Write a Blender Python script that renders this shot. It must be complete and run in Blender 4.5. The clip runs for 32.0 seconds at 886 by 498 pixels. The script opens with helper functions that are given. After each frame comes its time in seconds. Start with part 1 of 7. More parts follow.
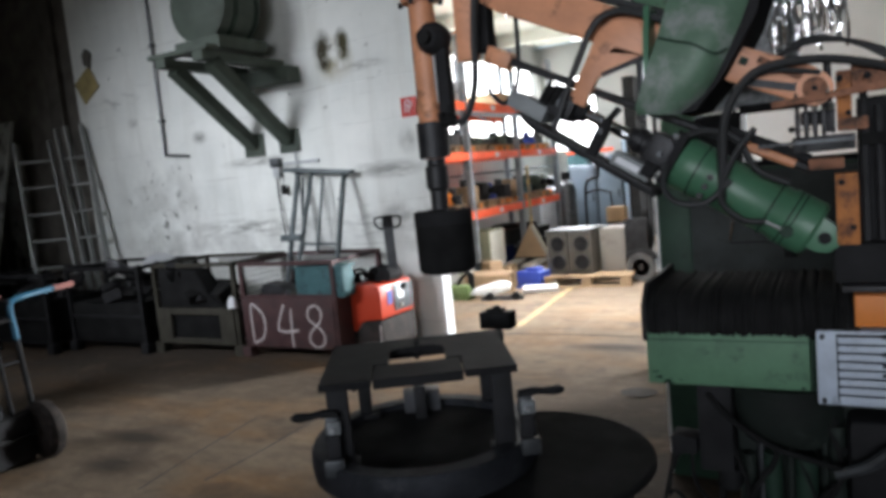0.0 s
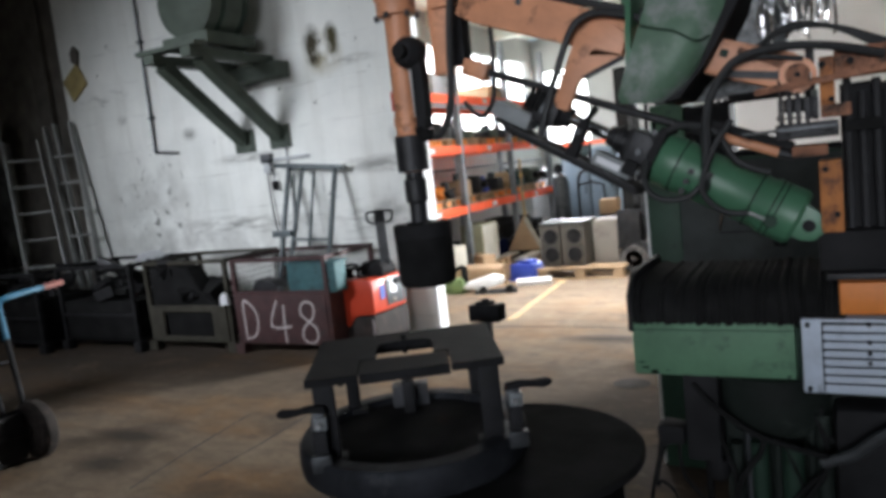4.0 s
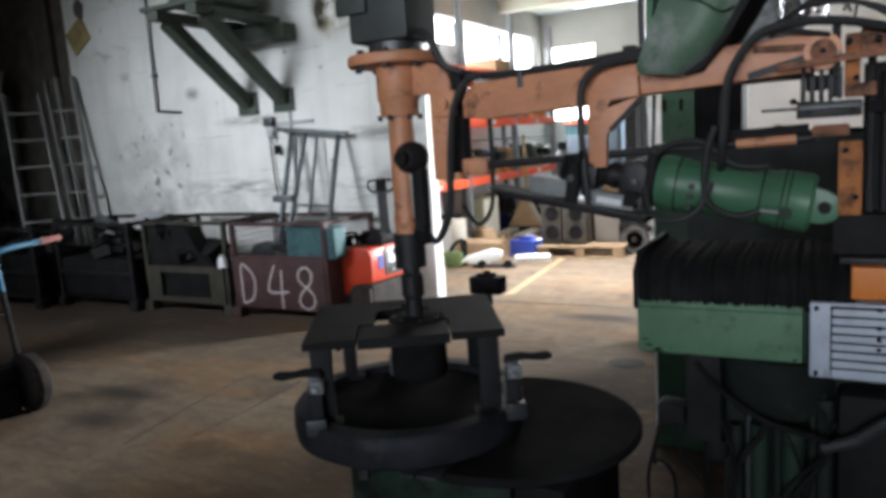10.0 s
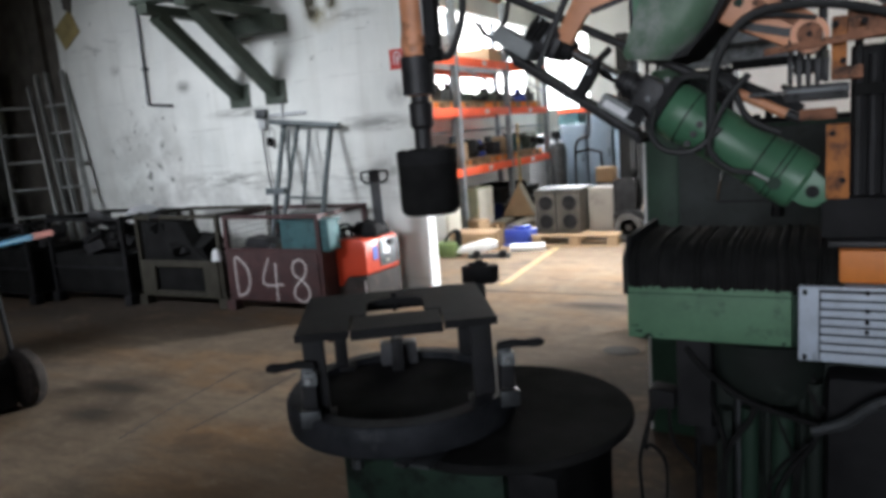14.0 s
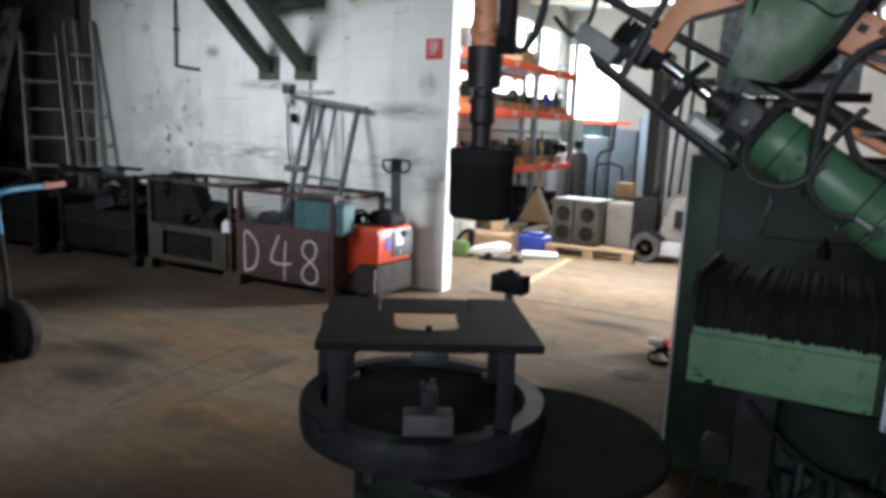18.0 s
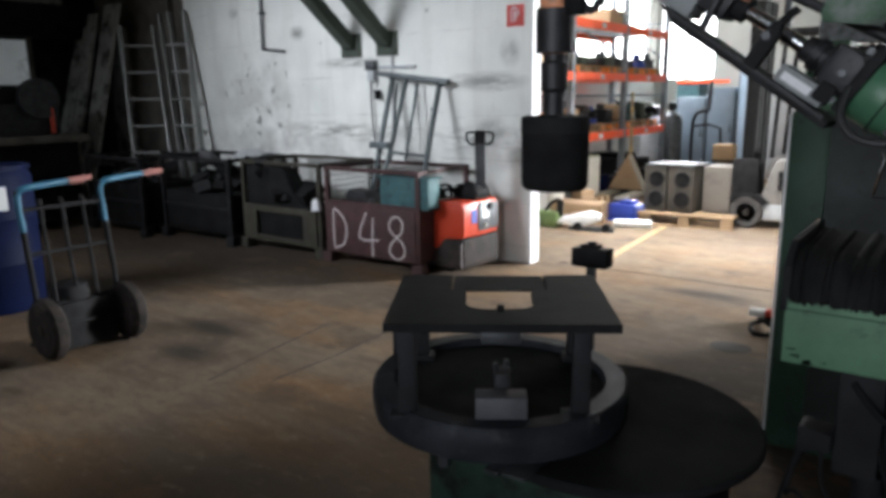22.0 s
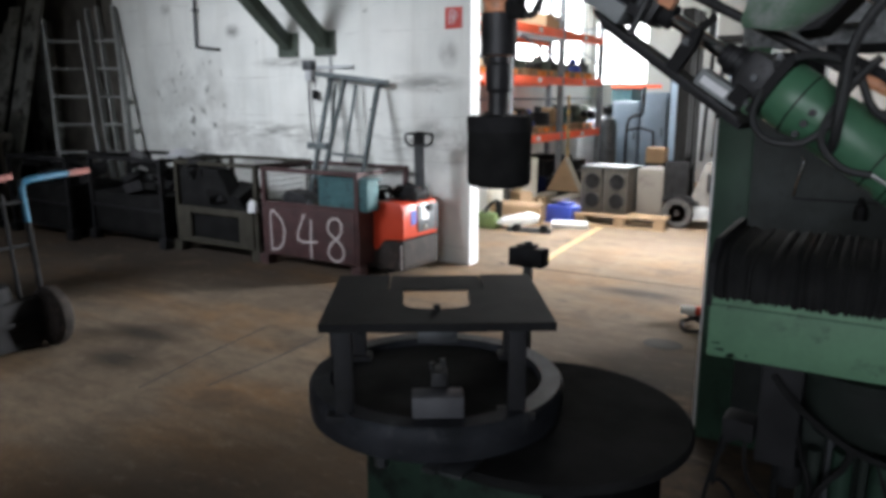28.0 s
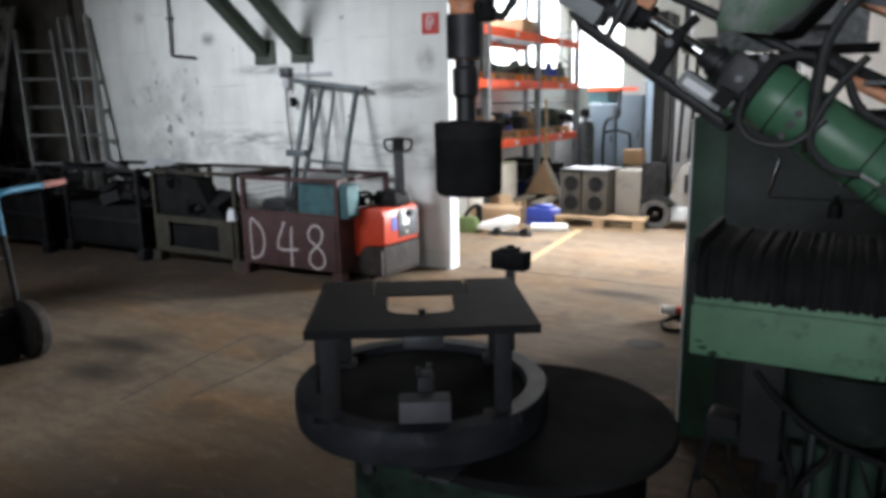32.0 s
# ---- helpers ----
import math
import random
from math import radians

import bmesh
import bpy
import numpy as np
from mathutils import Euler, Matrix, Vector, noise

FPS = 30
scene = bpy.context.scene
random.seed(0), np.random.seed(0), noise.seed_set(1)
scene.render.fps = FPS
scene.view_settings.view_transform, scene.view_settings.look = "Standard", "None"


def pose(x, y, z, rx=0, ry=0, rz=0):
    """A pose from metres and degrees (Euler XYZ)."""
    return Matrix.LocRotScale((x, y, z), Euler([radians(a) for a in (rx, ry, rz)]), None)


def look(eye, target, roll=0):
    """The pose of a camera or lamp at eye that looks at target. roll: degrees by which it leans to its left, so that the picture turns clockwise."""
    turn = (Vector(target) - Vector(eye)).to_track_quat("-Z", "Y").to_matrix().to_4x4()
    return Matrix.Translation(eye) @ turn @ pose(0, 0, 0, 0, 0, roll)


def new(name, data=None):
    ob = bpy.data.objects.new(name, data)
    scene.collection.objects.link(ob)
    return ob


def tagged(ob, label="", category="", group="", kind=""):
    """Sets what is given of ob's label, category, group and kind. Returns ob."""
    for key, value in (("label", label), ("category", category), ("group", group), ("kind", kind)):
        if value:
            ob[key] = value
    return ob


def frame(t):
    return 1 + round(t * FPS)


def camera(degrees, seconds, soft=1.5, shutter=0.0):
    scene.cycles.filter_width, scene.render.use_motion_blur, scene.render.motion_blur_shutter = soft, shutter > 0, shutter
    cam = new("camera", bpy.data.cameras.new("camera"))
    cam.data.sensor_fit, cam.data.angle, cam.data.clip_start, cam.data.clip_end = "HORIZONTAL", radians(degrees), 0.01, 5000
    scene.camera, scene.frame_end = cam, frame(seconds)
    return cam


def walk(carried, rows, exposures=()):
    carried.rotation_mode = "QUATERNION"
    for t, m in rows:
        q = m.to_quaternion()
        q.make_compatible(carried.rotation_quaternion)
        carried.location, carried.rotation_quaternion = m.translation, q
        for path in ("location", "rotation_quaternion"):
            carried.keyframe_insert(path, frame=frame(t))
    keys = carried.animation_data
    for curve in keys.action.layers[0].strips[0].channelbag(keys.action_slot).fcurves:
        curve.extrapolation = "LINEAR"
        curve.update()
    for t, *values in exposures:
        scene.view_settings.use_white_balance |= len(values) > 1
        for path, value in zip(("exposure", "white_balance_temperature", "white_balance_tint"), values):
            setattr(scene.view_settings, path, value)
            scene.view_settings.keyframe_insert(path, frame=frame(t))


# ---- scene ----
cam = camera(63.8, 32.0, soft=4.0)
PATH = [
    (0, (3.096, -5.459, 1.464), (2.126, -3.722, 1.253), -5.6),
    (0.5, (3.093, -5.448, 1.461), (2.13, -3.708, 1.247), -5.7),
    (1, (3.092, -5.45, 1.462), (2.115, -3.718, 1.243), -5.7),
    (1.5, (3.098, -5.444, 1.459), (2.13, -3.708, 1.231), -6.0),
    (2, (3.104, -5.439, 1.459), (2.147, -3.698, 1.227), -6.4),
    (2.5, (3.104, -5.444, 1.46), (2.14, -3.706, 1.23), -6.3),
    (3, (3.11, -5.433, 1.458), (2.153, -3.691, 1.233), -6.4),
    (3.5, (3.109, -5.439, 1.458), (2.15, -3.698, 1.23), -6.3),
    (5.5, (3.114, -5.437, 1.456), (2.169, -3.689, 1.226), -6.6),
    (6, (3.111, -5.439, 1.456), (2.178, -3.686, 1.217), -6.6),
    (6.5, (3.111, -5.431, 1.453), (2.177, -3.679, 1.213), -6.4),
    (7, (3.107, -5.432, 1.453), (2.176, -3.68, 1.198), -6.4),
    (7.5, (3.102, -5.44, 1.454), (2.154, -3.696, 1.205), -5.9),
    (8, (3.098, -5.433, 1.451), (2.128, -3.704, 1.187), -5.3),
    (8.5, (3.099, -5.422, 1.445), (2.138, -3.688, 1.179), -4.2),
    (9, (3.098, -5.429, 1.449), (2.143, -3.692, 1.182), -4.0),
    (9.5, (3.092, -5.425, 1.449), (2.14, -3.688, 1.173), -4.0),
    (10, (3.085, -5.423, 1.442), (2.13, -3.692, 1.14), -3.8),
    (10.5, (3.087, -5.42, 1.44), (2.14, -3.689, 1.116), -4.1),
    (11, (3.091, -5.417, 1.438), (2.157, -3.68, 1.106), -4.2),
    (11.5, (3.09, -5.413, 1.435), (2.166, -3.673, 1.093), -3.5),
    (12, (3.09, -5.421, 1.437), (2.193, -3.664, 1.105), -2.9),
    (12.5, (3.086, -5.428, 1.437), (2.2, -3.67, 1.086), -1.3),
    (13, (3.083, -5.439, 1.441), (2.168, -3.687, 1.135), -2.5),
    (13.5, (3.085, -5.424, 1.437), (2.122, -3.7, 1.119), -4.1),
    (14, (3.095, -5.416, 1.437), (2.151, -3.684, 1.109), -4.5),
    (14.5, (3.095, -5.409, 1.433), (2.161, -3.672, 1.102), -4.6),
    (16.5, (3.055, -5.417, 1.432), (2.061, -3.717, 1.085), -0.4),
    (17, (3.041, -5.397, 1.424), (2.0, -3.723, 1.087), 0.6),
    (17.5, (3.003, -5.371, 1.434), (1.967, -3.693, 1.096), 2.3),
    (18, (2.955, -5.345, 1.441), (2.003, -3.619, 1.099), 2.3),
    (18.5, (2.911, -5.33, 1.445), (1.968, -3.604, 1.081), 1.9),
    (19, (2.926, -5.307, 1.448), (1.91, -3.616, 1.12), 0.6),
    (19.5, (2.958, -5.284, 1.449), (1.755, -3.737, 1.049), -0.5),
    (20, (2.956, -5.274, 1.446), (1.664, -3.797, 1.062), -0.7),
    (20.5, (2.964, -5.272, 1.444), (1.716, -3.761, 1.043), -1.0),
    (21, (2.969, -5.276, 1.445), (1.74, -3.754, 1.027), -1.3),
    (21.5, (2.965, -5.272, 1.44), (1.765, -3.733, 1.003), -1.3),
    (22, (2.965, -5.271, 1.442), (1.805, -3.698, 1.019), -0.8),
    (22.5, (2.968, -5.276, 1.445), (1.83, -3.681, 1.044), -0.7),
    (23, (2.971, -5.273, 1.444), (1.874, -3.653, 1.03), -1.0),
    (23.5, (2.969, -5.267, 1.44), (1.903, -3.627, 1.02), -0.9),
    (24, (2.968, -5.264, 1.438), (1.916, -3.618, 1.008), -0.6),
    (24.5, (2.972, -5.263, 1.439), (1.928, -3.613, 1.003), -0.8),
    (25, (2.974, -5.266, 1.439), (1.913, -3.628, 1.001), -0.6),
    (25.5, (2.974, -5.262, 1.436), (1.938, -3.61, 0.989), -0.4),
    (27.5, (2.975, -5.262, 1.437), (1.96, -3.596, 0.998), -0.0),
    (28, (2.973, -5.266, 1.437), (1.95, -3.599, 1.018), -0.1),
    (28.5, (2.974, -5.269, 1.438), (1.95, -3.605, 1.011), -0.5),
    (29, (2.975, -5.272, 1.441), (1.959, -3.595, 1.048), -1.4),
    (29.5, (2.976, -5.272, 1.441), (1.983, -3.58, 1.051), -1.2),
    (30, (2.974, -5.274, 1.442), (1.986, -3.58, 1.052), -0.9),
    (30.5, (2.974, -5.274, 1.441), (1.989, -3.579, 1.046), -1.0),
    (31, (2.972, -5.275, 1.44), (1.993, -3.576, 1.046), -0.9),
    (31.5, (2.971, -5.275, 1.439), (1.994, -3.576, 1.038), -0.9),
    (32, (2.97, -5.274, 1.438), (1.993, -3.577, 1.032), -0.9),
]
walk(cam, [(t, look(eye, target, roll)) for t, eye, target, roll in PATH], [(0, 0.0), (32, 0.0)])


# ---- world and light ----
world = bpy.data.worlds.new("sky")
scene.world = world
world.use_nodes = True
wn = world.node_tree
sky = wn.nodes.new("ShaderNodeTexSky")
sky.sky_type, sky.sun_disc = "NISHITA", False
sky.sun_elevation, sky.sun_rotation = radians(42), radians(200)
wn.nodes["Background"].inputs["Strength"].default_value = 0.15
wn.links.new(sky.outputs["Color"], wn.nodes["Background"].inputs["Color"])


def sun_lamp():
    data = bpy.data.lights.new("sun", "SUN")
    data.energy, data.angle, data.color = 1.0, radians(10), (1.0, 0.95, 0.88)
    ob = new("sun", data)
    ob.matrix_world = look((-6, -6, 12), (0, 0, 0))


def aimed_lamp(name, centre, target, w, h, watts, color, spread=180):
    """Rectangular lamp in an opening or added as fill, its cone narrowed to spread."""
    data = bpy.data.lights.new(name, "AREA")
    data.shape, data.size, data.size_y, data.energy, data.color = "RECTANGLE", w, h, watts, color
    data.spread = radians(spread)
    ob = new(name, data)
    ob.matrix_world = look(centre, target)


sun_lamp()
DAY = (0.94, 0.985, 1.09)
aimed_lamp("daylight_hall_side", (-2.27, 5.6, 2.7), (1.2, 5.8, 0.0), 6.0, 1.2, 210, (0.98, 0.99, 1.06), 96)
aimed_lamp("daylight_hall_end", (-1.75, 9.1, 2.45), (-0.4, 5.5, 0.0), 1.0, 1.4, 70, (0.98, 0.99, 1.06), 70)
aimed_lamp("daylight_hall_gate", (6.9, 6.7, 2.2), (-0.4, -1.2, 0.0), 1.3, 2.0, 380, (0.94, 0.965, 1.0), 62)
# added top light for the hall floor; the ceiling above it is closed
aimed_lamp("fill_hall_top", (0.9, 1.6, 3.84), (0.9, 1.9, 0.0), 2.4, 1.4, 105, (0.96, 0.97, 1.0), 60)
# added fill lights: rear one for the manipulator, one for the wall, one general
aimed_lamp("fill_bay_rear", (3.3, -9.75, 2.1), (2.5, -4.0, 2.9), 3.4, 1.2, 36, DAY, 60)
aimed_lamp("fill_white_wall", (-3.2, -7.5, 4.2), (-1.9, 0.0, 1.3), 3.0, 1.0, 35, DAY, 42)
aimed_lamp("fill_bay_top", (-3.2, -7.4, 4.5), (-3.4, -5.0, 0.0), 3.0, 1.0, 36, DAY, 100)

# ---- materials ----


def material(name, color, rough=0.6, metal=0.0, vary=0.25, scale=6.0, fine=90.0, bump=0.15, dirt=None, dirt_at=0.62, each=0.0, gloss=0.5):
    """Painted or bare surface: broad blotches, fine grain, stains of a second colour, a little relief."""
    m = bpy.data.materials.new(name)
    m.use_nodes = True
    nt = m.node_tree
    nodes, link = nt.nodes, nt.links.new
    b = nodes["Principled BSDF"]
    b.inputs["Roughness"].default_value, b.inputs["Metallic"].default_value = rough, metal
    b.inputs["Specular IOR Level"].default_value = gloss
    geo = nodes.new("ShaderNodeTexCoord")
    n1, n2 = nodes.new("ShaderNodeTexNoise"), nodes.new("ShaderNodeTexNoise")
    for n, sc, d in ((n1, scale, 6), (n2, fine, 3)):
        n.inputs["Scale"].default_value, n.inputs["Detail"].default_value = sc, d
        link(geo.outputs["Object"], n.inputs["Vector"])
    ramp = nodes.new("ShaderNodeMapRange")
    ramp.inputs["From Min"].default_value, ramp.inputs["From Max"].default_value = 0.3, 0.7
    ramp.inputs["To Min"].default_value, ramp.inputs["To Max"].default_value = 1 - vary, 1 + vary
    link(n1.outputs["Fac"], ramp.inputs["Value"])
    mul = nodes.new("ShaderNodeVectorMath")
    mul.operation = "SCALE"
    mul.inputs[0].default_value = color
    grain = nodes.new("ShaderNodeMath")
    grain.operation = "MULTIPLY_ADD"
    link(n2.outputs["Fac"], grain.inputs[0])
    grain.inputs[1].default_value, grain.inputs[2].default_value = 0.24, 0.88
    both = nodes.new("ShaderNodeMath")
    both.operation = "MULTIPLY"
    link(ramp.outputs["Result"], both.inputs[0])
    link(grain.outputs["Value"], both.inputs[1])
    last = both
    if each:
        info, add = nodes.new("ShaderNodeObjectInfo"), nodes.new("ShaderNodeMath")
        add.operation = "MULTIPLY_ADD"
        link(info.outputs["Random"], add.inputs[0])
        add.inputs[1].default_value, add.inputs[2].default_value = 2 * each, 1 - each
        last = nodes.new("ShaderNodeMath")
        last.operation = "MULTIPLY"
        link(both.outputs["Value"], last.inputs[0])
        link(add.outputs["Value"], last.inputs[1])
    link(last.outputs["Value"], mul.inputs["Scale"])
    out = mul.outputs["Vector"]
    if dirt:
        n3 = nodes.new("ShaderNodeTexNoise")
        n3.inputs["Scale"].default_value, n3.inputs["Detail"].default_value = scale * 1.7, 8
        n3.inputs["Roughness"].default_value = 0.65
        off = nodes.new("ShaderNodeVectorMath")
        off.inputs[1].default_value = (3.1, 7.7, 1.3)
        link(geo.outputs["Object"], off.inputs[0])
        link(off.outputs["Vector"], n3.inputs["Vector"])
        step = nodes.new("ShaderNodeMapRange")
        step.inputs["From Min"].default_value, step.inputs["From Max"].default_value = dirt_at - 0.05, dirt_at + 0.08
        link(n3.outputs["Fac"], step.inputs["Value"])
        mix = nodes.new("ShaderNodeMix")
        mix.data_type = "RGBA"
        link(step.outputs["Result"], mix.inputs["Factor"])
        link(out, mix.inputs["A"])
        mix.inputs["B"].default_value = (*dirt, 1)
        out = mix.outputs["Result"]
    link(out, b.inputs["Base Color"])
    if bump:
        bp = nodes.new("ShaderNodeBump")
        bp.inputs["Strength"].default_value, bp.inputs["Distance"].default_value = bump, 0.004
        link(n2.outputs["Fac"], bp.inputs["Height"])
        link(bp.outputs["Normal"], b.inputs["Normal"])
    return m


def glow(name, color, strength):
    m = bpy.data.materials.new(name)
    m.use_nodes = True
    b = m.node_tree.nodes["Principled BSDF"]
    b.inputs["Base Color"].default_value = (*color, 1)
    b.inputs["Emission Color"].default_value, b.inputs["Emission Strength"].default_value = (*color, 1), strength
    return m




class Graph:
    """Small helper to wire shader nodes."""

    def __init__(self, m):
        m.use_nodes = True
        self.nt = m.node_tree
        self.out = self.nt.nodes["Principled BSDF"]
        self.pos = self.nt.nodes.new("ShaderNodeTexCoord").outputs["Object"]

    def math(self, op, a, b=0.0, clamp=False):
        n = self.nt.nodes.new("ShaderNodeMath")
        n.operation, n.use_clamp = op, clamp
        for sock, v in ((n.inputs[0], a), (n.inputs[1], b)):
            if isinstance(v, (int, float)):
                sock.default_value = v
            else:
                self.nt.links.new(v, sock)
        return n.outputs["Value"]

    def place(self, size, turn=0.0, at=(0, 0, 0)):
        n = self.nt.nodes.new("ShaderNodeMapping")
        n.inputs["Scale"].default_value, n.inputs["Rotation"].default_value, n.inputs["Location"].default_value = size, (0, radians(turn), 0), at
        self.nt.links.new(self.pos, n.inputs["Vector"])
        return n.outputs["Vector"]

    def noise(self, where, detail=5, rough=0.6):
        n = self.nt.nodes.new("ShaderNodeTexNoise")
        n.inputs["Scale"].default_value, n.inputs["Detail"].default_value, n.inputs["Roughness"].default_value = 1.0, detail, rough
        self.nt.links.new(where, n.inputs["Vector"])
        return n.outputs["Fac"]

    def ramp(self, v, lo, hi, a=0.0, b=1.0):
        n = self.nt.nodes.new("ShaderNodeMapRange")
        n.inputs["From Min"].default_value, n.inputs["From Max"].default_value = lo, hi
        n.inputs["To Min"].default_value, n.inputs["To Max"].default_value = a, b
        self.nt.links.new(v, n.inputs["Value"])
        return n.outputs["Result"]

    def blob(self, centre, size):
        """1 at the centre of an oval patch, 0 past its edge."""
        n = self.nt.nodes.new("ShaderNodeVectorMath")
        n.operation = "LENGTH"
        self.nt.links.new(self.place(tuple(1 / v for v in size), 0, tuple(-c / v for c, v in zip(centre, size))), n.inputs[0])
        return self.ramp(n.outputs["Value"], 0.2, 1.0, 1.0, 0.0)

    def mix(self, fac, a, b):
        n = self.nt.nodes.new("ShaderNodeMix")
        n.data_type = "RGBA"
        for sock, v in ((n.inputs["Factor"], fac), (n.inputs["A"], a), (n.inputs["B"], b)):
            if isinstance(v, float):
                sock.default_value = v
            elif isinstance(v, tuple):
                sock.default_value = (*v, 1)
            else:
                self.nt.links.new(v, sock)
        return n.outputs["Result"]

    def finish(self, color, rough, gloss, height, depth):
        link = self.nt.links.new
        link(color, self.out.inputs["Base Color"])
        if isinstance(rough, float):
            self.out.inputs["Roughness"].default_value = rough
        else:
            link(rough, self.out.inputs["Roughness"])
        self.out.inputs["Specular IOR Level"].default_value = gloss
        bp = self.nt.nodes.new("ShaderNodeBump")
        bp.inputs["Strength"].default_value, bp.inputs["Distance"].default_value = 0.6, depth
        link(height, bp.inputs["Height"])
        link(bp.outputs["Normal"], self.out.inputs["Normal"])


def whitewash():
    """Old limewash over masonry: cloudy dirt, faint courses, chips, scratches and soot smears."""
    m = bpy.data.materials.new("whitewash")
    g = Graph(m)
    cloud = g.noise(g.place((0.9, 1, 1.1)), 6)
    color = g.mix(g.ramp(cloud, 0.35, 0.68), (0.64, 0.66, 0.63), (0.79, 0.8, 0.76))
    # faint yellow-grey runs downwards
    runs = g.noise(g.place((5.0, 1, 0.5)), 6)
    color = g.mix(g.ramp(runs, 0.5, 0.8, 0.0, 0.5), color, (0.46, 0.46, 0.41))
    # courses of the blocks
    course = g.math("FRACT", g.math("ADD", g.math("MULTIPLY", g.noise(g.place((1.2, 1, 1.2)), 3), 0.25), g.math("MULTIPLY", g.nt.nodes.new("ShaderNodeSeparateXYZ").outputs["Z"], 2.7)))
    sep = [n for n in g.nt.nodes if n.bl_idname == "ShaderNodeSeparateXYZ"][0]
    g.nt.links.new(g.pos, sep.inputs[0])
    line = g.ramp(g.math("ABSOLUTE", g.math("SUBTRACT", course, 0.5)), 0.0, 0.035, 1.0, 0.0)
    faint = g.ramp(g.noise(g.place((2.2, 1, 2.0), 0, (4, 0, 1)), 4), 0.48, 0.7)
    color = g.mix(g.math("MULTIPLY", g.math("MULTIPLY", line, faint), 0.6), color, (0.26, 0.26, 0.24))
    # scratches in three directions
    for turn, at, amount in ((8, 1.0, 0.7), (-24, 5.0, 0.6), (63, 9.0, 0.45), (88, 13.0, 0.35)):
        fine = g.ramp(g.noise(g.place((1.6, 1, 60.0), turn, (at, 0, at)), 2), 0.68, 0.74)
        part_of = g.ramp(g.noise(g.place((1.3, 1, 1.3), 0, (at * 2, 0, at)), 3), 0.5, 0.62)
        color = g.mix(g.math("MULTIPLY", g.math("MULTIPLY", fine, part_of), amount), color, (0.2, 0.2, 0.19))
    # chips and knocks, dense by the ladders
    chips = g.noise(g.place((8, 1, 6.5)), 6, 0.66)
    near = g.math("MAXIMUM", g.blob((-3.4, 0, 1.4), (0.9, 3, 0.75)), 0.0)
    level = g.math("SUBTRACT", 0.658, g.math("MULTIPLY", near, 0.1))
    chip = g.ramp(g.math("SUBTRACT", chips, level), 0.0, 0.03)
    color = g.mix(g.math("MULTIPLY", chip, 0.85), color, (0.12, 0.12, 0.11))
    # long level scrapes where carts touched the wall
    smear = g.noise(g.place((3.6, 1, 17), 1.5, (2, 0, 7)), 7, 0.68)
    for centre, size, lim in (((-2.1, 0, 1.1), (1.3, 3, 0.12), 0.42), ((-0.45, 0, 1.55), (0.5, 3, 0.1), 0.35), ((-2.0, 0, 1.76), (0.55, 3, 0.07), 0.38), ((-0.5, 0, 1.05), (0.6, 3, 0.16), 0.45),
                              ((-4.0, 0, 2.62), (0.9, 3, 0.1), 0.5), ((-1.6, 0, 2.25), (1.4, 3, 0.08), 0.55), ((-0.6, 0, 2.5), (0.35, 3, 0.06), 0.42)):
        amount = g.math("MULTIPLY", g.ramp(smear, lim, lim + 0.16), g.blob(centre, size))
        color = g.mix(g.math("MULTIPLY", amount, 0.7, True), color, (0.15, 0.15, 0.14))
    # hand-high grime and the two rust stains
    grime = g.noise(g.place((3.5, 1, 3.0), 20, (6, 0, 2)), 7, 0.65)
    for centre, size, amount, col in (((-0.9, 0, 2.6), (0.24, 3, 0.24), 1.2, (0.24, 0.2, 0.09)), ((-1.02, 0, 2.69), (0.13, 3, 0.22), 2.4, (0.05, 0.045, 0.03)), ((-0.8, 0, 2.71), (0.1, 3, 0.18), 2.4, (0.06, 0.055, 0.03)),
                                      ((-0.07, 0, 1.02), (0.11, 3, 0.2), 1.0, (0.17, 0.17, 0.165)), ((-0.36, 0, 1.16), (0.18, 3, 0.11), 1.0, (0.15, 0.15, 0.14)), ((-0.2, 0, 1.78), (0.12, 3, 0.15), 0.8, (0.22, 0.22, 0.21)),
                                      ((-2.75, 0, 2.08), (0.14, 3, 0.09), 0.9, (0.16, 0.16, 0.15)), ((-3.75, 0, 2.35), (0.1, 3, 0.07), 0.9, (0.16, 0.16, 0.15)), ((-3.4, 0, 1.35), (1.1, 3, 0.9), 0.5, (0.3, 0.3, 0.28)), ((-0.25, 0, 1.0), (0.5, 3, 0.6), 0.5, (0.33, 0.32, 0.3)), ((-2.6, 0, 0.9), (2.6, 3, 0.3), 0.5, (0.25, 0.25, 0.24))):
        amt = g.math("MULTIPLY", g.ramp(grime, 0.38, 0.62), g.blob(centre, size))
        color = g.mix(g.math("MULTIPLY", amt, amount, True), color, col)
    height = g.math("ADD", g.noise(g.place((40, 40, 40)), 4), g.math("MULTIPLY", g.math("ADD", g.math("MULTIPLY", line, -0.6), g.math("MULTIPLY", cloud, 2.0)), 1.0))
    g.finish(color, 0.92, 0.15, height, 0.006)
    return m


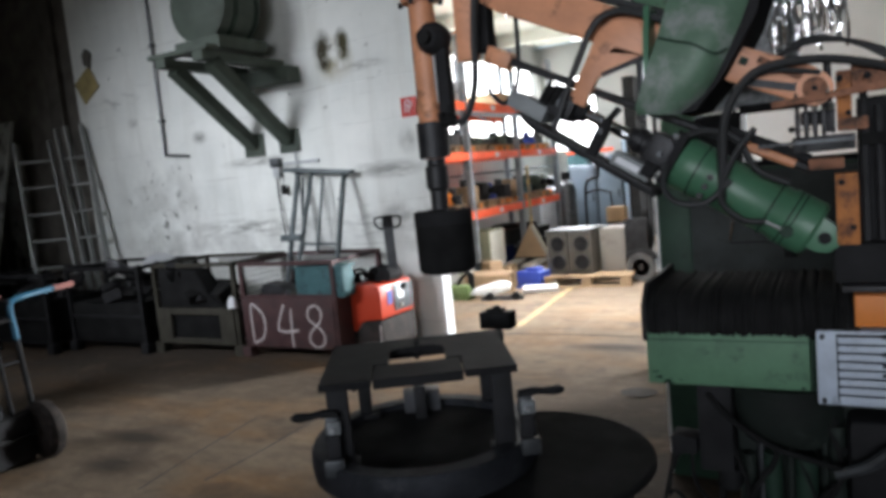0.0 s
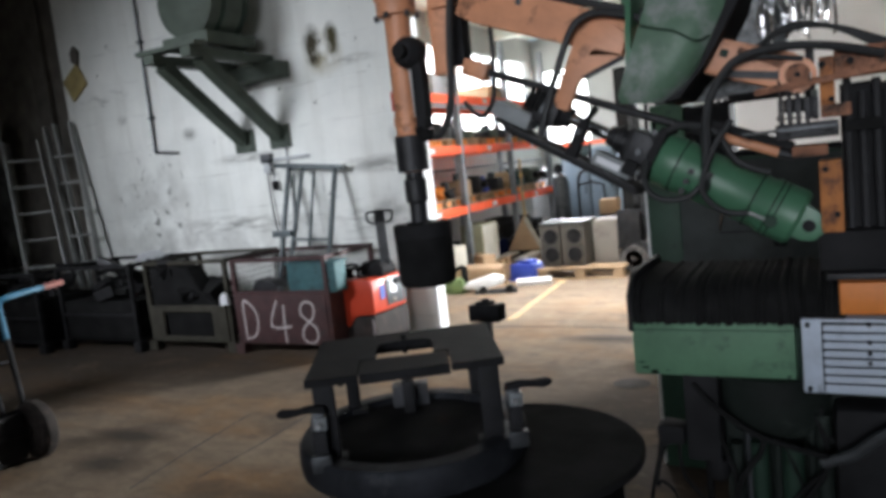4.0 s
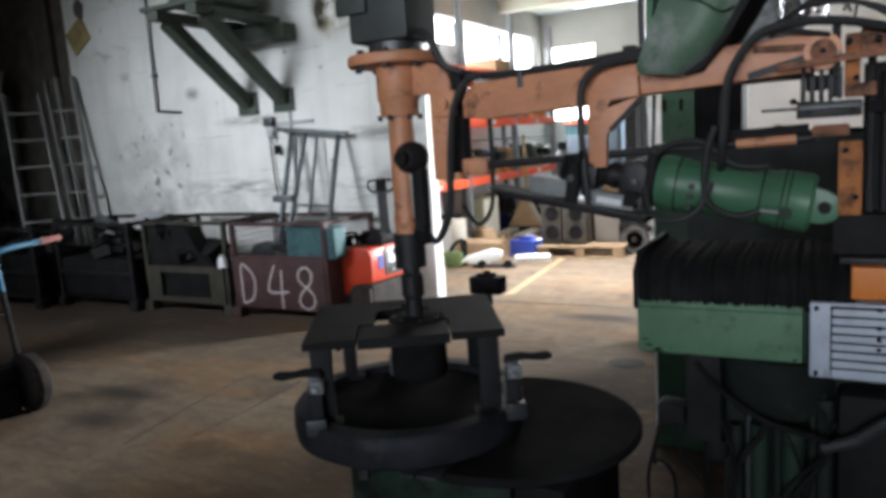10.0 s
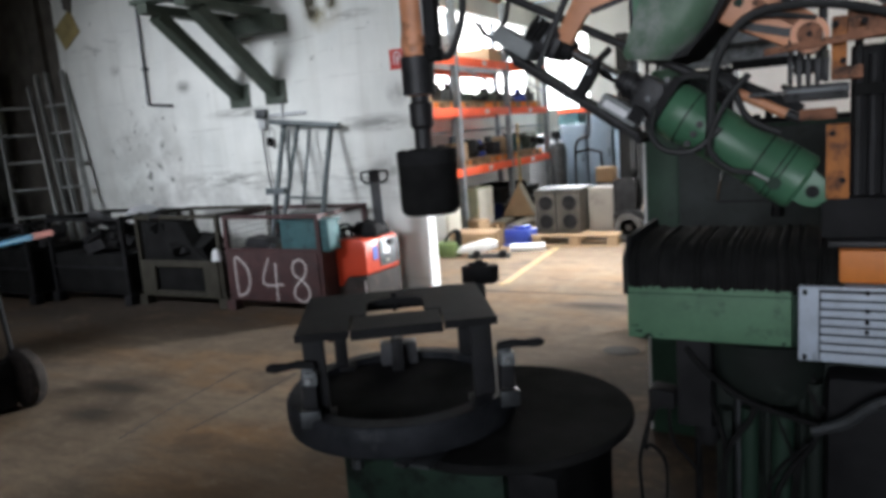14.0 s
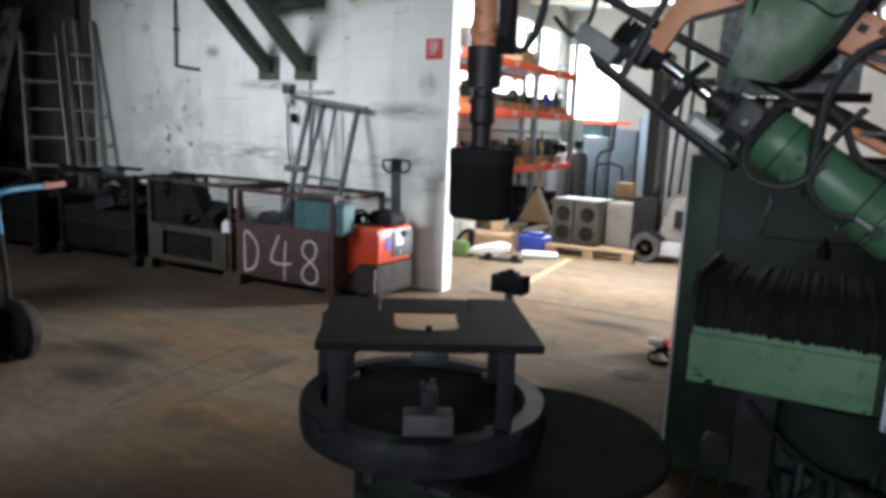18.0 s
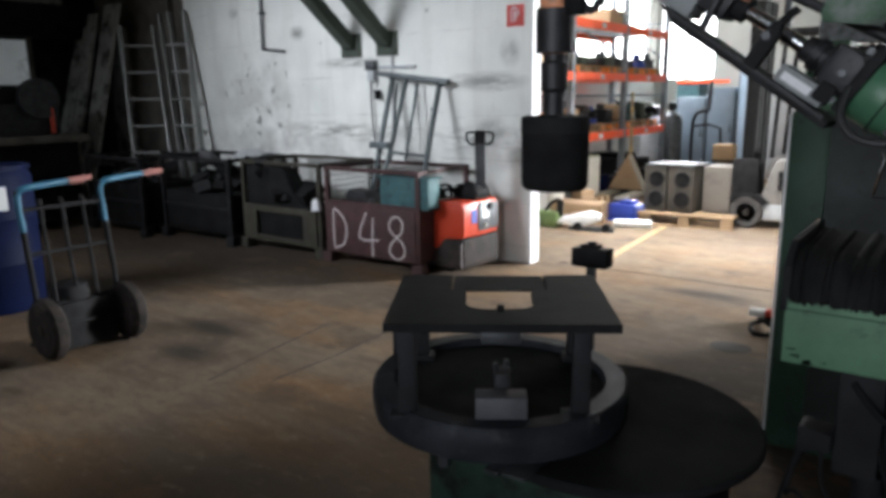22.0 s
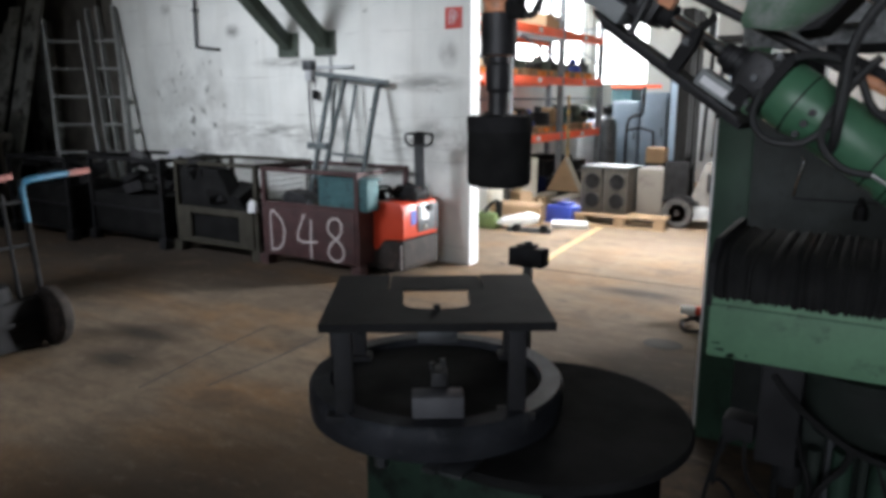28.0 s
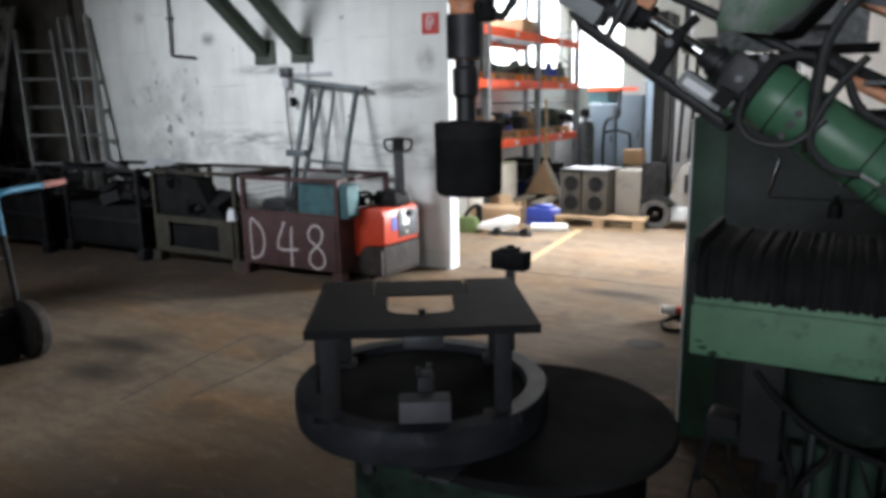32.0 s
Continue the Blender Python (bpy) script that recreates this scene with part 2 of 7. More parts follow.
def old_concrete():
    """Oily brown concrete: dust, dark oil, rusty drags, tyre streaks and broad painted shade."""
    m = bpy.data.materials.new("floor_concrete")
    g = Graph(m)

    def flat(x, y, turn=0.0, at=(0, 0, 0)):
        n = g.nt.nodes.new("ShaderNodeMapping")
        n.inputs["Scale"].default_value, n.inputs["Rotation"].default_value, n.inputs["Location"].default_value = (x, y, 1.0), (0, 0, radians(turn)), at
        g.nt.links.new(g.pos, n.inputs["Vector"])
        return n.outputs["Vector"]

    cloud = g.noise(flat(0.7, 0.8), 7, 0.62)
    color = g.mix(g.ramp(cloud, 0.33, 0.68), (0.15, 0.115, 0.085), (0.28, 0.213, 0.152))
    rust = g.noise(flat(0.55, 1.3, 25, (3, 1, 0)), 6)
    color = g.mix(g.ramp(rust, 0.47, 0.66, 0.0, 0.9), color, (0.25, 0.145, 0.07))
    drag = g.noise(flat(0.9, 6.5, 33, (1, 5, 0)), 5)
    color = g.mix(g.ramp(drag, 0.5, 0.72, 0.0, 0.5), color, (0.085, 0.066, 0.05))
    drag = g.noise(flat(4.5, 0.8, 12, (7, 5, 0)), 5)
    color = g.mix(g.ramp(drag, 0.56, 0.72, 0.0, 0.35), color, (0.28, 0.225, 0.17))
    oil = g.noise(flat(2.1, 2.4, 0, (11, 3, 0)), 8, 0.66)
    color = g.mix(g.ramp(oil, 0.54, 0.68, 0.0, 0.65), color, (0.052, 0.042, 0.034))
    # three small stains; the four broad patches paint shade into the floor colour
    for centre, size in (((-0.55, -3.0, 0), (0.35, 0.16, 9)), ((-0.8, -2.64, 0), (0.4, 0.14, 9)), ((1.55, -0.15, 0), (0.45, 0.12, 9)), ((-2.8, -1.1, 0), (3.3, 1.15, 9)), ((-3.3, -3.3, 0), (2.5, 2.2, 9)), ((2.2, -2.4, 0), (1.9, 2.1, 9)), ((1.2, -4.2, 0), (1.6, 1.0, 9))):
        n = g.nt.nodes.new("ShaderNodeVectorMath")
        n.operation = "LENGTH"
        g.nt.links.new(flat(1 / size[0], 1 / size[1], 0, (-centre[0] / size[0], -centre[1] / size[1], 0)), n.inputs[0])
        stain_shade = g.math("MULTIPLY", g.ramp(n.outputs["Value"], 0.3, 1.0, 1.0, 0.0), g.ramp(oil, 0.2, 0.48))
        color = g.mix(g.math("MULTIPLY", stain_shade, 0.9, True), color, (0.042, 0.035, 0.029))
    scuff = g.noise(flat(7, 15, 28, (5, 9, 0)), 7, 0.7)
    color = g.mix(g.ramp(scuff, 0.46, 0.62, 0.0, 0.32), color, (0.085, 0.068, 0.054))
    color = g.mix(g.ramp(scuff, 0.3, 0.44, 0.35, 0.0), color, (0.33, 0.27, 0.21))
    grit = g.noise(flat(60, 60), 3)
    color = g.mix(g.ramp(grit, 0.3, 0.75, 0.0, 0.35), color, (0.05, 0.045, 0.04))
    rough = g.ramp(oil, 0.4, 0.7, 0.9, 0.68)
    g.finish(color, rough, 0.12, g.math("ADD", grit, g.math("MULTIPLY", cloud, 2.0)), 0.003)
    return m


WALL = whitewash()
WALL_END = material("fresh_white_paint", (0.63, 0.64, 0.65), 0.7, vary=0.05, scale=3, dirt=(0.3, 0.28, 0.25), dirt_at=0.74, gloss=0.3)
PLASTER = material("grey_plaster", (0.36, 0.36, 0.34), 0.9, vary=0.12, scale=1.0, bump=0.3, gloss=0.2)
CONCRETE = old_concrete()
JOINT = material("floor_joint", (0.05, 0.045, 0.04), 0.9)
YELLOW = material("worn_yellow_line", (0.44, 0.31, 0.1), 0.75, vary=0.3, scale=9, dirt=(0.24, 0.19, 0.14), dirt_at=0.46)
GREEN = material("machine_green", (0.055, 0.15, 0.085), 0.42, vary=0.18, scale=7, dirt=(0.03, 0.05, 0.035), dirt_at=0.66)
PALE_GREEN = material("bed_green", (0.078, 0.172, 0.098), 0.6, vary=0.25, scale=9, dirt=(0.04, 0.07, 0.048), dirt_at=0.6)
HOOD = material("worn_hood_green", (0.085, 0.15, 0.1), 0.5, vary=0.25, scale=6, dirt=(0.19, 0.215, 0.2), dirt_at=0.55, gloss=0.4)
CABINET_GREEN = material("cabinet_green", (0.034, 0.072, 0.047), 0.55, vary=0.25, scale=5, dirt=(0.02, 0.03, 0.024), dirt_at=0.6, gloss=0.3)
GREY_GREEN = material("bracket_green", (0.05, 0.066, 0.05), 0.7, vary=0.2, scale=8)
# machine green darkened for the shaded lower parts; seams and bands use it too
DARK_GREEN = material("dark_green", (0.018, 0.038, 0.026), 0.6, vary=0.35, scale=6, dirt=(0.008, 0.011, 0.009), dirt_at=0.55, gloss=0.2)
ORANGE = material("robot_orange", (0.54, 0.24, 0.125), 0.5, vary=0.2, scale=11, dirt=(0.17, 0.075, 0.04), dirt_at=0.6)
BRIGHT_ORANGE = material("bright_orange", (0.72, 0.22, 0.035), 0.5, vary=0.12, scale=9, dirt=(0.3, 0.12, 0.05), dirt_at=0.7)
POST_ORANGE = material("rusty_post_orange", (0.4, 0.15, 0.045), 0.65, vary=0.3, scale=16, dirt=(0.13, 0.055, 0.03), dirt_at=0.52, gloss=0.25)
BLACK = material("black_steel", (0.017, 0.017, 0.018), 0.75, vary=0.35, scale=12, gloss=0.12)
# stand green with the shade under the bed put into its colour
STAND = material("shaded_oily_stand", (0.014, 0.019, 0.016), 0.7, vary=0.5, scale=7, dirt=(0.035, 0.045, 0.038), dirt_at=0.6, gloss=0.2)
GREASE = material("greasy_steel", (0.028, 0.028, 0.03), 0.5, metal=0.3, vary=0.4, scale=14, dirt=(0.012, 0.012, 0.012), gloss=0.3)
IRON = material("grey_iron", (0.075, 0.08, 0.085), 0.45, metal=0.6, vary=0.3, scale=15, dirt=(0.03, 0.03, 0.03), dirt_at=0.6)
PLATE = material("plate_steel", (0.019, 0.019, 0.02), 0.72, vary=0.3, scale=8, dirt=(0.016, 0.016, 0.017), dirt_at=0.55, gloss=0.08)
CHROME = material("chromed_rod", (0.75, 0.77, 0.8), 0.12, metal=1.0, vary=0.05, bump=0.0)
LADDER = material("dull_aluminium", (0.3, 0.31, 0.3), 0.6, metal=0.4, vary=0.2, scale=6)
ALU = material("aluminium", (0.55, 0.56, 0.56), 0.38, metal=0.85, vary=0.12, scale=9)
TRAY = material("oily_black_tray", (0.021, 0.021, 0.021), 0.95, vary=0.4, scale=6, gloss=0.03)
RING = material("dull_ring_steel", (0.03, 0.032, 0.037), 0.55, metal=0.2, vary=0.4, scale=11, dirt=(0.055, 0.057, 0.062), dirt_at=0.62, gloss=0.08)
LEG = material("leg_steel", (0.021, 0.021, 0.023), 0.65, metal=0.2, vary=0.3, scale=11, dirt=(0.02, 0.02, 0.02), dirt_at=0.6, gloss=0.25)
VALVE_GREY = material("valve_grey", (0.2, 0.215, 0.22), 0.6, vary=0.18, scale=14, dirt=(0.06, 0.06, 0.06), dirt_at=0.6)
SKIRT = material("scuffed_grey_plastic", (0.026, 0.022, 0.02), 0.75, vary=0.3, scale=7, dirt=(0.055, 0.038, 0.032), dirt_at=0.58, gloss=0.2)
TILLER = material("tiller_grey", (0.05, 0.055, 0.06), 0.55, vary=0.2, scale=9)
WEATHERED = material("weathered_grey_board", (0.26, 0.26, 0.24), 0.85, vary=0.3, scale=3.5, fine=60, dirt=(0.06, 0.055, 0.05), dirt_at=0.56, each=0.2, gloss=0.2)
GRIMY = material("glowing_grimy_pane", (0.5, 0.51, 0.5), 0.5, vary=0.15, scale=2.5, dirt=(0.2, 0.2, 0.19), dirt_at=0.58)
# faint emission stands in for daylight through the glass
GRIMY.node_tree.nodes["Principled BSDF"].inputs["Emission Color"].default_value = (0.9, 1.0, 1.05, 1)
GRIMY.node_tree.nodes["Principled BSDF"].inputs["Emission Strength"].default_value = 0.1
TYRE = material("grey_solid_tyre", (0.07, 0.067, 0.065), 0.8, vary=0.2, scale=12, gloss=0.2)
PALE_GREY = material("pale_truck_enamel", (0.2, 0.19, 0.175), 0.55, vary=0.12, scale=5, dirt=(0.12, 0.105, 0.09), dirt_at=0.62)
RUSTED = material("rusted_orange", (0.24, 0.11, 0.065), 0.7, metal=0.1, vary=0.4, scale=18, dirt=(0.06, 0.035, 0.025), dirt_at=0.52, gloss=0.25)
MOTTLED = material("mottled_galvanised", (0.22, 0.23, 0.235), 0.6, metal=0.3, vary=0.45, scale=34, fine=120)
WORN_TYRE = material("dusty_tyre", (0.028, 0.024, 0.022), 0.85, vary=0.3, scale=10, dirt=(0.06, 0.047, 0.04), dirt_at=0.58, gloss=0.15)
STOP = material("ground_steel_block", (0.11, 0.11, 0.118), 0.55, metal=0.3, vary=0.15, scale=14, gloss=0.3)
RUBBER = material("black_rubber", (0.013, 0.013, 0.013), 0.9, gloss=0.1, vary=0.3, scale=20)
HOSE = material("hose_rubber", (0.016, 0.017, 0.018), 0.6, vary=0.2, scale=20)
GRILLE = material("grille_paint", (0.46, 0.52, 0.6), 0.5, vary=0.12, scale=12, dirt=(0.09, 0.1, 0.11), dirt_at=0.68)
RED = material("truck_red", (0.5, 0.05, 0.02), 0.4, vary=0.12, scale=7, dirt=(0.25, 0.06, 0.04), dirt_at=0.72)
SIGN_RED = material("sign_red", (0.5, 0.05, 0.04), 0.5, vary=0.1)
CHALK = material("chalk_paint", (0.5, 0.46, 0.45), 0.9, vary=0.2, scale=40, dirt=(0.2, 0.09, 0.08), dirt_at=0.62)
OXIDE = material("oxide_red", (0.052, 0.022, 0.022), 0.7, vary=0.3, scale=8, dirt=(0.04, 0.03, 0.03), dirt_at=0.6)
CRATE = material("crate_grey_green", (0.045, 0.042, 0.033), 0.8, vary=0.25, scale=8, gloss=0.15, dirt=(0.036, 0.036, 0.03), dirt_at=0.62)
WIRE = material("galvanised_wire", (0.6, 0.61, 0.58), 0.6, metal=0.2, vary=0.15, scale=20)
TEAL = material("teal_paint", (0.05, 0.115, 0.125), 0.6, vary=0.2, scale=9, dirt=(0.028, 0.05, 0.05), dirt_at=0.6, gloss=0.25)
STEEL_BLUE = material("frame_grey", (0.11, 0.13, 0.135), 0.5, metal=0.4, vary=0.2)
RACK_RED = material("rack_orange_red", (0.85, 0.1, 0.025), 0.45, vary=0.08, scale=6)
RACK_GREY = material("rack_upright", (0.22, 0.24, 0.26), 0.5, metal=0.5)
WOOD = material("pale_wood", (0.28, 0.19, 0.11), 0.75, vary=0.2, scale=8, each=0.2)
CARD = material("cardboard", (0.4, 0.27, 0.16), 0.85, vary=0.12, scale=5, each=0.15)
OLD_WOOD = material("old_timber", (0.11, 0.1, 0.085), 0.85, vary=0.35, scale=5, fine=60, each=0.25)
# near-black colour keeps the far corner and the cage insides dark
DARK = material("near_black", (0.011, 0.011, 0.011), 0.9, vary=0.4, gloss=0.1)
BEIGE = material("beige_paint", (0.42, 0.4, 0.34), 0.55, vary=0.1, scale=6)
OFF_WHITE = material("off_white_enamel", (0.8, 0.81, 0.8), 0.45, vary=0.06, scale=5)
LIGHT_GREY = material("light_grey_paint", (0.4, 0.42, 0.43), 0.5, vary=0.1, scale=6)
BLUE_GREY = material("locker_blue", (0.14, 0.185, 0.23), 0.5, vary=0.12, scale=4)
BLUE = material("blue_plastic", (0.03, 0.06, 0.32), 0.4, vary=0.1, scale=5)
NAVY = material("barrel_blue", (0.003, 0.006, 0.026), 0.6, vary=0.2, scale=5, gloss=0.08)
CYAN = material("handle_blue", (0.016, 0.1, 0.17), 0.55, vary=0.12, scale=20)
PINK = material("handle_red_grip", (0.22, 0.085, 0.075), 0.75, vary=0.15, scale=20)
WHITE = material("white_sheet", (0.66, 0.67, 0.69), 0.6, vary=0.05)
FOIL = material("silver_foil", (0.8, 0.8, 0.82), 0.18, metal=1.0, vary=0.2, scale=30, bump=0.6)
MOTOR_GREEN = material("sea_green_enamel", (0.01, 0.085, 0.056), 0.6, vary=0.15, scale=12)
SHEET = material("matt_grey_sheet", (0.048, 0.056, 0.054), 0.6, metal=0.3, vary=0.25, scale=9, dirt=(0.035, 0.04, 0.038), dirt_at=0.58)
CEILING = material("ceiling_board", (0.6, 0.61, 0.53), 0.85, vary=0.1, scale=1.2, gloss=0.2)
FAN_GREY = material("fan_unit_grey", (0.055, 0.05, 0.042), 0.6, vary=0.2, scale=9, dirt=(0.09, 0.07, 0.055), dirt_at=0.62)
PANE = glow("bright_sky_pane", (0.97, 0.99, 1.0), 6.0)
CEILING_GLOW = glow("ceiling_glow", (1.0, 0.98, 0.95), 6.5)
TUBE = glow("fluorescent_tube", (1.0, 0.98, 0.92), 3.0)

# ---- mesh tools ----


def M():
    return bmesh.new()


def block(bm, x0, x1, y0, y1, z0, z1, bevel=0.0, m=None):
    """A block between two corners, its edges rounded by bevel."""
    got = bmesh.ops.create_cube(bm, size=1.0)["verts"]
    for v in got:
        v.co = Vector(((x0 + x1) / 2 + v.co.x * (x1 - x0), (y0 + y1) / 2 + v.co.y * (y1 - y0), (z0 + z1) / 2 + v.co.z * (z1 - z0)))
        if m:
            v.co = m @ v.co
    if bevel:
        edges = list({e for v in got for e in v.link_edges})
        bmesh.ops.bevel(bm, geom=edges, offset=bevel, segments=2, affect="EDGES", profile=0.6)
    return bm


def rod(bm, a, b, r, r2=None, seg=16, cap=True):
    """A round bar from a to b."""
    a, b = Vector(a), Vector(b)
    turn = (b - a).to_track_quat("Z", "Y").to_matrix().to_4x4()
    bmesh.ops.create_cone(bm, cap_ends=cap, segments=seg, radius1=r, radius2=r if r2 is None else r2, depth=(b - a).length,
                          matrix=Matrix.Translation((a + b) / 2) @ turn)
    return bm


def bar(bm, a, b, w, h, bevel=0.0, up=(0, 0, 1)):
    """A rectangular bar from a to b, w across and h high."""
    a, b = Vector(a), Vector(b)
    d = (b - a).normalized()
    side = d.cross(Vector(up)).normalized()
    top = side.cross(d)
    m = Matrix((side, d, top)).transposed().to_4x4()
    m.translation = (a + b) / 2
    n = (b - a).length
    return block(bm, -w / 2, w / 2, -n / 2, n / 2, -h / 2, h / 2, bevel, m)


def tube(bm, pts, r, seg=8, smooth=4):
    """A hose or bent pipe through the points."""
    pts = [Vector(p) for p in pts]
    if smooth:
        fine = []
        for i in range(len(pts) - 1):
            p0, p1, p2, p3 = pts[max(i - 1, 0)], pts[i], pts[i + 1], pts[min(i + 2, len(pts) - 1)]
            for k in range(smooth):
                t = k / smooth
                fine.append(0.5 * (2 * p1 + (p2 - p0) * t + (2 * p0 - 5 * p1 + 4 * p2 - p3) * t * t + (3 * p1 - p0 - 3 * p2 + p3) * t ** 3))
        pts = fine + [pts[-1]]
    rings, side = [], None
    for i, p in enumerate(pts):
        d = (pts[min(i + 1, len(pts) - 1)] - pts[max(i - 1, 0)]).normalized()
        if side is None:
            side = d.orthogonal().normalized()
        side = (side - d * side.dot(d)).normalized()
        other = d.cross(side)
        rings.append([bm.verts.new(p + r * (math.cos(a) * side + math.sin(a) * other)) for a in (2 * math.pi * k / seg for k in range(seg))])
    for u, v in zip(rings, rings[1:]):
        for k in range(seg):
            bm.faces.new((u[k], u[(k + 1) % seg], v[(k + 1) % seg], v[k]))
    bm.faces.new(rings[0][::-1])
    bm.faces.new(rings[-1])
    return bm


def lathe(bm, profile, centre, seg=48, axis="z"):
    """A turned body: profile of (radius, height)."""
    rings = []
    for r, h in profile:
        ring = []
        for k in range(seg):
            a = 2 * math.pi * k / seg
            p = Vector((r * math.cos(a), r * math.sin(a), h))
            if axis == "x":
                p = Vector((p.z, p.x, p.y))
            if axis == "y":
                p = Vector((p.y, p.z, p.x))
            ring.append(bm.verts.new(Vector(centre) + p))
        rings.append(ring)
    for u, v in zip(rings, rings[1:]):
        for k in range(seg):
            bm.faces.new((u[k], u[(k + 1) % seg], v[(k + 1) % seg], v[k]))
    for ring in (rings[0][::-1], rings[-1]):
        if (ring[0].co - ring[seg // 2].co).length > 1e-5:
            bm.faces.new(ring)
    return bm


def prism(bm, outline, y0, y1, bevel=0.0, plane="xz"):
    """A flat plate cut to an outline in x and z (or x and y), from y0 to y1."""
    put = (lambda u, v, w: (u, w, v)) if plane == "xz" else ((lambda u, v, w: (u, v, w)) if plane == "xy" else (lambda u, v, w: (w, u, v)))
    lo = [bm.verts.new(put(u, v, y0)) for u, v in outline]
    hi = [bm.verts.new(put(u, v, y1)) for u, v in outline]
    n = len(outline)
    faces = [bm.faces.new(lo), bm.faces.new(hi[::-1])] + [bm.faces.new((lo[i], hi[i], hi[(i + 1) % n], lo[(i + 1) % n])) for i in range(n)]
    bmesh.ops.recalc_face_normals(bm, faces=faces)
    if bevel:
        edges = list({e for f in faces for e in f.edges})
        bmesh.ops.bevel(bm, geom=edges, offset=bevel, segments=2, affect="EDGES", profile=0.6)
    return bm


def part(name, bm, mat, parent=None, label="", at=None, smooth=True):
    """Links a bmesh as ONE mesh object under a thing or under a part. at: its origin in the thing's space."""
    bmesh.ops.recalc_face_normals(bm, faces=bm.faces[:])
    if at is not None:
        bmesh.ops.translate(bm, verts=bm.verts[:], vec=-Vector(at))
    me = bpy.data.meshes.new(name)
    bm.to_mesh(me)
    bm.free()
    me.materials.append(mat)
    if smooth:
        me.shade_smooth()
        me.set_sharp_from_angle(angle=radians(35))
    ob = new(name, me)
    if parent is not None:
        ob.parent = parent
    if at is not None:
        ob.location = at
    if label:
        tagged(ob, label)
    return ob


def thing(name, at, label, category, group="", rz=0.0):
    """An empty at a thing's base, for its parts."""
    ob = new(name)
    ob.empty_display_size = 0.1
    ob.matrix_basis = pose(*at, 0, 0, rz)
    return tagged(ob, label, category, group)


def structure(name, bm, mat, label, category, smooth=False):
    return tagged(part(name, bm, mat, smooth=smooth), label, category, "", "structure")


def writing(name, text, size, m, mat, parent, depth=0.002, wide=1.0):
    """Letters in the built-in font, as a mesh."""
    cu = bpy.data.curves.new(name, "FONT")
    cu.body, cu.size, cu.extrude, cu.align_x = text, size, depth, "LEFT"
    cu.offset = 0.0
    tmp = new(name, cu)
    me = bpy.data.meshes.new_from_object(tmp.evaluated_get(bpy.context.evaluated_depsgraph_get()))
    bpy.data.objects.remove(tmp)
    me.materials.clear()
    me.materials.append(mat)
    ob = new(name, me)
    ob.parent = parent
    ob.matrix_basis = m
    return ob

# ---- the building ----
HALL_TOP, BAY_TOP = 3.9, 4.6
structure("floor", block(M(), -9, 9, -10.2, 9.6, -0.2, 0.0), CONCRETE, "worn brown concrete workshop floor with stains and painted shade", "floor")


def floor_lines():
    for a, b, w in (((-0.1, -3.2), (-0.19, -2.7), 0.006), ((-0.19, -2.7), (-0.26, -2.16), 0.008), ((0.165, -2.1), (0.19, -2.55), 0.01), ((0.19, -2.55), (0.175, -3.0), 0.007), ((0.2, 0.2), (3.4, 0.2), 0.008)):
        structure("floor_joint", bar(M(), (*a, 0.0015), (*b, 0.0015), w, 0.003), JOINT, "dark joint between concrete floor slabs", "floor joint")
    structure("floor_line", bar(M(), (0.495, 0.45, 0.002), (0.34, 2.7, 0.002), 0.075, 0.004), YELLOW, "worn yellow safety line painted on the floor", "floor marking")
    bm = M()
    lathe(bm, [(0.0, 0.001), (0.1, 0.0012), (0.105, 0.004), (0.0, 0.0041)], (0, 0, 0), 24)
    for v in bm.verts:
        v.co = Vector((1.99 + v.co.x * 1.1, -1.18 + v.co.y * 0.9, v.co.z))
    structure("floor_drain", bm, JOINT, "small round dark drain cover in the floor", "drain")


floor_lines()
structure("wall_north", block(M(), -4.66, 0.0, 0.0, 0.15, 0.0, BAY_TOP), WALL, "dirty whitewashed masonry wall with stains and scratches", "wall")
structure("wall_north_east", block(M(), 3.9, 7.0, 0.0, 0.15, 0.0, BAY_TOP), WALL, "whitewashed wall behind the machines", "wall")
# added low wall, hidden behind the cabinet, keeps gate light off the floor
structure("wall_low_block", block(M(), 2.75, 3.899, 0.0, 0.15, 0.0, 1.3), WALL, "low wall added out of view to block gate light", "wall")
structure("wall_end", block(M(), 0.0, 0.012, 0.002, 0.148, 0.0, BAY_TOP), WALL_END, "white painted end face of the wall", "wall")
structure("wall_timber", block(M(), -9.0, -4.66, 0.04, 0.19, 0.0, BAY_TOP), OLD_WOOD, "dark timber wall in the corner", "wall")
structure("wall_west", block(M(), -6.75, -6.6, -10.0, 0.04, 0.0, BAY_TOP), DARK, "dark side wall behind the workbench", "wall")


def wall_with_hole(name, axis, at, thick, u0, u1, h, hole, mat, label):
    """A wall across x or y with one rectangular opening."""
    a, b, c, d = hole
    bm = M()
    for s0, s1, z0, z1 in ((u0, a, 0, h), (b, u1, 0, h), (a, b, 0, c), (a, b, d, h)):
        if s1 - s0 > 0.001 and z1 - z0 > 0.001:
            if axis == "x":
                block(bm, at, at + thick, s0, s1, z0, z1)
            else:
                block(bm, s0, s1, at, at + thick, z0, z1)
    return structure(name, bm, mat, label, "wall")


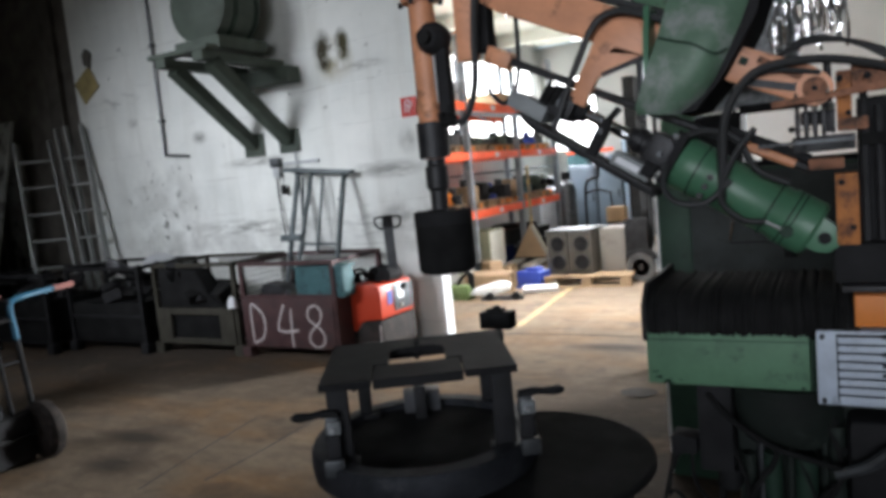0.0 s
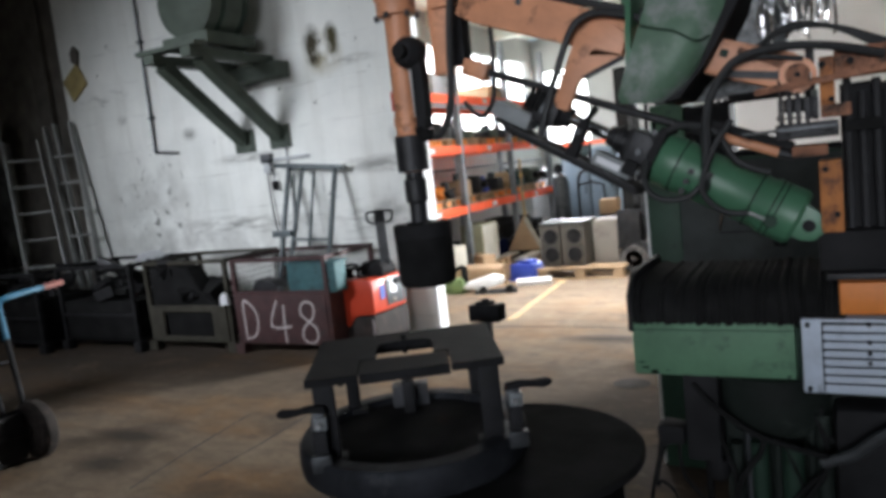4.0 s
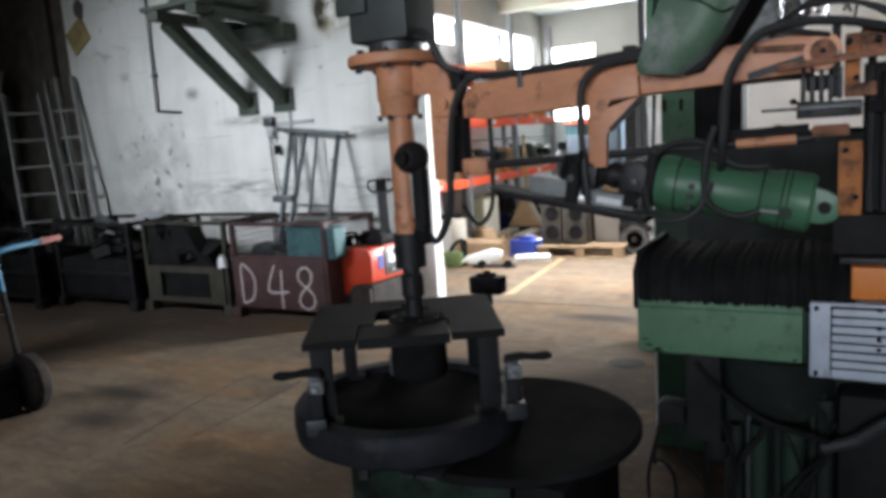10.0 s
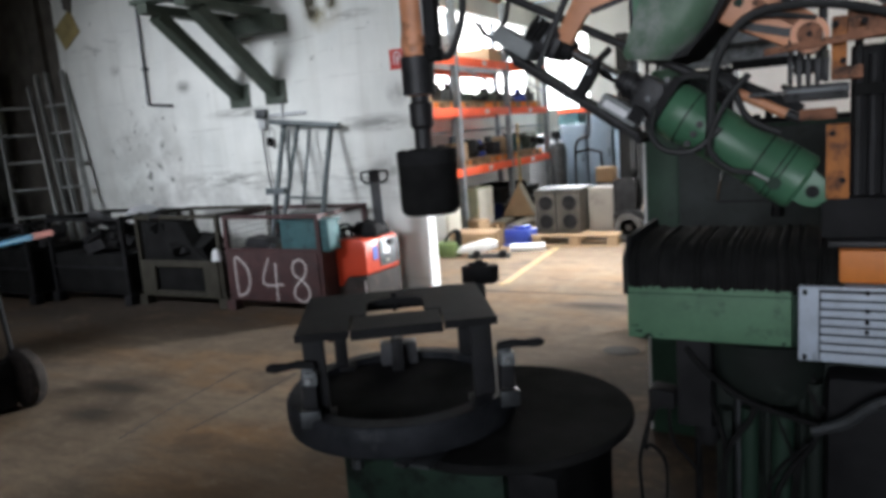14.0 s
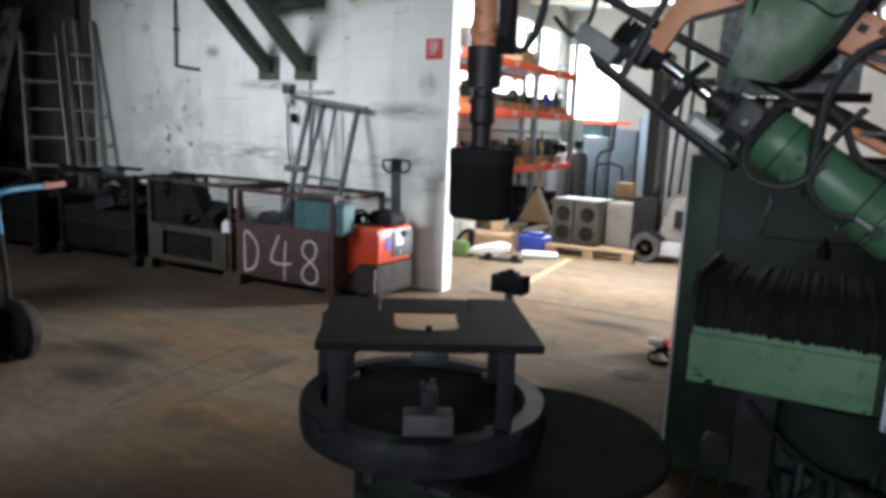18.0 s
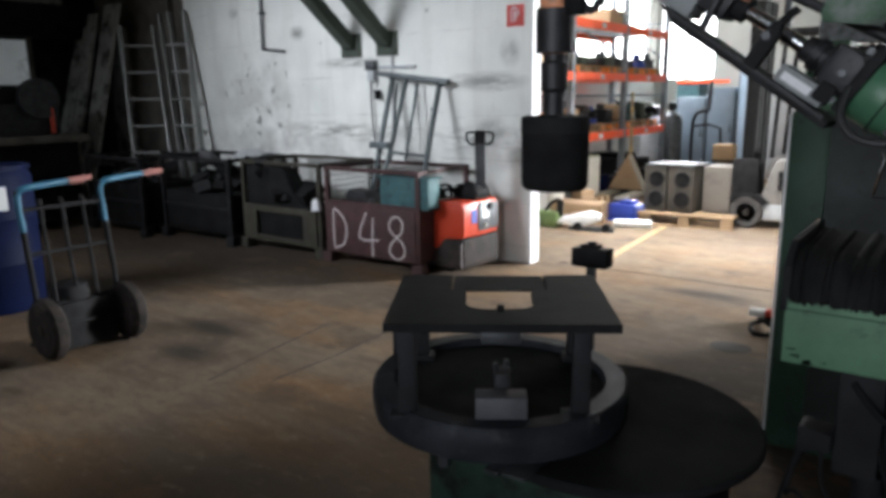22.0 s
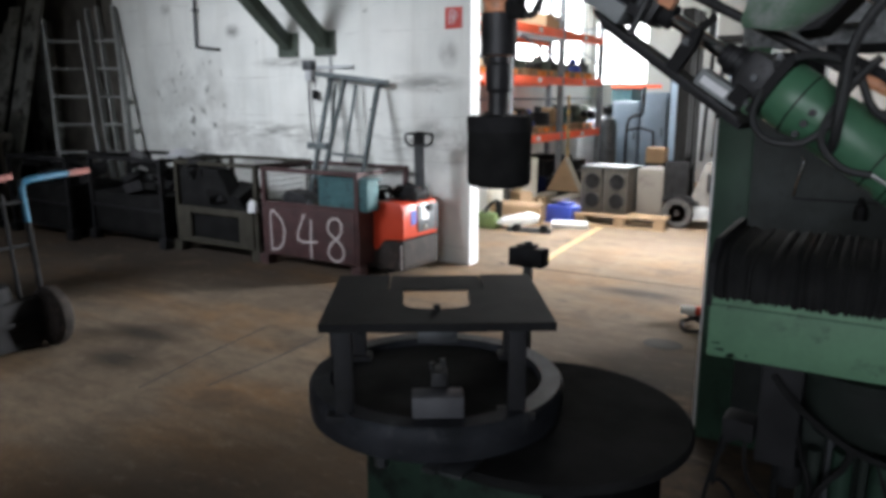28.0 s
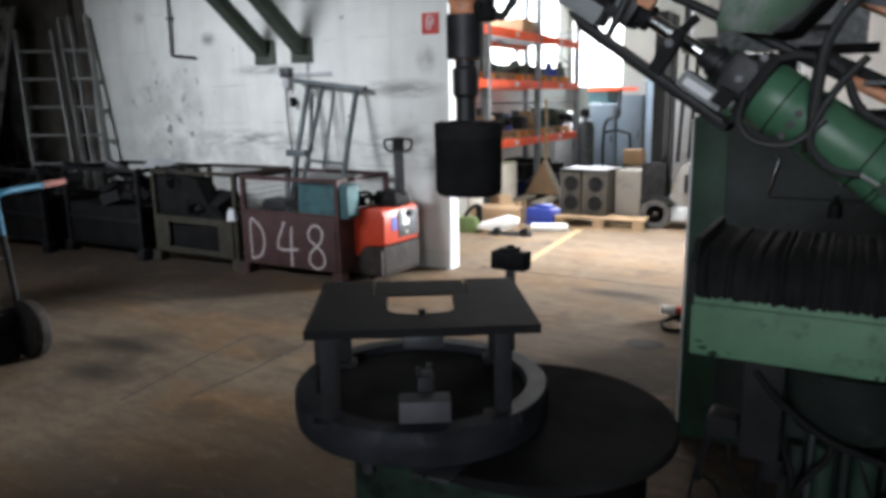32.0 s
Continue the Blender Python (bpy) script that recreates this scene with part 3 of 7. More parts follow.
structure("wall_partition", block(M(), 1.72, 4.0, 5.6, 5.72, 0.0, HALL_TOP - 0.23), WALL_END, "white painted partition in the hall", "wall")
wall_with_hole("wall_south", "y", -10.0, 0.15, -6.6, 7.0, BAY_TOP, (1.5, 5.1, 1.4, 2.8), PLASTER, "unseen plaster wall with an opening added for the rear lamp")
structure("wall_east", block(M(), 7.0, 7.15, -10.0, 3.0, 0.0, BAY_TOP), PLASTER, "plain plaster wall on the machine side", "wall")
wall_with_hole("wall_hall_east", "x", 7.0, 0.15, 3.0, 9.3, HALL_TOP, (6.0, 7.4, 0.0, 3.3), PLASTER, "hall wall with an open gate")
wall_with_hole("wall_hall_west", "x", -2.5, 0.15, 0.15, 9.3, HALL_TOP, (2.5, 9.0, 1.95, 3.4), PLASTER, "hall side wall with a long window band")
wall_with_hole("wall_hall_end", "y", 9.3, 0.15, -2.5, 7.15, HALL_TOP, (-2.3, -1.2, 1.7, 3.2), PLASTER, "pale end wall of the hall with a window")


def bay_ceiling():
    """The unseen ceiling of the bay, round an opening added for two lamps."""
    bm = M()
    for x0, x1, y0, y1 in ((-6.75, -4.8, -10.0, 0.15), (-1.6, 7.15, -10.0, 0.15), (-4.8, -1.6, -10.0, -8.1), (-4.8, -1.6, -6.9, 0.15)):
        block(bm, x0, x1, y0, y1, BAY_TOP, BAY_TOP + 0.15)
    structure("ceiling_bay", bm, PLASTER, "plain unseen ceiling over the bay with an added opening", "ceiling")


bay_ceiling()


def hall_ceiling():
    bm = M()
    block(bm, -2.5, 7.15, 0.15, 9.45, HALL_TOP + 0.06, HALL_TOP + 0.2)
    y = 0.18
    while y < 9.2:
        block(bm, -2.34, 7.0, y, y + 1.1, HALL_TOP, HALL_TOP + 0.055)
        y += 1.13
    structure("ceiling_hall", bm, CEILING, "pale boarded hall ceiling", "ceiling")
    # added glowing panel that brightens the hall floor from out of view
    structure("ceiling_glow_panel", block(M(), -0.35, 2.15, 0.75, 2.25, HALL_TOP - 0.03, HALL_TOP - 0.001, 0.004), CEILING_GLOW, "glowing panel added under the hall ceiling, out of view", "roof light")
    structure("lintel", block(M(), -2.5, 7.15, 0.15, 0.3, HALL_TOP + 0.2, BAY_TOP), PLASTER, "plaster lintel above the hall opening", "wall")
    for y in (2.4, 4.8, 7.2):
        structure("ceiling_beam", block(M(), -2.34, 7.0, y - 0.08, y + 0.08, HALL_TOP - 0.22, HALL_TOP - 0.002), CEILING, "pale ceiling beam across the hall", "beam")


hall_ceiling()


def windows():
    """Glazed openings: frame bars and a bright sky outside."""
    for name, axis, at, hole, bars in (("window_1", "x", -2.45, (2.5, 9.0, 1.95, 3.4), 6), ("window_2", "y", 9.36, (-2.3, -1.2, 1.7, 3.2), 2)):
        a, b, c, d = hole
        top = tagged(thing(name, (0, 0, 0), "bright steel-framed hall window", "window"), kind="structure")
        for i in range(bars + 1):
            u = a + (b - a) * i / bars
            bm = M()
            if axis == "x":
                block(bm, at, at + 0.05, u - 0.025, u + 0.025, c, d)
            else:
                block(bm, u - 0.025, u + 0.025, at, at + 0.05, c, d)
            part("window_bar", bm, LIGHT_GREY, top, smooth=False)
        bm = M()
        if axis == "x":
            block(bm, at - 0.25, at - 0.2, a - 0.4, b + 0.4, c - 0.4, d + 0.4)
        else:
            block(bm, a - 0.4, b + 0.4, at + 0.2, at + 0.25, c - 0.4, d + 0.4)
        structure("backdrop", bm, PANE, "bright white sky outside the window", "backdrop")


windows()


# ---- the turning fixture in front ----
CX, CY = 2.17, -3.988
ARM_Y = -3.97


def pedestal():
    t = thing("turntable_stand", (0, 0, 0), "green machine pedestal with a broad black round tray", "machine stand")
    bm = M()
    lathe(bm, [(0.0, 0.725), (0.313, 0.725), (0.318, 0.73), (0.318, 0.742), (0.313, 0.747), (0.0, 0.747)], (2.392, -3.882, 0), 72)
    part("tray", bm, TRAY, t, "broad black greasy round tray")
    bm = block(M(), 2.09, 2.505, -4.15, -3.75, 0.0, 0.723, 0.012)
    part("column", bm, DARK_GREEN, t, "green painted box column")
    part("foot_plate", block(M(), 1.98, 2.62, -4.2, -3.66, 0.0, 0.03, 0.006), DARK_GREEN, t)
    part("gearbox", block(M(), 2.507, 2.62, -4.14, -3.72, 0.2, 0.722, 0.012), BLACK, t, "dark gearbox housing")
    part("latch", block(M(), 2.3, 2.33, -4.25, -4.15, 0.748, 0.758, 0.003), IRON, t, "small steel latch under the ring")
    part("latch_plate", block(M(), 2.331, 2.38, -4.24, -4.15, 0.748, 0.755, 0.002), IRON, t)
    for k in range(8):
        bm = M()
        a = k * math.pi / 4
        rod(bm, (CX + 0.21 * math.cos(a), CY + 0.21 * math.sin(a), 0.7), (CX + 0.21 * math.cos(a), CY + 0.21 * math.sin(a), 0.724), 0.014, seg=6)
        part("bolt", bm, IRON, t)
    return t


pedestal()
RING_TOP, PLATE_TOP = 0.83, 1.016


def fixture():
    """Turning ring with a slotted clamping plate on four legs."""
    t = thing("turning_fixture", (CX, CY, 0.75), "dark steel turning ring with a slotted plate on four legs", "welding fixture")
    z0 = -0.75
    bm = M()
    lathe(bm, [(0.0, 0.752), (0.268, 0.752), (0.28, 0.76), (0.284, 0.79), (0.282, 0.822), (0.276, RING_TOP), (0.235, RING_TOP), (0.232, 0.806), (0.0, 0.806)], (0, 0, z0), 96)
    part("ring", bm, RING, t, "scratched black steel ring")
    # separate near-black disc darkens the ring's inner floor
    part("ring_bottom", lathe(M(), [(0.0, 0.8065), (0.2315, 0.8065), (0.2315, 0.812), (0.0, 0.812)], (0, 0, z0), 72), TRAY, t, "near-black disc in the ring bottom")
    lo, hi = PLATE_TOP - 0.017 + z0, PLATE_TOP + z0
    h, y0, y1, slot, step, back = 0.227, -0.16, 0.219, 0.108, -0.03, -0.034
    # a plate with a barrel-shaped opening and a broad slot in one side, closed by a loose bar
    hole = []
    for k in range(17):
        a = math.pi * k / 16
        hole.append((-0.072 * math.copysign(abs(math.cos(a)) ** 0.6, math.cos(a)), 0.05 + 0.07 * math.sin(a) ** 0.6))
    out = [(-h, y0), (-slot, y0), (-slot, step), (-0.072, step)] + hole + [(0.072, step), (slot, step), (slot, y0), (h, y0), (h, y1), (-h, y1)]
    part("plate", prism(M(), out, lo, hi, 0.0, "xy"), PLATE, t, "thick dark steel plate with a rounded slot", smooth=False)
    g = slot - 0.004
    bm = block(M(), -g, g, y0 + 0.002, back, hi - 0.007, hi - 0.001, 0.001)
    block(bm, -g, g, y0 + 0.002, y0 + 0.014, hi - 0.024, hi - 0.0065, 0.001)
    part("closing_bar", bm, PLATE, t, "loose steel angle bar closing the slot", smooth=False)
    for x, y, w in ((-0.19, -0.135, 0.024), (0.19, -0.135, 0.024), (-0.156, 0.192, 0.017), (0.184, 0.192, 0.018)):
        leg = part("leg", block(M(), x - w, x + w, y - 0.012, y + 0.012, 0.812 + z0, lo, 0.002), LEG, t)
        part("leg_foot", block(M(), x - 0.036, x + 0.036, y - 0.024, y + 0.024, 0.812 + z0, 0.826 + z0, 0.002), LEG, leg)
    levers = []
    for x, cx in ((-1, -0.205), (1, 0.24)):
        cl = part("clamp", block(M(), cx - 0.016, cx + 0.016, -0.175, -0.13, 0.812 + z0, 0.9 + z0, 0.004), LEG, t, "small toggle clamp body")
        part("clamp_jaw", prism(M(), [(cx - 0.02, 0.9005 + z0), (cx + 0.02, 0.9005 + z0), (cx + 0.012, 0.945 + z0), (cx - 0.014, 0.94 + z0)], -0.165, -0.14, 0.003), IRON, cl)
        part("clamp_cap", block(M(), cx - 0.012, cx + 0.02, -0.172, -0.138, 0.9 + z0, 0.932 + z0, 0.006), VALVE_GREY, cl)
        part("clamp_pin", rod(M(), (cx, -0.182, 0.915 + z0), (cx, -0.13, 0.915 + z0), 0.006, seg=10), ALU, cl)
        part("clamp_foot", block(M(), cx - 0.022, cx + 0.022, -0.195, -0.1755, 0.812 + z0, 0.85 + z0, 0.003), IRON, cl)
        bm = M()
        prism(bm, [(cx - x * 0.02, 0.937 + z0), (cx + x * 0.03, 0.942 + z0), (cx + x * 0.07, 0.936 + z0), (cx + x * 0.088, 0.94 + z0), (cx + x * 0.092, 0.95 + z0), (cx + x * 0.08, 0.956 + z0),
                   (cx + x * 0.045, 0.953 + z0), (cx + x * 0.02, 0.958 + z0), (cx - x * 0.015, 0.954 + z0)], -0.166, -0.146, 0.003)
        pivot = (cx, -0.156, 0.945 + z0)
        levers.append((part("clamp_lever", bm, BLACK, cl, "black clamp lever", at=pivot), pivot, -85 * x))
    part("stop_block", block(M(), -0.05, 0.05, 0.185, 0.235, 0.812 + z0, 0.872 + z0, 0.003), STOP, t, "bare grey steel stop block")
    part("hanging_block", block(M(), -0.038, 0.038, 0.17, 0.21, lo - 0.026, lo, 0.003), IRON, t)
    part("cross_rail", block(M(), -0.1, 0.1, 0.148, 0.166, lo - 0.02, lo, 0.002), PLATE, t)
    for x in (-0.15, 0.15):
        part("stiffener", block(M(), x - 0.006, x + 0.006, -0.13, 0.19, lo - 0.014, lo, 0.001), PLATE, t)
    part("link", block(M(), -0.02, 0.012, 0.13, 0.18, 0.812 + z0, 0.9 + z0, 0.004), GREASE, t)
    for x, y in ((0.01, 0.16), (-0.012, 0.14)):
        bm = M()
        rod(bm, (x, y, 0.9 + z0), (x, y, 0.915 + z0), 0.006, seg=6)
        part("screw", bm, IRON, t)
    part("index_pin", rod(M(), (0.0, 0.132, lo - 0.02), (0.0, 0.132, hi + 0.012), 0.007, seg=12), BLACK, t)
    return t, levers


FIXTURE, LEVERS = fixture()


def sensor_post():
    t = thing("sensor_post", (2.075, -3.3, 0), "thin steel post with a black sensor box on top", "sensor")
    part("post", block(M(), -0.014, 0.014, -0.008, 0.008, 0.012, 0.935, 0.002), IRON, t)
    part("base_plate", block(M(), -0.07, 0.07, -0.07, 0.07, 0.0, 0.012, 0.002), IRON, t)
    b = part("sensor_box", block(M(), -0.055, 0.058, -0.03, 0.03, 0.925, 0.982, 0.006), BLACK, t, "black sensor housing")
    bm = M()
    block(bm, -0.03, 0.025, -0.02, 0.02, 0.983, 0.992, 0.003)
    rod(bm, (0.0, 0, 0.99), (0.0, 0, 1.0), 0.012, seg=12)
    part("cap", bm, BLACK, b)


sensor_post()

# ---- the manipulator ----
PX, PZ = 3.07, 1.549
LOW = -1.2
REACH = 0.741
FX, FZ = PX - REACH * math.cos(radians(LOW)), PZ + REACH * math.sin(radians(LOW))
EX, EZ = 3.076, 1.281
TX, TZ = 2.645, 1.365
COLUMN_X, COLUMN_Y = 3.2, -3.8


def manipulator():
    root = thing("manipulator", (0, 0, 0), "green and orange manipulator with a lifting arm, greasy and worn", "industrial robot")
    y = ARM_Y
    # bed, bellows, stand
    part("bed", block(M(), 2.752, 3.045, -4.045, -3.7, 1.003, 1.115, 0.004), PALE_GREEN, root, "chipped light green cross bed")
    rng = random.Random(9)
    for k in range(11):
        x, z = (2.756 + 0.1 * rng.random() ** 2, 1.006 + 0.03 * rng.random()) if k < 9 else (rng.uniform(2.78, 3.04), rng.choice((1.007, 1.03, 1.06)) + 0.008 * rng.random())
        w, h = rng.uniform(0.003, 0.009), rng.uniform(0.001, 0.004)
        ring = [(x + w * rng.uniform(0.6, 1.2) * math.cos(a), z + h * rng.uniform(0.6, 1.2) * math.sin(a)) for a in (2 * math.pi * q / 9 for q in range(9))]
        part("paint_chip", prism(M(), ring, -4.0462, -4.0445), DARK_GREEN, root)
    part("bed_seam", block(M(), 2.7525, 3.046, -4.0475, -4.0455, 1.094, 1.0955), DARK_GREEN, root)
    part("bed_end", block(M(), 3.046, 3.1, -4.035, -3.7, 0.985, 1.098, 0.004), DARK_GREEN, root)
    rng = random.Random(2)
    bm, x, rings = M(), 2.758, []
    while x < 3.112:
        w, top = rng.uniform(0.008, 0.019), rng.uniform(0.002, 0.008)
        for k in range(6):
            g = top * math.sin(math.pi * k / 6) ** 0.8
            lean = 0.006 * math.sin(47 * x) + 0.005 * math.sin(131 * x)
            prof = [(-4.0475 - 0.3 * g + rng.uniform(-0.001, 0.001), 1.103 + rng.uniform(0, 0.008)), (-4.045 - 0.8 * g, 1.128), (-4.035 - g, 1.155), (-4.012 - g, 1.172 + 0.5 * g), (-3.97, 1.18 + g),
                    (-3.77, 1.18 + g), (-3.71 + g, 1.15), (-3.7, 1.09)]
            u = x + w * k / 6
            rings.append([bm.verts.new((u + lean * (b - 1.09) * 10, a, b)) for a, b in prof])
        x += w
    for a, b in zip(rings, rings[1:]):
        for k in range(7):
            bm.faces.new((a[k], a[k + 1], b[k + 1], b[k]))
    bm.faces.new(rings[0])
    bm.faces.new(rings[-1][::-1])
    part("bellows", bm, RUBBER, root, "black folded rubber bellows, oily")
    part("bellows_end", prism(M(), [(-4.045, 1.09), (-4.045, 1.165), (-4.0, 1.2), (-3.75, 1.2), (-3.7, 1.09)], 2.745, 2.757, 0.002, "yz"), BLACK, root)
    part("pedestal", block(M(), 2.905, 3.4, -3.98, -3.62, 0.0, 0.984, 0.01), STAND, root, "oily green stand column, shade in its colour")
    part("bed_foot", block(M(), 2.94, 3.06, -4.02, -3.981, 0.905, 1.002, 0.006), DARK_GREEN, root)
    part("counter_bulb", lathe(M(), [(0.0, 0.775), (0.014, 0.778), (0.022, 0.79), (0.022, 0.822), (0.0, 0.823)], (2.893, -4.0, 0), 16), BLACK, root)
    bm = M()
    lathe(bm, [(0.0, 0.87), (0.06, 0.872), (0.085, 0.885), (0.1, 0.915), (0.103, 0.96), (0.098, 0.984), (0.11, 0.986), (0.11, 1.001), (0.0, 1.001)], (3.0, -3.95, 0), 28)
    part("saddle_casting", bm, STAND, root, "oily rounded casting under the bed, shade in its colour")
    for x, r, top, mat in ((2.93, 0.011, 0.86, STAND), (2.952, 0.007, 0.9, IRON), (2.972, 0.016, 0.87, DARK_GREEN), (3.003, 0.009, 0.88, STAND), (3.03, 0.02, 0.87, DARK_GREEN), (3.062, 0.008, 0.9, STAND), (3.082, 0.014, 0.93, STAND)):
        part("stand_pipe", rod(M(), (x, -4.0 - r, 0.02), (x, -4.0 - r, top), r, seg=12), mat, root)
    rng = random.Random(17)
    for k in range(6):
        x0 = rng.uniform(2.86, 3.1)
        x1, x2 = x0 + rng.uniform(-0.06, 0.06), x0 + rng.uniform(-0.05, 0.07)
        d = -4.03 - rng.uniform(0, 0.02)
        part("cable", tube(M(), [(x0, -4.0, rng.uniform(0.9, 0.985)), (x1, d, rng.uniform(0.82, 0.88)), (x2, d - 0.01, rng.uniform(0.7, 0.78)), (x2 + rng.uniform(-0.04, 0.04), d, 0.55)], rng.uniform(0.003, 0.006), 6), RUBBER, root, "loose black cable")
    part("motor_block", block(M(), 3.1, 3.3, -4.05, -3.95, 0.7, 0.955, 0.02), BLACK, root, "dark greasy drive block")
    part("drain_pipe", tube(M(), [(3.08, -4.07, 0.86), (3.13, -4.08, 0.885), (3.18, -4.09, 0.93), (3.3, -4.1, 0.99)], 0.011), IRON, root)
    part("junction_box", block(M(), 2.84, 2.905, -4.03, -3.9, 0.822, 1.002, 0.006), BLACK, root, "black junction box under the bed")
    sw = part("switch_box", prism(M(), [(2.79, 0.855), (2.805, 0.855), (2.812, 0.862), (2.839, 0.862), (2.839, 0.895), (2.795, 0.9), (2.788, 0.895)], -4.05, -4.0, 0.003), BLACK, root, "black limit switch with plug")
    bm = M()
    rod(bm, (2.794, -4.03, 0.857), (2.786, -4.03, 0.825), 0.009, 0.006, seg=12)
    part("plug", bm, RUBBER, sw)
    for pts, r in (([(2.786, -4.03, 0.826), (2.778, -4.04, 0.77), (2.79, -4.05, 0.782), (2.812, -4.05, 0.765), (2.82, -4.04, 0.72), (2.815, -4.04, 0.6)], 0.0035),
                   ([(2.825, -4.03, 0.862), (2.828, -4.04, 0.82), (2.84, -4.05, 0.79), (2.866, -4.05, 0.76), (2.88, -4.04, 0.72), (2.885, -4.04, 0.6)], 0.0035),
                   ([(2.784, -4.03, 0.828), (2.771, -4.045, 0.765), (2.768, -4.05, 0.72), (2.776, -4.05, 0.6)], 0.0035),
                   ([(2.86, -4.035, 0.985), (2.9, -4.05, 0.945), (2.97, -4.06, 0.9), (3.03, -4.07, 0.885), (3.1, -4.075, 0.87)], 0.006),
                   ([(2.875, -4.0, 0.83), (2.875, -4.0, 0.6)], 0.007)):
        part("cable", tube(M(), pts, r), RUBBER, root, "loose black cable")
    # louvre box and orange slide
    gr = part("louvre_panel", block(M(), 3.056, 3.36, -4.058, -4.0, 0.985, 1.12, 0.003), GRILLE, root, "pale blue-grey louvred panel, scuffed")
    # black sheet stands in for the shaded gaps between the louvres
    part("louvre_gap_sheet", block(M(), 3.088, 3.358, -4.0595, -4.0582, 0.991, 1.115, 0.0), BLACK, gr)
    for i in range(8):
        z = 0.992 + 0.0153 * i
        part("louvre", block(M(), 3.09, 3.355, -4.066, -4.058, z, z + 0.0122, 0.003), GRILLE, gr)
    for x, z in ((3.066, 0.994), (3.066, 1.111), (3.16, 1.113), (3.16, 1.082), (3.16, 1.062), (3.16, 1.045)):
        part("screw_head", rod(M(), (x, -4.068, z), (x, -4.0585, z), 0.004, seg=8), BLACK, gr)
    part("slide_block", block(M(), 3.118, 3.5, -4.05, -3.7, 1.126, 1.183, 0.004), BRIGHT_ORANGE, root, "bright orange slide block")
    part("slide_top", block(M(), 3.1, 3.5, -4.03, -3.7, 1.1835, 1.195, 0.003), GREASE, root)
    part("hex_nut", rod(M(), (3.135, -3.98, 1.195), (3.135, -3.98, 1.215), 0.014, seg=6), RUSTED, root)
    # rear mast and posts
    part("mast", block(M(), 3.2, 3.5, -3.93, -3.6, 1.195, 1.525, 0.01), BLACK, root, "dark machine mast")
    part("rear_shield", block(M(), 3.134, 3.1995, -3.94, -3.92, 1.195, 1.527, 0.003), BLACK, root, "greasy black shield behind the posts")
    for x, top in ((3.145, 1.535), (3.168, 1.51), (3.19, 1.53)):
        part("guide_rod", rod(M(), (x, -3.955, 1.2), (x, -3.955, top), 0.007, seg=10), GREASE, root)
    part("guide_clip", block(M(), 3.138, 3.2, -3.97, -3.945, 1.44, 1.462, 0.003), RUBBER, root)
    part("lower_post", block(M(), 3.096, 3.132, -4.02, -3.95, 1.268, 1.395, 0.003), POST_ORANGE, root, "rusty orange lower post")
    part("post_foot", block(M(), 3.09, 3.2, -4.0, -3.94, 1.196, 1.267, 0.004), BLACK, root)
    part("upper_post", block(M(), 3.103, 3.126, -4.0, -3.95, 1.47, 1.575, 0.003), POST_ORANGE, root, "rusty orange upper post")
    part("crosshead", block(M(), 3.03, 3.13, -4.015, -3.93, 1.437, 1.465, 0.003), GREASE, root)
    part("crosshead_cap", block(M(), 3.055, 3.112, -4.02, -3.93, 1.405, 1.424, 0.003), RUSTED, root)
    part("guide_bar", block(M(), 2.975, 3.13, -4.03, -4.02, 1.452, 1.458, 0.001), IRON, root)
    bm = M()
    bar(bm, (3.0, -4.03, 1.526), (3.3, -4.03, 1.55), 0.006, 0.012, 0.001)
    part("link_bar", bm, RUSTED, root)
    part("trip_block", block(M(), 3.045, 3.1, -4.01, -3.95, 1.485, 1.51, 0.003), BLACK, root)
    for i in range(4):
        x = 3.04 + 0.014 * i
        part("spring_pin", rod(M(), (x, -4.0, 1.463), (x, -4.0, 1.545), 0.0035, seg=8), GREASE, root)
    part("tie_rod", rod(M(), (3.09, -4.005, 1.47), (3.09, -4.005, 1.6), 0.007, seg=10), GREASE, root)
    part("tie_nut", rod(M(), (3.09, -4.005, 1.535), (3.09, -4.005, 1.55), 0.011, seg=6), ALU, root)
    part("tie_nut", rod(M(), (3.09, -4.005, 1.508), (3.09, -4.005, 1.52), 0.011, seg=6), CHROME, root)
    for k in range(5):
        part("chain_plate", block(M(), 3.036 + 0.014 * k, 3.044 + 0.014 * k, -4.018, -3.99, 1.468, 1.508, 0.002), GREASE, root)
    for x, z, r in ((3.108, 1.56, 0.006), (3.12, 1.5, 0.005), (3.106, 1.38, 0.005), (3.122, 1.3, 0.005), (3.05, 1.448, 0.005), (3.115, 1.45, 0.006), (3.15, 1.56, 0.006)):
        part("cap_screw", rod(M(), (x, -4.028, z), (x, -4.01, z), r, seg=8), BLACK, root)
    for k, (z, sag) in enumerate(((1.61, 0.03), (1.618, 0.018), (1.6, 0.045))):
        part("bundle_cable", tube(M(), [(2.98, -3.93 + 0.01 * k, z - 0.01), (3.05, -3.94, z + sag), (3.13, -3.95, z + sag * 0.6), (3.22, -3.94, z - 0.03), (3.32, -3.93, z - 0.06)], 0.004), HOSE, root, "loose black cable")
    part("rear_beam", block(M(), 3.1265, 3.22, -3.99, -3.95, 1.535, 1.585, 0.004), RUSTED, root)
    part("rear_bracket", block(M(), 3.105, 3.15, -4.01, -3.93, 1.47, 1.492, 0.003), RUSTED, root)
    ear = M()
    prism(ear, [(EX + 0.024 * math.cos(a), EZ + 0.024 * math.sin(a)) for a in (2 * math.pi * k / 20 for k in range(20))], y - 0.02, y + 0.02)
    part("trunnion", ear, GREEN, root)
    # hood above the arm
    bm = M()
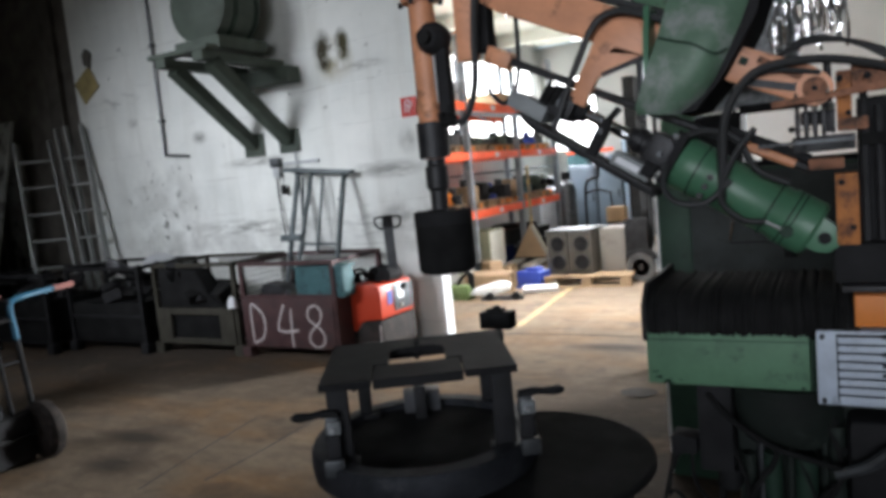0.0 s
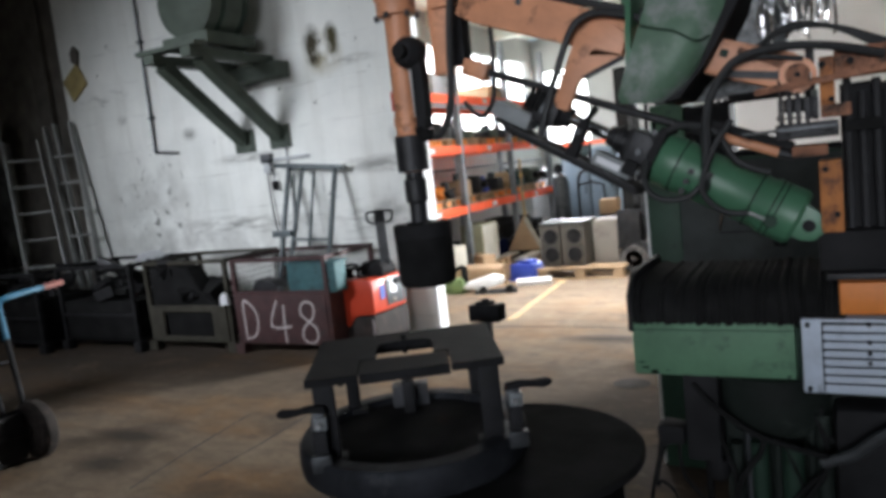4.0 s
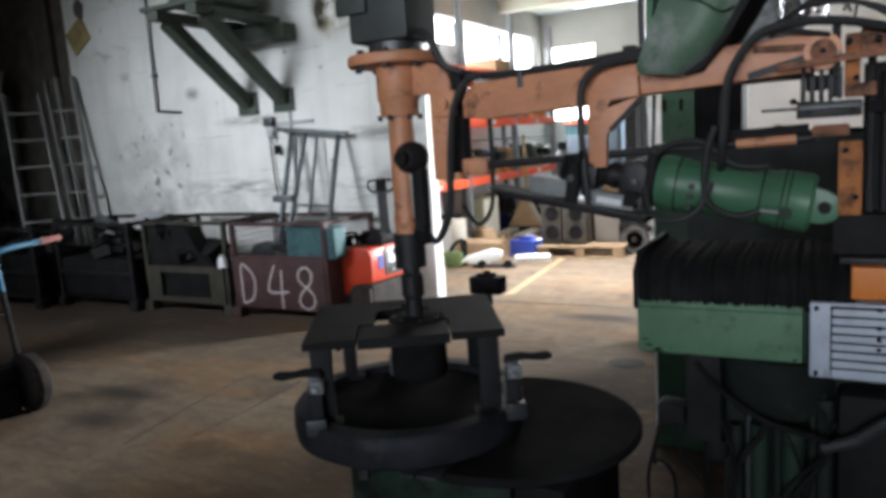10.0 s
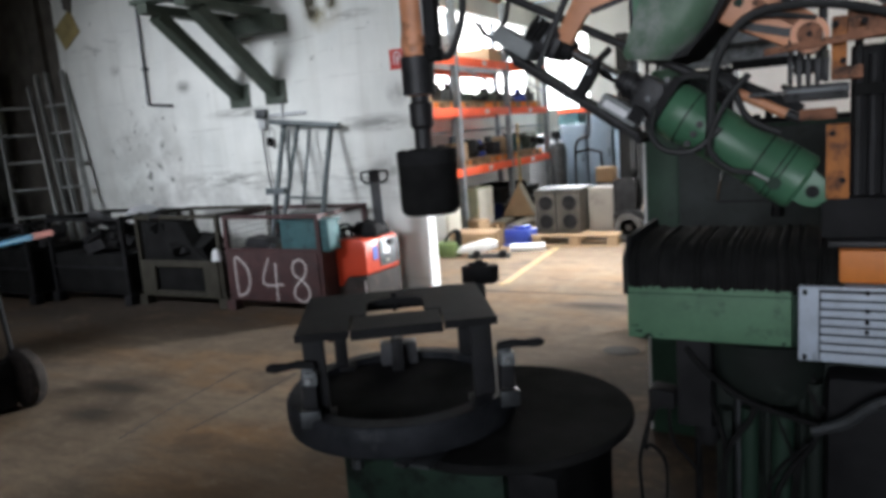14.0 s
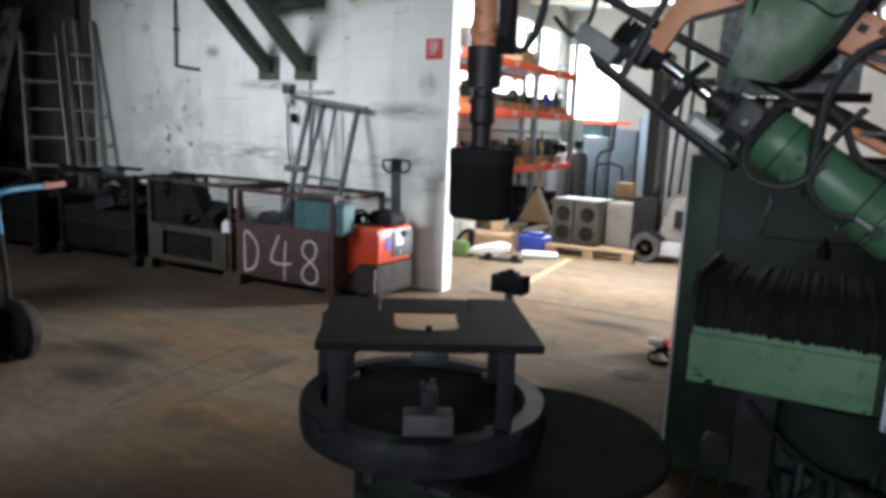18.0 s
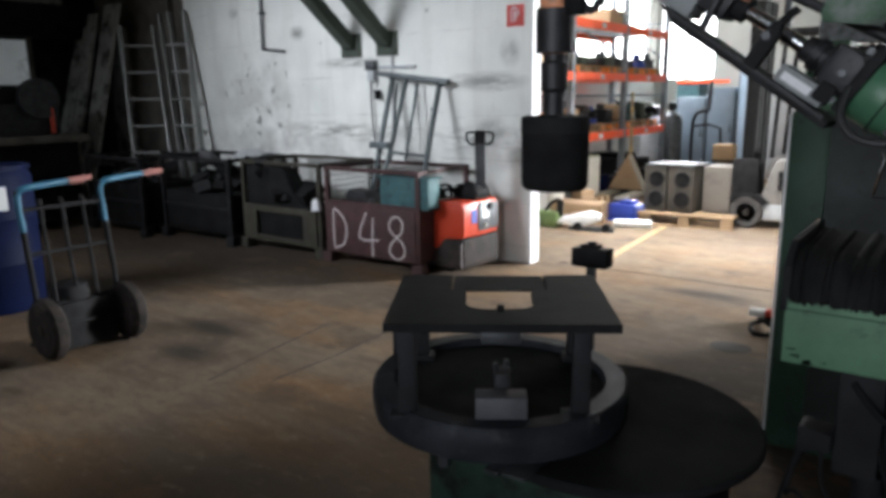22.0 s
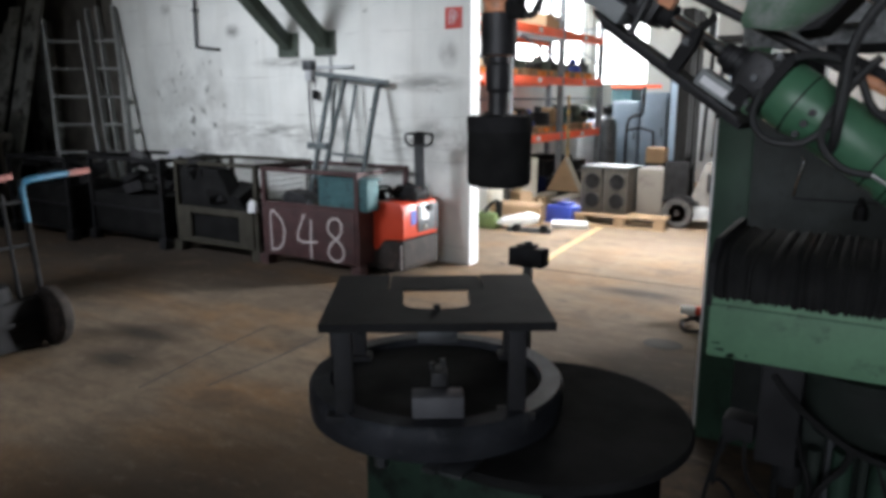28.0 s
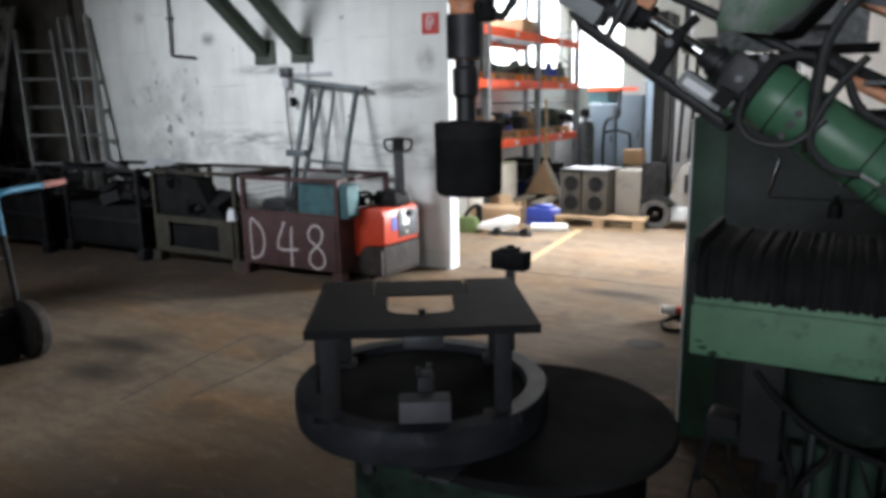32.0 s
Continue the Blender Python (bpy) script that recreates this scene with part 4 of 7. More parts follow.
    rows = [[(2.836, 1.74), (2.98, 1.74)], [(2.816, 1.668), (2.955, 1.672)], [(2.801, 1.627), (2.936, 1.634)], [(2.786, 1.588), (2.914, 1.592)], [(2.771, 1.55), (2.888, 1.558)], [(2.773, 1.538), (2.846, 1.529)]]
    deep = (-4.055, -4.08, -4.088, -4.09, -4.085, -4.075)
    skins = []
    for off in (0.0, 0.012):
        grid = []
        for (p, q), d in zip(rows, deep):
            line = []
            for k in range(7):
                f = k / 6
                line.append(bm.verts.new((p[0] + (q[0] - p[0]) * f, d + off + 0.03 * max(0.0, f - 0.75) * 4 * f, p[1] + (q[1] - p[1]) * f)))
            grid.append(line)
        skins.append(grid)
    for g in skins:
        for a, b in zip(g, g[1:]):
            for k in range(6):
                bm.faces.new((a[k], a[k + 1], b[k + 1], b[k]))
    u, v = skins
    rim = lambda g: g[0] + [r[-1] for r in g[1:]] + g[-1][-2::-1] + [r[0] for r in g[-2:0:-1]]
    u, v = rim(u), rim(v)
    for k in range(len(u)):
        bm.faces.new((u[k], u[(k + 1) % len(u)], v[(k + 1) % len(u)], v[k]))
    hood = part("hood", bm, HOOD, root, "worn green bent sheet-metal hood over the arm")
    part("hood_seam", tube(M(), [(2.82, -4.083, 1.672), (2.85, -4.086, 1.66), (2.88, -4.088, 1.65), (2.915, -4.083, 1.628), (2.934, -4.06, 1.636)], 0.0022, 6), DARK_GREEN, hood)
    part("hood_side", prism(M(), [(-4.078, 1.552), (-4.08, 1.627), (-4.072, 1.668), (-4.045, 1.74), (-3.86, 1.74), (-3.86, 1.56)], 2.79, 2.8, 0.0, "yz"), GREEN, hood)
    part("hood_back", prism(M(), [(2.985, 1.74), (2.956, 1.672), (2.918, 1.62), (2.898, 1.593), (2.874, 1.557), (2.842, 1.53), (2.875, 1.535), (2.92, 1.585), (2.955, 1.64), (2.985, 1.69), (3.0, 1.74)], -4.05, -3.85), BLACK, hood)
    part("hood_top", block(M(), 2.835, 3.4, -4.08, -3.8, 1.741, 1.85, 0.006), GREEN, hood)

    # ---- moving parts ----
    beam = M()
    prism(beam, [(2.372, 1.5), (2.372, 1.535), (2.385, 1.56), (2.41, 1.571), (2.62, 1.576), (2.9, 1.578), (3.045, 1.585), (3.07, 1.58), (3.09, 1.565), (3.095, 1.545),
                 (3.08, 1.525), (3.05, 1.518), (2.9, 1.512), (2.74, 1.508), (2.66, 1.5), (2.42, 1.492)], y - 0.03, y + 0.03, 0.004)
    arm = part("arm_beam", beam, ORANGE, root, "worn orange lifting arm beam", at=(PX, y, PZ))

    def sub(name, bm, mat, parent, org, label=""):
        ob = part(name, bm, mat, parent, label)
        for v in ob.data.vertices:
            v.co -= Vector(org)
        return ob

    org = (PX, y, PZ)
    sub("beam_top_hose", tube(M(), [(2.3, y, 1.63), (2.36, y, 1.6), (2.45, y, 1.583), (2.6, y, 1.586), (2.75, y, 1.592), (2.9, y, 1.6)], 0.009), HOSE, arm, org, "black hose along the beam")
    sub("pivot_disc", rod(M(), (PX, y - 0.045, PZ), (PX, y + 0.03, PZ), 0.03, seg=36), ORANGE, arm, org, "round pivot boss")
    sub("pivot_cap", rod(M(), (PX, y - 0.052, PZ), (PX, y - 0.0455, PZ), 0.02, seg=28), RUSTED, arm, org)
    sub("pivot_bolt", rod(M(), (PX, y - 0.056, PZ), (PX, y - 0.0525, PZ), 0.005, seg=8), BLACK, arm, org)
    sub("tongue", prism(M(), [(2.654, 1.374), (2.658, 1.509), (2.664, 1.53), (2.68, 1.548), (2.7, 1.556), (2.722, 1.558), (2.758, 1.545), (2.76, 1.501), (2.7, 1.447), (2.693, 1.435), (2.69, 1.374)],
                              y - 0.05, y - 0.031, 0.003), ORANGE, arm, org, "angular orange lever under the beam")
    sub("tongue_web", bar(M(), (2.702, y - 0.052, 1.446), (2.764, y - 0.052, 1.502), 0.012, 0.008), GREASE, arm, org)
    sub("tongue_seam", prism(M(), [(2.7, 1.5), (2.758, 1.503), (2.758, 1.507), (2.704, 1.505), (2.7, 1.49), (2.697, 1.49)], y - 0.0515, y - 0.0502), RUSTED, arm, org)
    sub("tongue_hose", tube(M(), [(2.8, y - 0.06, 1.578), (2.73, y - 0.06, 1.576), (2.68, y - 0.06, 1.566), (2.65, y - 0.06, 1.53), (2.646, y - 0.06, 1.45), (2.648, y - 0.06, 1.37), (2.652, y - 0.06, 1.31)], 0.0075), HOSE, arm, org, "black hose")
    sub("beam_clip", block(M(), 2.93, 2.945, y - 0.036, y - 0.0305, 1.548, 1.562, 0.002), DARK_GREEN, arm, org)
    sub("beam_strap", block(M(), 2.505, 2.517, y - 0.035, y + 0.035, 1.55, 1.582, 0.002), IRON, arm, org)
    sub("beam_edge", bar(M(), (2.95, y - 0.033, 1.52), (3.06, y - 0.033, 1.545), 0.004, 0.014), GREASE, arm, org)
    sub("beam_crank", bar(M(), (2.96, y - 0.036, 1.566), (3.06, y - 0.036, 1.558), 0.006, 0.012), RUSTED, arm, org)

    # tool column, carried upright
    org = (FX, y, FZ)
    tx = 2.192
    col = M()
    lathe(col, [(0.0, 1.06), (0.02, 1.06), (0.02, 1.085), (0.026, 1.09), (0.026, 1.135), (0.02, 1.14), (0.02, 1.155), (0.036, 1.158), (0.036, 1.24), (0.031, 1.246), (0.031, 1.262), (0.034, 1.266),
                (0.034, 1.278), (0.03, 1.3), (0.03, 1.515), (0.0, 1.515)], (tx, y, 0), 32)
    tool = part("tool_column", col, ORANGE, root, "orange tool column with dark steel spindle", at=org)
    sub("spindle", lathe(M(), [(0.0, 1.0), (0.0205, 1.0), (0.0205, 1.08), (0.027, 1.088), (0.027, 1.137), (0.021, 1.142), (0.021, 1.156), (0.0375, 1.1575), (0.0375, 1.241), (0.0, 1.241)], (tx, y, 0), 32), GREASE, tool, org, "dark steel spindle")
    sub("bearing_housing", lathe(M(), [(0.0, 1.516), (0.044, 1.516), (0.046, 1.522), (0.046, 1.548), (0.05, 1.556), (0.05, 1.63), (0.0, 1.63)], (tx, y, 0), 36), ORANGE, tool, org, "orange bearing housing")
    fl = sub("flange", lathe(M(), [(0.0, 1.632), (0.105, 1.632), (0.108, 1.636), (0.108, 1.652), (0.105, 1.656), (0.0, 1.656)], (tx - 0.005, y, 0), 56), ORANGE, tool, org, "broad round orange flange")
    for k in range(8):
        a = 2 * math.pi * (k + 0.4) / 8
        x0, y0 = tx - 0.005 + 0.088 * math.cos(a), y + 0.088 * math.sin(a)
        sub("flange_bolt", rod(M(), (x0, y0, 1.622), (x0, y0, 1.666), 0.008, seg=6), GREASE, tool, org)
    for k in range(6):
        a = 2 * math.pi * (k + 0.5) / 6
        x0, y0 = tx + 0.047 * math.cos(a), y + 0.047 * math.sin(a)
        sub("housing_bolt", rod(M(), (x0, y0, 1.508), (x0, y0, 1.52), 0.006, seg=6), GREASE, tool, org)
    sub("motor_neck", lathe(M(), [(0.0, 1.657), (0.062, 1.657), (0.062, 1.682), (0.0, 1.682)], (tx, y, 0), 32), IRON, tool, org)
    sub("motor", block(M(), tx - 0.078, tx + 0.075, y - 0.07, y + 0.07, 1.683, 1.93, 0.01), SHEET, tool, org, "dark grey motor housing")
    sub("motor_box", block(M(), tx - 0.1, tx - 0.02, y - 0.085, y - 0.0705, 1.745, 1.93, 0.006), SHEET, tool, org)
    sub("bracket_plate", prism(M(), [(2.285, 1.365), (2.322, 1.365), (2.335, 1.49), (2.338, 1.585), (2.325, 1.615), (2.285, 1.63)], y - 0.022, y + 0.022, 0.003), ORANGE, tool, org, "orange upright bracket")
    sub("bracket_web", block(M(), 2.235, 2.287, y - 0.012, y + 0.012, 1.56, 1.628, 0.003), ORANGE, tool, org)
    sub("bracket_inner", block(M(), 2.323, 2.36, y - 0.01, y + 0.03, 1.38, 1.6, 0.003), BLACK, tool, org)
    sub("pivot_block", block(M(), FX - 0.03, FX + 0.028, y - 0.04, y - 0.0225, FZ - 0.028, FZ + 0.028, 0.004), ORANGE, tool, org)
    sub("pivot_pin", rod(M(), (FX, y - 0.049, FZ), (FX, y - 0.041, FZ), 0.014, seg=24), ORANGE, tool, org)
    sub("valve_ball", lathe(M(), [(0.0, -0.04), (0.022, -0.036), (0.034, -0.02), (0.037, 0.0), (0.034, 0.02), (0.022, 0.034), (0.0, 0.038)], (2.243, y - 0.045, 1.42), 28, "y"), BLACK, tool, org, "black round valve")
    sub("valve_cap", rod(M(), (2.243, y - 0.1, 1.42), (2.243, y - 0.08, 1.42), 0.016, seg=20), RUBBER, tool, org)
    sub("side_rod", rod(M(), (2.237, y - 0.045, 1.39), (2.24, y - 0.045, 1.28), 0.004, seg=10), ALU, tool, org)
    sub("side_cylinder", block(M(), 2.246, 2.275, y - 0.06, y - 0.03, 1.25, 1.395, 0.004), BLACK, tool, org, "black side cylinder")
    sub("gland", lathe(M(), [(0.0, 1.222), (0.018, 1.222), (0.022, 1.232), (0.018, 1.248), (0.0, 1.25)], (2.262, y - 0.045, 0), 16), RUBBER, tool, org)
    for pts, r in (([(2.27, y - 0.04, 1.24), (2.3, y - 0.05, 1.23), (2.335, y - 0.05, 1.3), (2.345, y - 0.05, 1.42), (2.36, y - 0.05, 1.52), (2.39, y - 0.045, 1.575), (2.42, y - 0.04, 1.585)], 0.008),
                   ([(2.33, y + 0.03, 1.3), (2.38, y, 1.26), (2.42, y - 0.01, 1.3), (2.432, y - 0.02, 1.4), (2.43, y - 0.02, 1.5)], 0.005),
                   ([(2.27, y - 0.02, 1.7), (2.3, y - 0.03, 1.68), (2.33, y - 0.03, 1.62), (2.37, y - 0.02, 1.6)], 0.009)):
        sub("tool_hose", tube(M(), pts, r), HOSE, tool, org, "black hanging hose")
    for x, z in ((0.015, 1.3), (-0.01, 1.285)):
        sub("hose_fitting", rod(M(), (2.262 + x, y - 0.06, z - 0.05), (2.262 + x, y - 0.06, z - 0.03), 0.009, seg=8), RUBBER, tool, org)
    plug = lathe(M(), [(0.0, 0.885), (0.06, 0.885), (0.065, 0.889), (0.0685, 0.897), (0.0685, 1.0), (0.069, 1.003), (0.069, 1.03), (0.068, 1.033), (0.04, 1.034), (0.036, 1.036), (0.0, 1.036)], (tx + 0.005, y, 0), 56)
    pl = sub("plug_body", plug, RUBBER, tool, org, "matt black round plug body")
    sub("plug_rim", lathe(M(), [(0.0, 1.0005), (0.069, 1.0005), (0.0698, 1.004), (0.0698, 1.028), (0.069, 1.031), (0.0, 1.031)], (tx + 0.005, y, 0), 56), BLACK, tool, org, "dull black rim ring")
    for k in range(7):
        a = 2 * math.pi * k / 7
        x0, y0 = tx + 0.005 + 0.055 * math.cos(a), y + 0.055 * math.sin(a)
        sub("rim_bolt", rod(M(), (x0, y0, 1.03), (x0, y0, 1.036), 0.005, seg=6), GREASE, tool, org)

    # parallel rod
    org = (PX - 0.008, y - 0.02, 1.404)
    lower = part("parallel_rod", rod(M(), (2.42, y - 0.02, 1.393), (3.06, y - 0.02, 1.404), 0.0085, seg=14), GREASE, root, "thin dark parallel rod", at=org)
    sub("rod_sleeve", rod(M(), (2.93, y - 0.02, 1.4018), (3.03, y - 0.02, 1.4035), 0.0095, seg=14), ORANGE, lower, org)
    sub("rod_end", block(M(), 2.365, 2.425, y - 0.035, y + 0.0, 1.372, 1.41, 0.005), ORANGE, lower, org, "orange rod end")
    sub("rod_cover", bar(M(), (2.88, y - 0.022, 1.418), (3.05, y - 0.022, 1.421), 0.02, 0.016, 0.002), BLACK, lower, org)

    # lifting cylinder, hinged at its ear
    org = (EX, y - 0.005, EZ)
    body = M()
    ux = Vector((-1, 0, 0))
    lathe(body, [(0.0, -0.295), (0.05, -0.295), (0.053, -0.29), (0.053, -0.245), (0.0505, -0.24), (0.0505, -0.085), (0.054, -0.08), (0.054, -0.025), (0.048, -0.018), (0.0, -0.018)], (EX, y - 0.005, EZ), 44, "x")
    cyl = part("lift_cylinder", body, GREEN, root, "glossy green lifting cylinder", at=org)
    sub("ear", prism(M(), [(EX - 0.035, EZ - 0.03), (EX, EZ - 0.03), (EX + 0.02, EZ - 0.02), (EX + 0.028, EZ), (EX + 0.02, EZ + 0.02), (EX, EZ + 0.03), (EX - 0.035, EZ + 0.034)], y - 0.045, y - 0.025, 0.002), GREEN, cyl, org, "green hinge ear")
    sub("ear_bore", rod(M(), (EX, y - 0.0475, EZ), (EX, y - 0.0455, EZ), 0.011, seg=20), BLACK, cyl, org)
    for x in (-0.255, -0.105, -0.07, -0.06):
        sub("band", lathe(M(), [(0.0, x - 0.0015), (0.0555, x - 0.0015), (0.0555, x + 0.0015), (0.0, x + 0.0015)], (EX, y - 0.005, EZ), 44, "x"), DARK_GREEN, cyl, org)
    sub("port", rod(M(), (EX - 0.06, y - 0.07, EZ - 0.018), (EX - 0.06, y - 0.055, EZ - 0.018), 0.011, seg=12), DARK_GREEN, cyl, org)
    sub("port_pipe", rod(M(), (EX - 0.1, y - 0.066, EZ - 0.02), (EX - 0.06, y - 0.066, EZ - 0.018), 0.0035, seg=8), ALU, cyl, org)
    for i in range(3):
        sub("side_port", rod(M(), (EX - 0.225 + 0.0 * i, y - 0.064, EZ + 0.005 - 0.02 * i), (EX - 0.225, y - 0.055, EZ + 0.005 - 0.02 * i), 0.006, seg=8), GREASE, cyl, org)
    sub("front_plate", block(M(), EX - 0.312, EX - 0.296, y - 0.06, y + 0.05, EZ - 0.05, EZ + 0.058, 0.003), BLACK, cyl, org)
    sub("guide_head", block(M(), EX - 0.36, EX - 0.313, y - 0.05, y + 0.03, EZ - 0.03, EZ + 0.035, 0.006), GREASE, cyl, org)
    sub("guide_collar", lathe(M(), [(0.0, -0.41), (0.019, -0.41), (0.021, -0.405), (0.021, -0.392), (0.027, -0.39), (0.027, -0.378), (0.023, -0.377), (0.023, -0.371), (0.032, -0.369), (0.034, -0.361), (0.034, -0.352),
                                    (0.028, -0.35), (0.028, -0.344), (0.037, -0.342), (0.037, -0.3135), (0.0, -0.3135)], (EX, y - 0.005, EZ), 32, "x"), GREASE, cyl, org, "stepped dark steel gland")
    for a in (0.6, 2.1, 3.7, 5.2):
        sub("gland_bolt", rod(M(), (EX - 0.349, y - 0.005 + 0.032 * math.cos(a), EZ + 0.032 * math.sin(a)), (EX - 0.341, y - 0.005 + 0.032 * math.cos(a), EZ + 0.032 * math.sin(a)), 0.005, seg=6), IRON, cyl, org)
    sub("sensor_clamp", prism(M(), [(EX - 0.46, EZ - 0.062), (EX - 0.436, EZ - 0.062), (EX - 0.436, EZ - 0.01), (EX - 0.442, EZ + 0.016), (EX - 0.456, EZ + 0.016), (EX - 0.462, EZ - 0.01)], y - 0.08, y - 0.06, 0.004), BLACK, cyl, org, "black sensor clamp on the rail")
    sub("sensor_plug", rod(M(), (EX - 0.449, y - 0.07, EZ + 0.014), (EX - 0.44, y - 0.07, EZ + 0.045), 0.007, seg=10), RUBBER, cyl, org)
    sub("sensor_nut", rod(M(), (EX - 0.452, y - 0.088, EZ - 0.01), (EX - 0.452, y - 0.08, EZ - 0.01), 0.007, seg=6), IRON, cyl, org)
    for x, z in ((-0.318, 0.045), (-0.318, -0.038), (-0.33, 0.0)):
        sub("plate_bolt", rod(M(), (EX + x, y - 0.066, EZ + z), (EX + x, y - 0.06, EZ + z), 0.006, seg=6), IRON, cyl, org)
    sub("plug_block", block(M(), EX - 0.345, EX - 0.318, y - 0.075, y - 0.0605, EZ - 0.05, EZ - 0.02, 0.004), BLACK, cyl, org)
    sub("block_label", block(M(), EX - 0.4, EX - 0.35, y - 0.0625, y - 0.062, EZ - 0.053, EZ - 0.04), WHITE, cyl, org)
    sub("rail_lip", bar(M(), (EX - 0.63, y - 0.062, EZ - 0.06), (EX - 0.31, y - 0.062, EZ - 0.067), 0.004, 0.006), GREASE, cyl, org)
    sub("cylinder_hose", tube(M(), [(EX - 0.32, y - 0.05, EZ + 0.03), (EX - 0.28, y - 0.055, EZ + 0.075), (EX - 0.22, y - 0.055, EZ + 0.088), (EX - 0.16, y - 0.06, EZ + 0.055), (EX - 0.1, y - 0.062, EZ + 0.06)], 0.0065), HOSE, cyl, org, "black hose looped on the cylinder")
    sub("valve_block", block(M(), EX - 0.41, EX - 0.325, y - 0.062, y - 0.02, EZ - 0.06, EZ - 0.031, 0.004), VALVE_GREY, cyl, org, "grey valve block")
    sub("rail", prism(M(), [(EX - 0.64, EZ - 0.058), (EX - 0.6, EZ - 0.062), (EX - 0.3, EZ - 0.068), (EX - 0.3, EZ - 0.08), (EX - 0.6, EZ - 0.074)], y - 0.06, y + 0.03), BLACK, cyl, org, "long flat black rail")
    for pts in ([(EX - 0.1, y - 0.07, EZ - 0.02), (EX - 0.14, y - 0.075, EZ - 0.035), (EX - 0.19, y - 0.08, EZ - 0.015), (EX - 0.205, y - 0.08, EZ + 0.06), (EX - 0.2, y - 0.075, EZ + 0.12)],
                [(EX - 0.31, y - 0.06, EZ - 0.01), (EX - 0.29, y - 0.075, EZ - 0.05), (EX - 0.25, y - 0.08, EZ - 0.062), (EX - 0.205, y - 0.08, EZ - 0.035), (EX - 0.19, y - 0.078, EZ + 0.02)]):
        sub("cylinder_hose", tube(M(), pts, 0.006), HOSE, cyl, org, "black hose looped on the cylinder")

    # piston rod and its coupling
    pis = part("piston_rod", rod(M(), (EX - 0.44, y - 0.01, EZ), (EX - 0.2, y - 0.01, EZ), 0.0125, seg=20), CHROME, root, "bright chromed piston rod", at=org)
    sub("rod_eye", block(M(), EX - 0.475, EX - 0.42, y - 0.05, y + 0.03, EZ - 0.032, EZ + 0.03, 0.008), GREASE, pis, org, "greasy rod eye")
    sub("coupling", rod(M(), (EX - 0.425, y - 0.01, EZ), (EX - 0.4, y - 0.01, EZ), 0.022, seg=20), BLACK, pis, org)
    sub("eye_pin", rod(M(), (EX - 0.445, y - 0.058, EZ), (EX - 0.445, y - 0.05, EZ), 0.012, seg=8), IRON, pis, org)
    sub("valve_island", block(M(), EX - 0.56, EX - 0.47, y - 0.05, y + 0.02, EZ - 0.056, EZ - 0.022, 0.004), VALVE_GREY, pis, org, "grey valve island")
    sub("valve_coil", block(M(), EX - 0.5, EX - 0.47, y - 0.045, y + 0.015, EZ - 0.021, EZ + 0.02, 0.006), BLACK, pis, org)
    for i in range(3):
        sub("connector", rod(M(), (EX - 0.49 + 0.012 * i, y - 0.055, EZ - 0.01), (EX - 0.485 + 0.012 * i, y - 0.055, EZ + 0.032), 0.005, seg=8), RUBBER, pis, org)
    # fixed hose loop over the pivot
    for pts, r in (([(2.9, y - 0.02, 1.352), (2.908, y - 0.055, 1.365), (2.912, y - 0.075, 1.4), (2.916, y - 0.075, 1.44), (2.925, y - 0.075, 1.52), (2.97, y - 0.07, 1.585), (3.04, y - 0.06, 1.6), (3.12, y - 0.05, 1.59), (3.2, y - 0.03, 1.565)], 0.0095),
                   ([(2.91, y - 0.01, 1.352), (2.908, y - 0.06, 1.42), (2.915, y - 0.06, 1.5), (2.95, y - 0.055, 1.57), (3.0, y - 0.05, 1.59), (3.08, y - 0.045, 1.575)], 0.006)):
        part("hose", tube(M(), pts, r * 0.8), HOSE, root, "thick black hydraulic hose")
    return arm, tool, lower, cyl, pis


ARM, TOOL, LOWER, CYLINDER, PISTON = manipulator()

# ---- things along the white wall ----


def wall_console():
    t = thing("wall_console", (0, 0, 0), "grey-green steel wall bracket carrying a green fan motor", "wall bracket")
    for x in (-1.985, -1.53):
        part("wall_pad", block(M(), x - 0.125, x + 0.125, -0.025, -0.0005, 1.81, 2.03, 0.004), GREY_GREEN, t)
        bm = M()
        bar(bm, (x, -0.03, 1.93), (x, -0.9, 2.6), 0.12, 0.1, 0.004)
        part("strut", bm, GREY_GREEN, t)
        part("shelf_rail", block(M(), x - 0.06, x + 0.06, -1.05, -0.026, 2.6, 2.68, 0.004), GREY_GREEN, t)
    part("shelf_front", block(M(), -2.12, -1.4, -1.06, -0.93, 2.681, 2.72, 0.004), GREY_GREEN, t)
    part("shelf_rear", block(M(), -2.05, -1.3, -0.2, -0.026, 2.45, 2.598, 0.004), GREY_GREEN, t)
    fan = part("fan_housing", lathe(M(), [(0.0, -0.26), (0.3, -0.26), (0.33, -0.24), (0.33, 0.2), (0.3, 0.23), (0.0, 0.23)], (-1.73, -0.55, 3.13), 40, "y"), GREY_GREEN, t, "dull olive-green fan housing")
    part("fan_foot", block(M(), -2.0, -1.46, -0.85, -0.25, 2.721, 2.83, 0.008), GREY_GREEN, t)
    part("fan_duct", block(M(), -1.95, -1.5, -0.8, -0.3, 3.3, 4.55, 0.01), GREY_GREEN, t, "green duct rising from the fan")
    for z in (3.0, 3.25):
        part("band", lathe(M(), [(0.0, -0.02), (0.337, -0.02), (0.337, 0.02), (0.0, 0.02)], (-1.73, -0.55 + (z - 3.1), 3.13), 40, "y"), DARK_GREEN, fan)


wall_console()


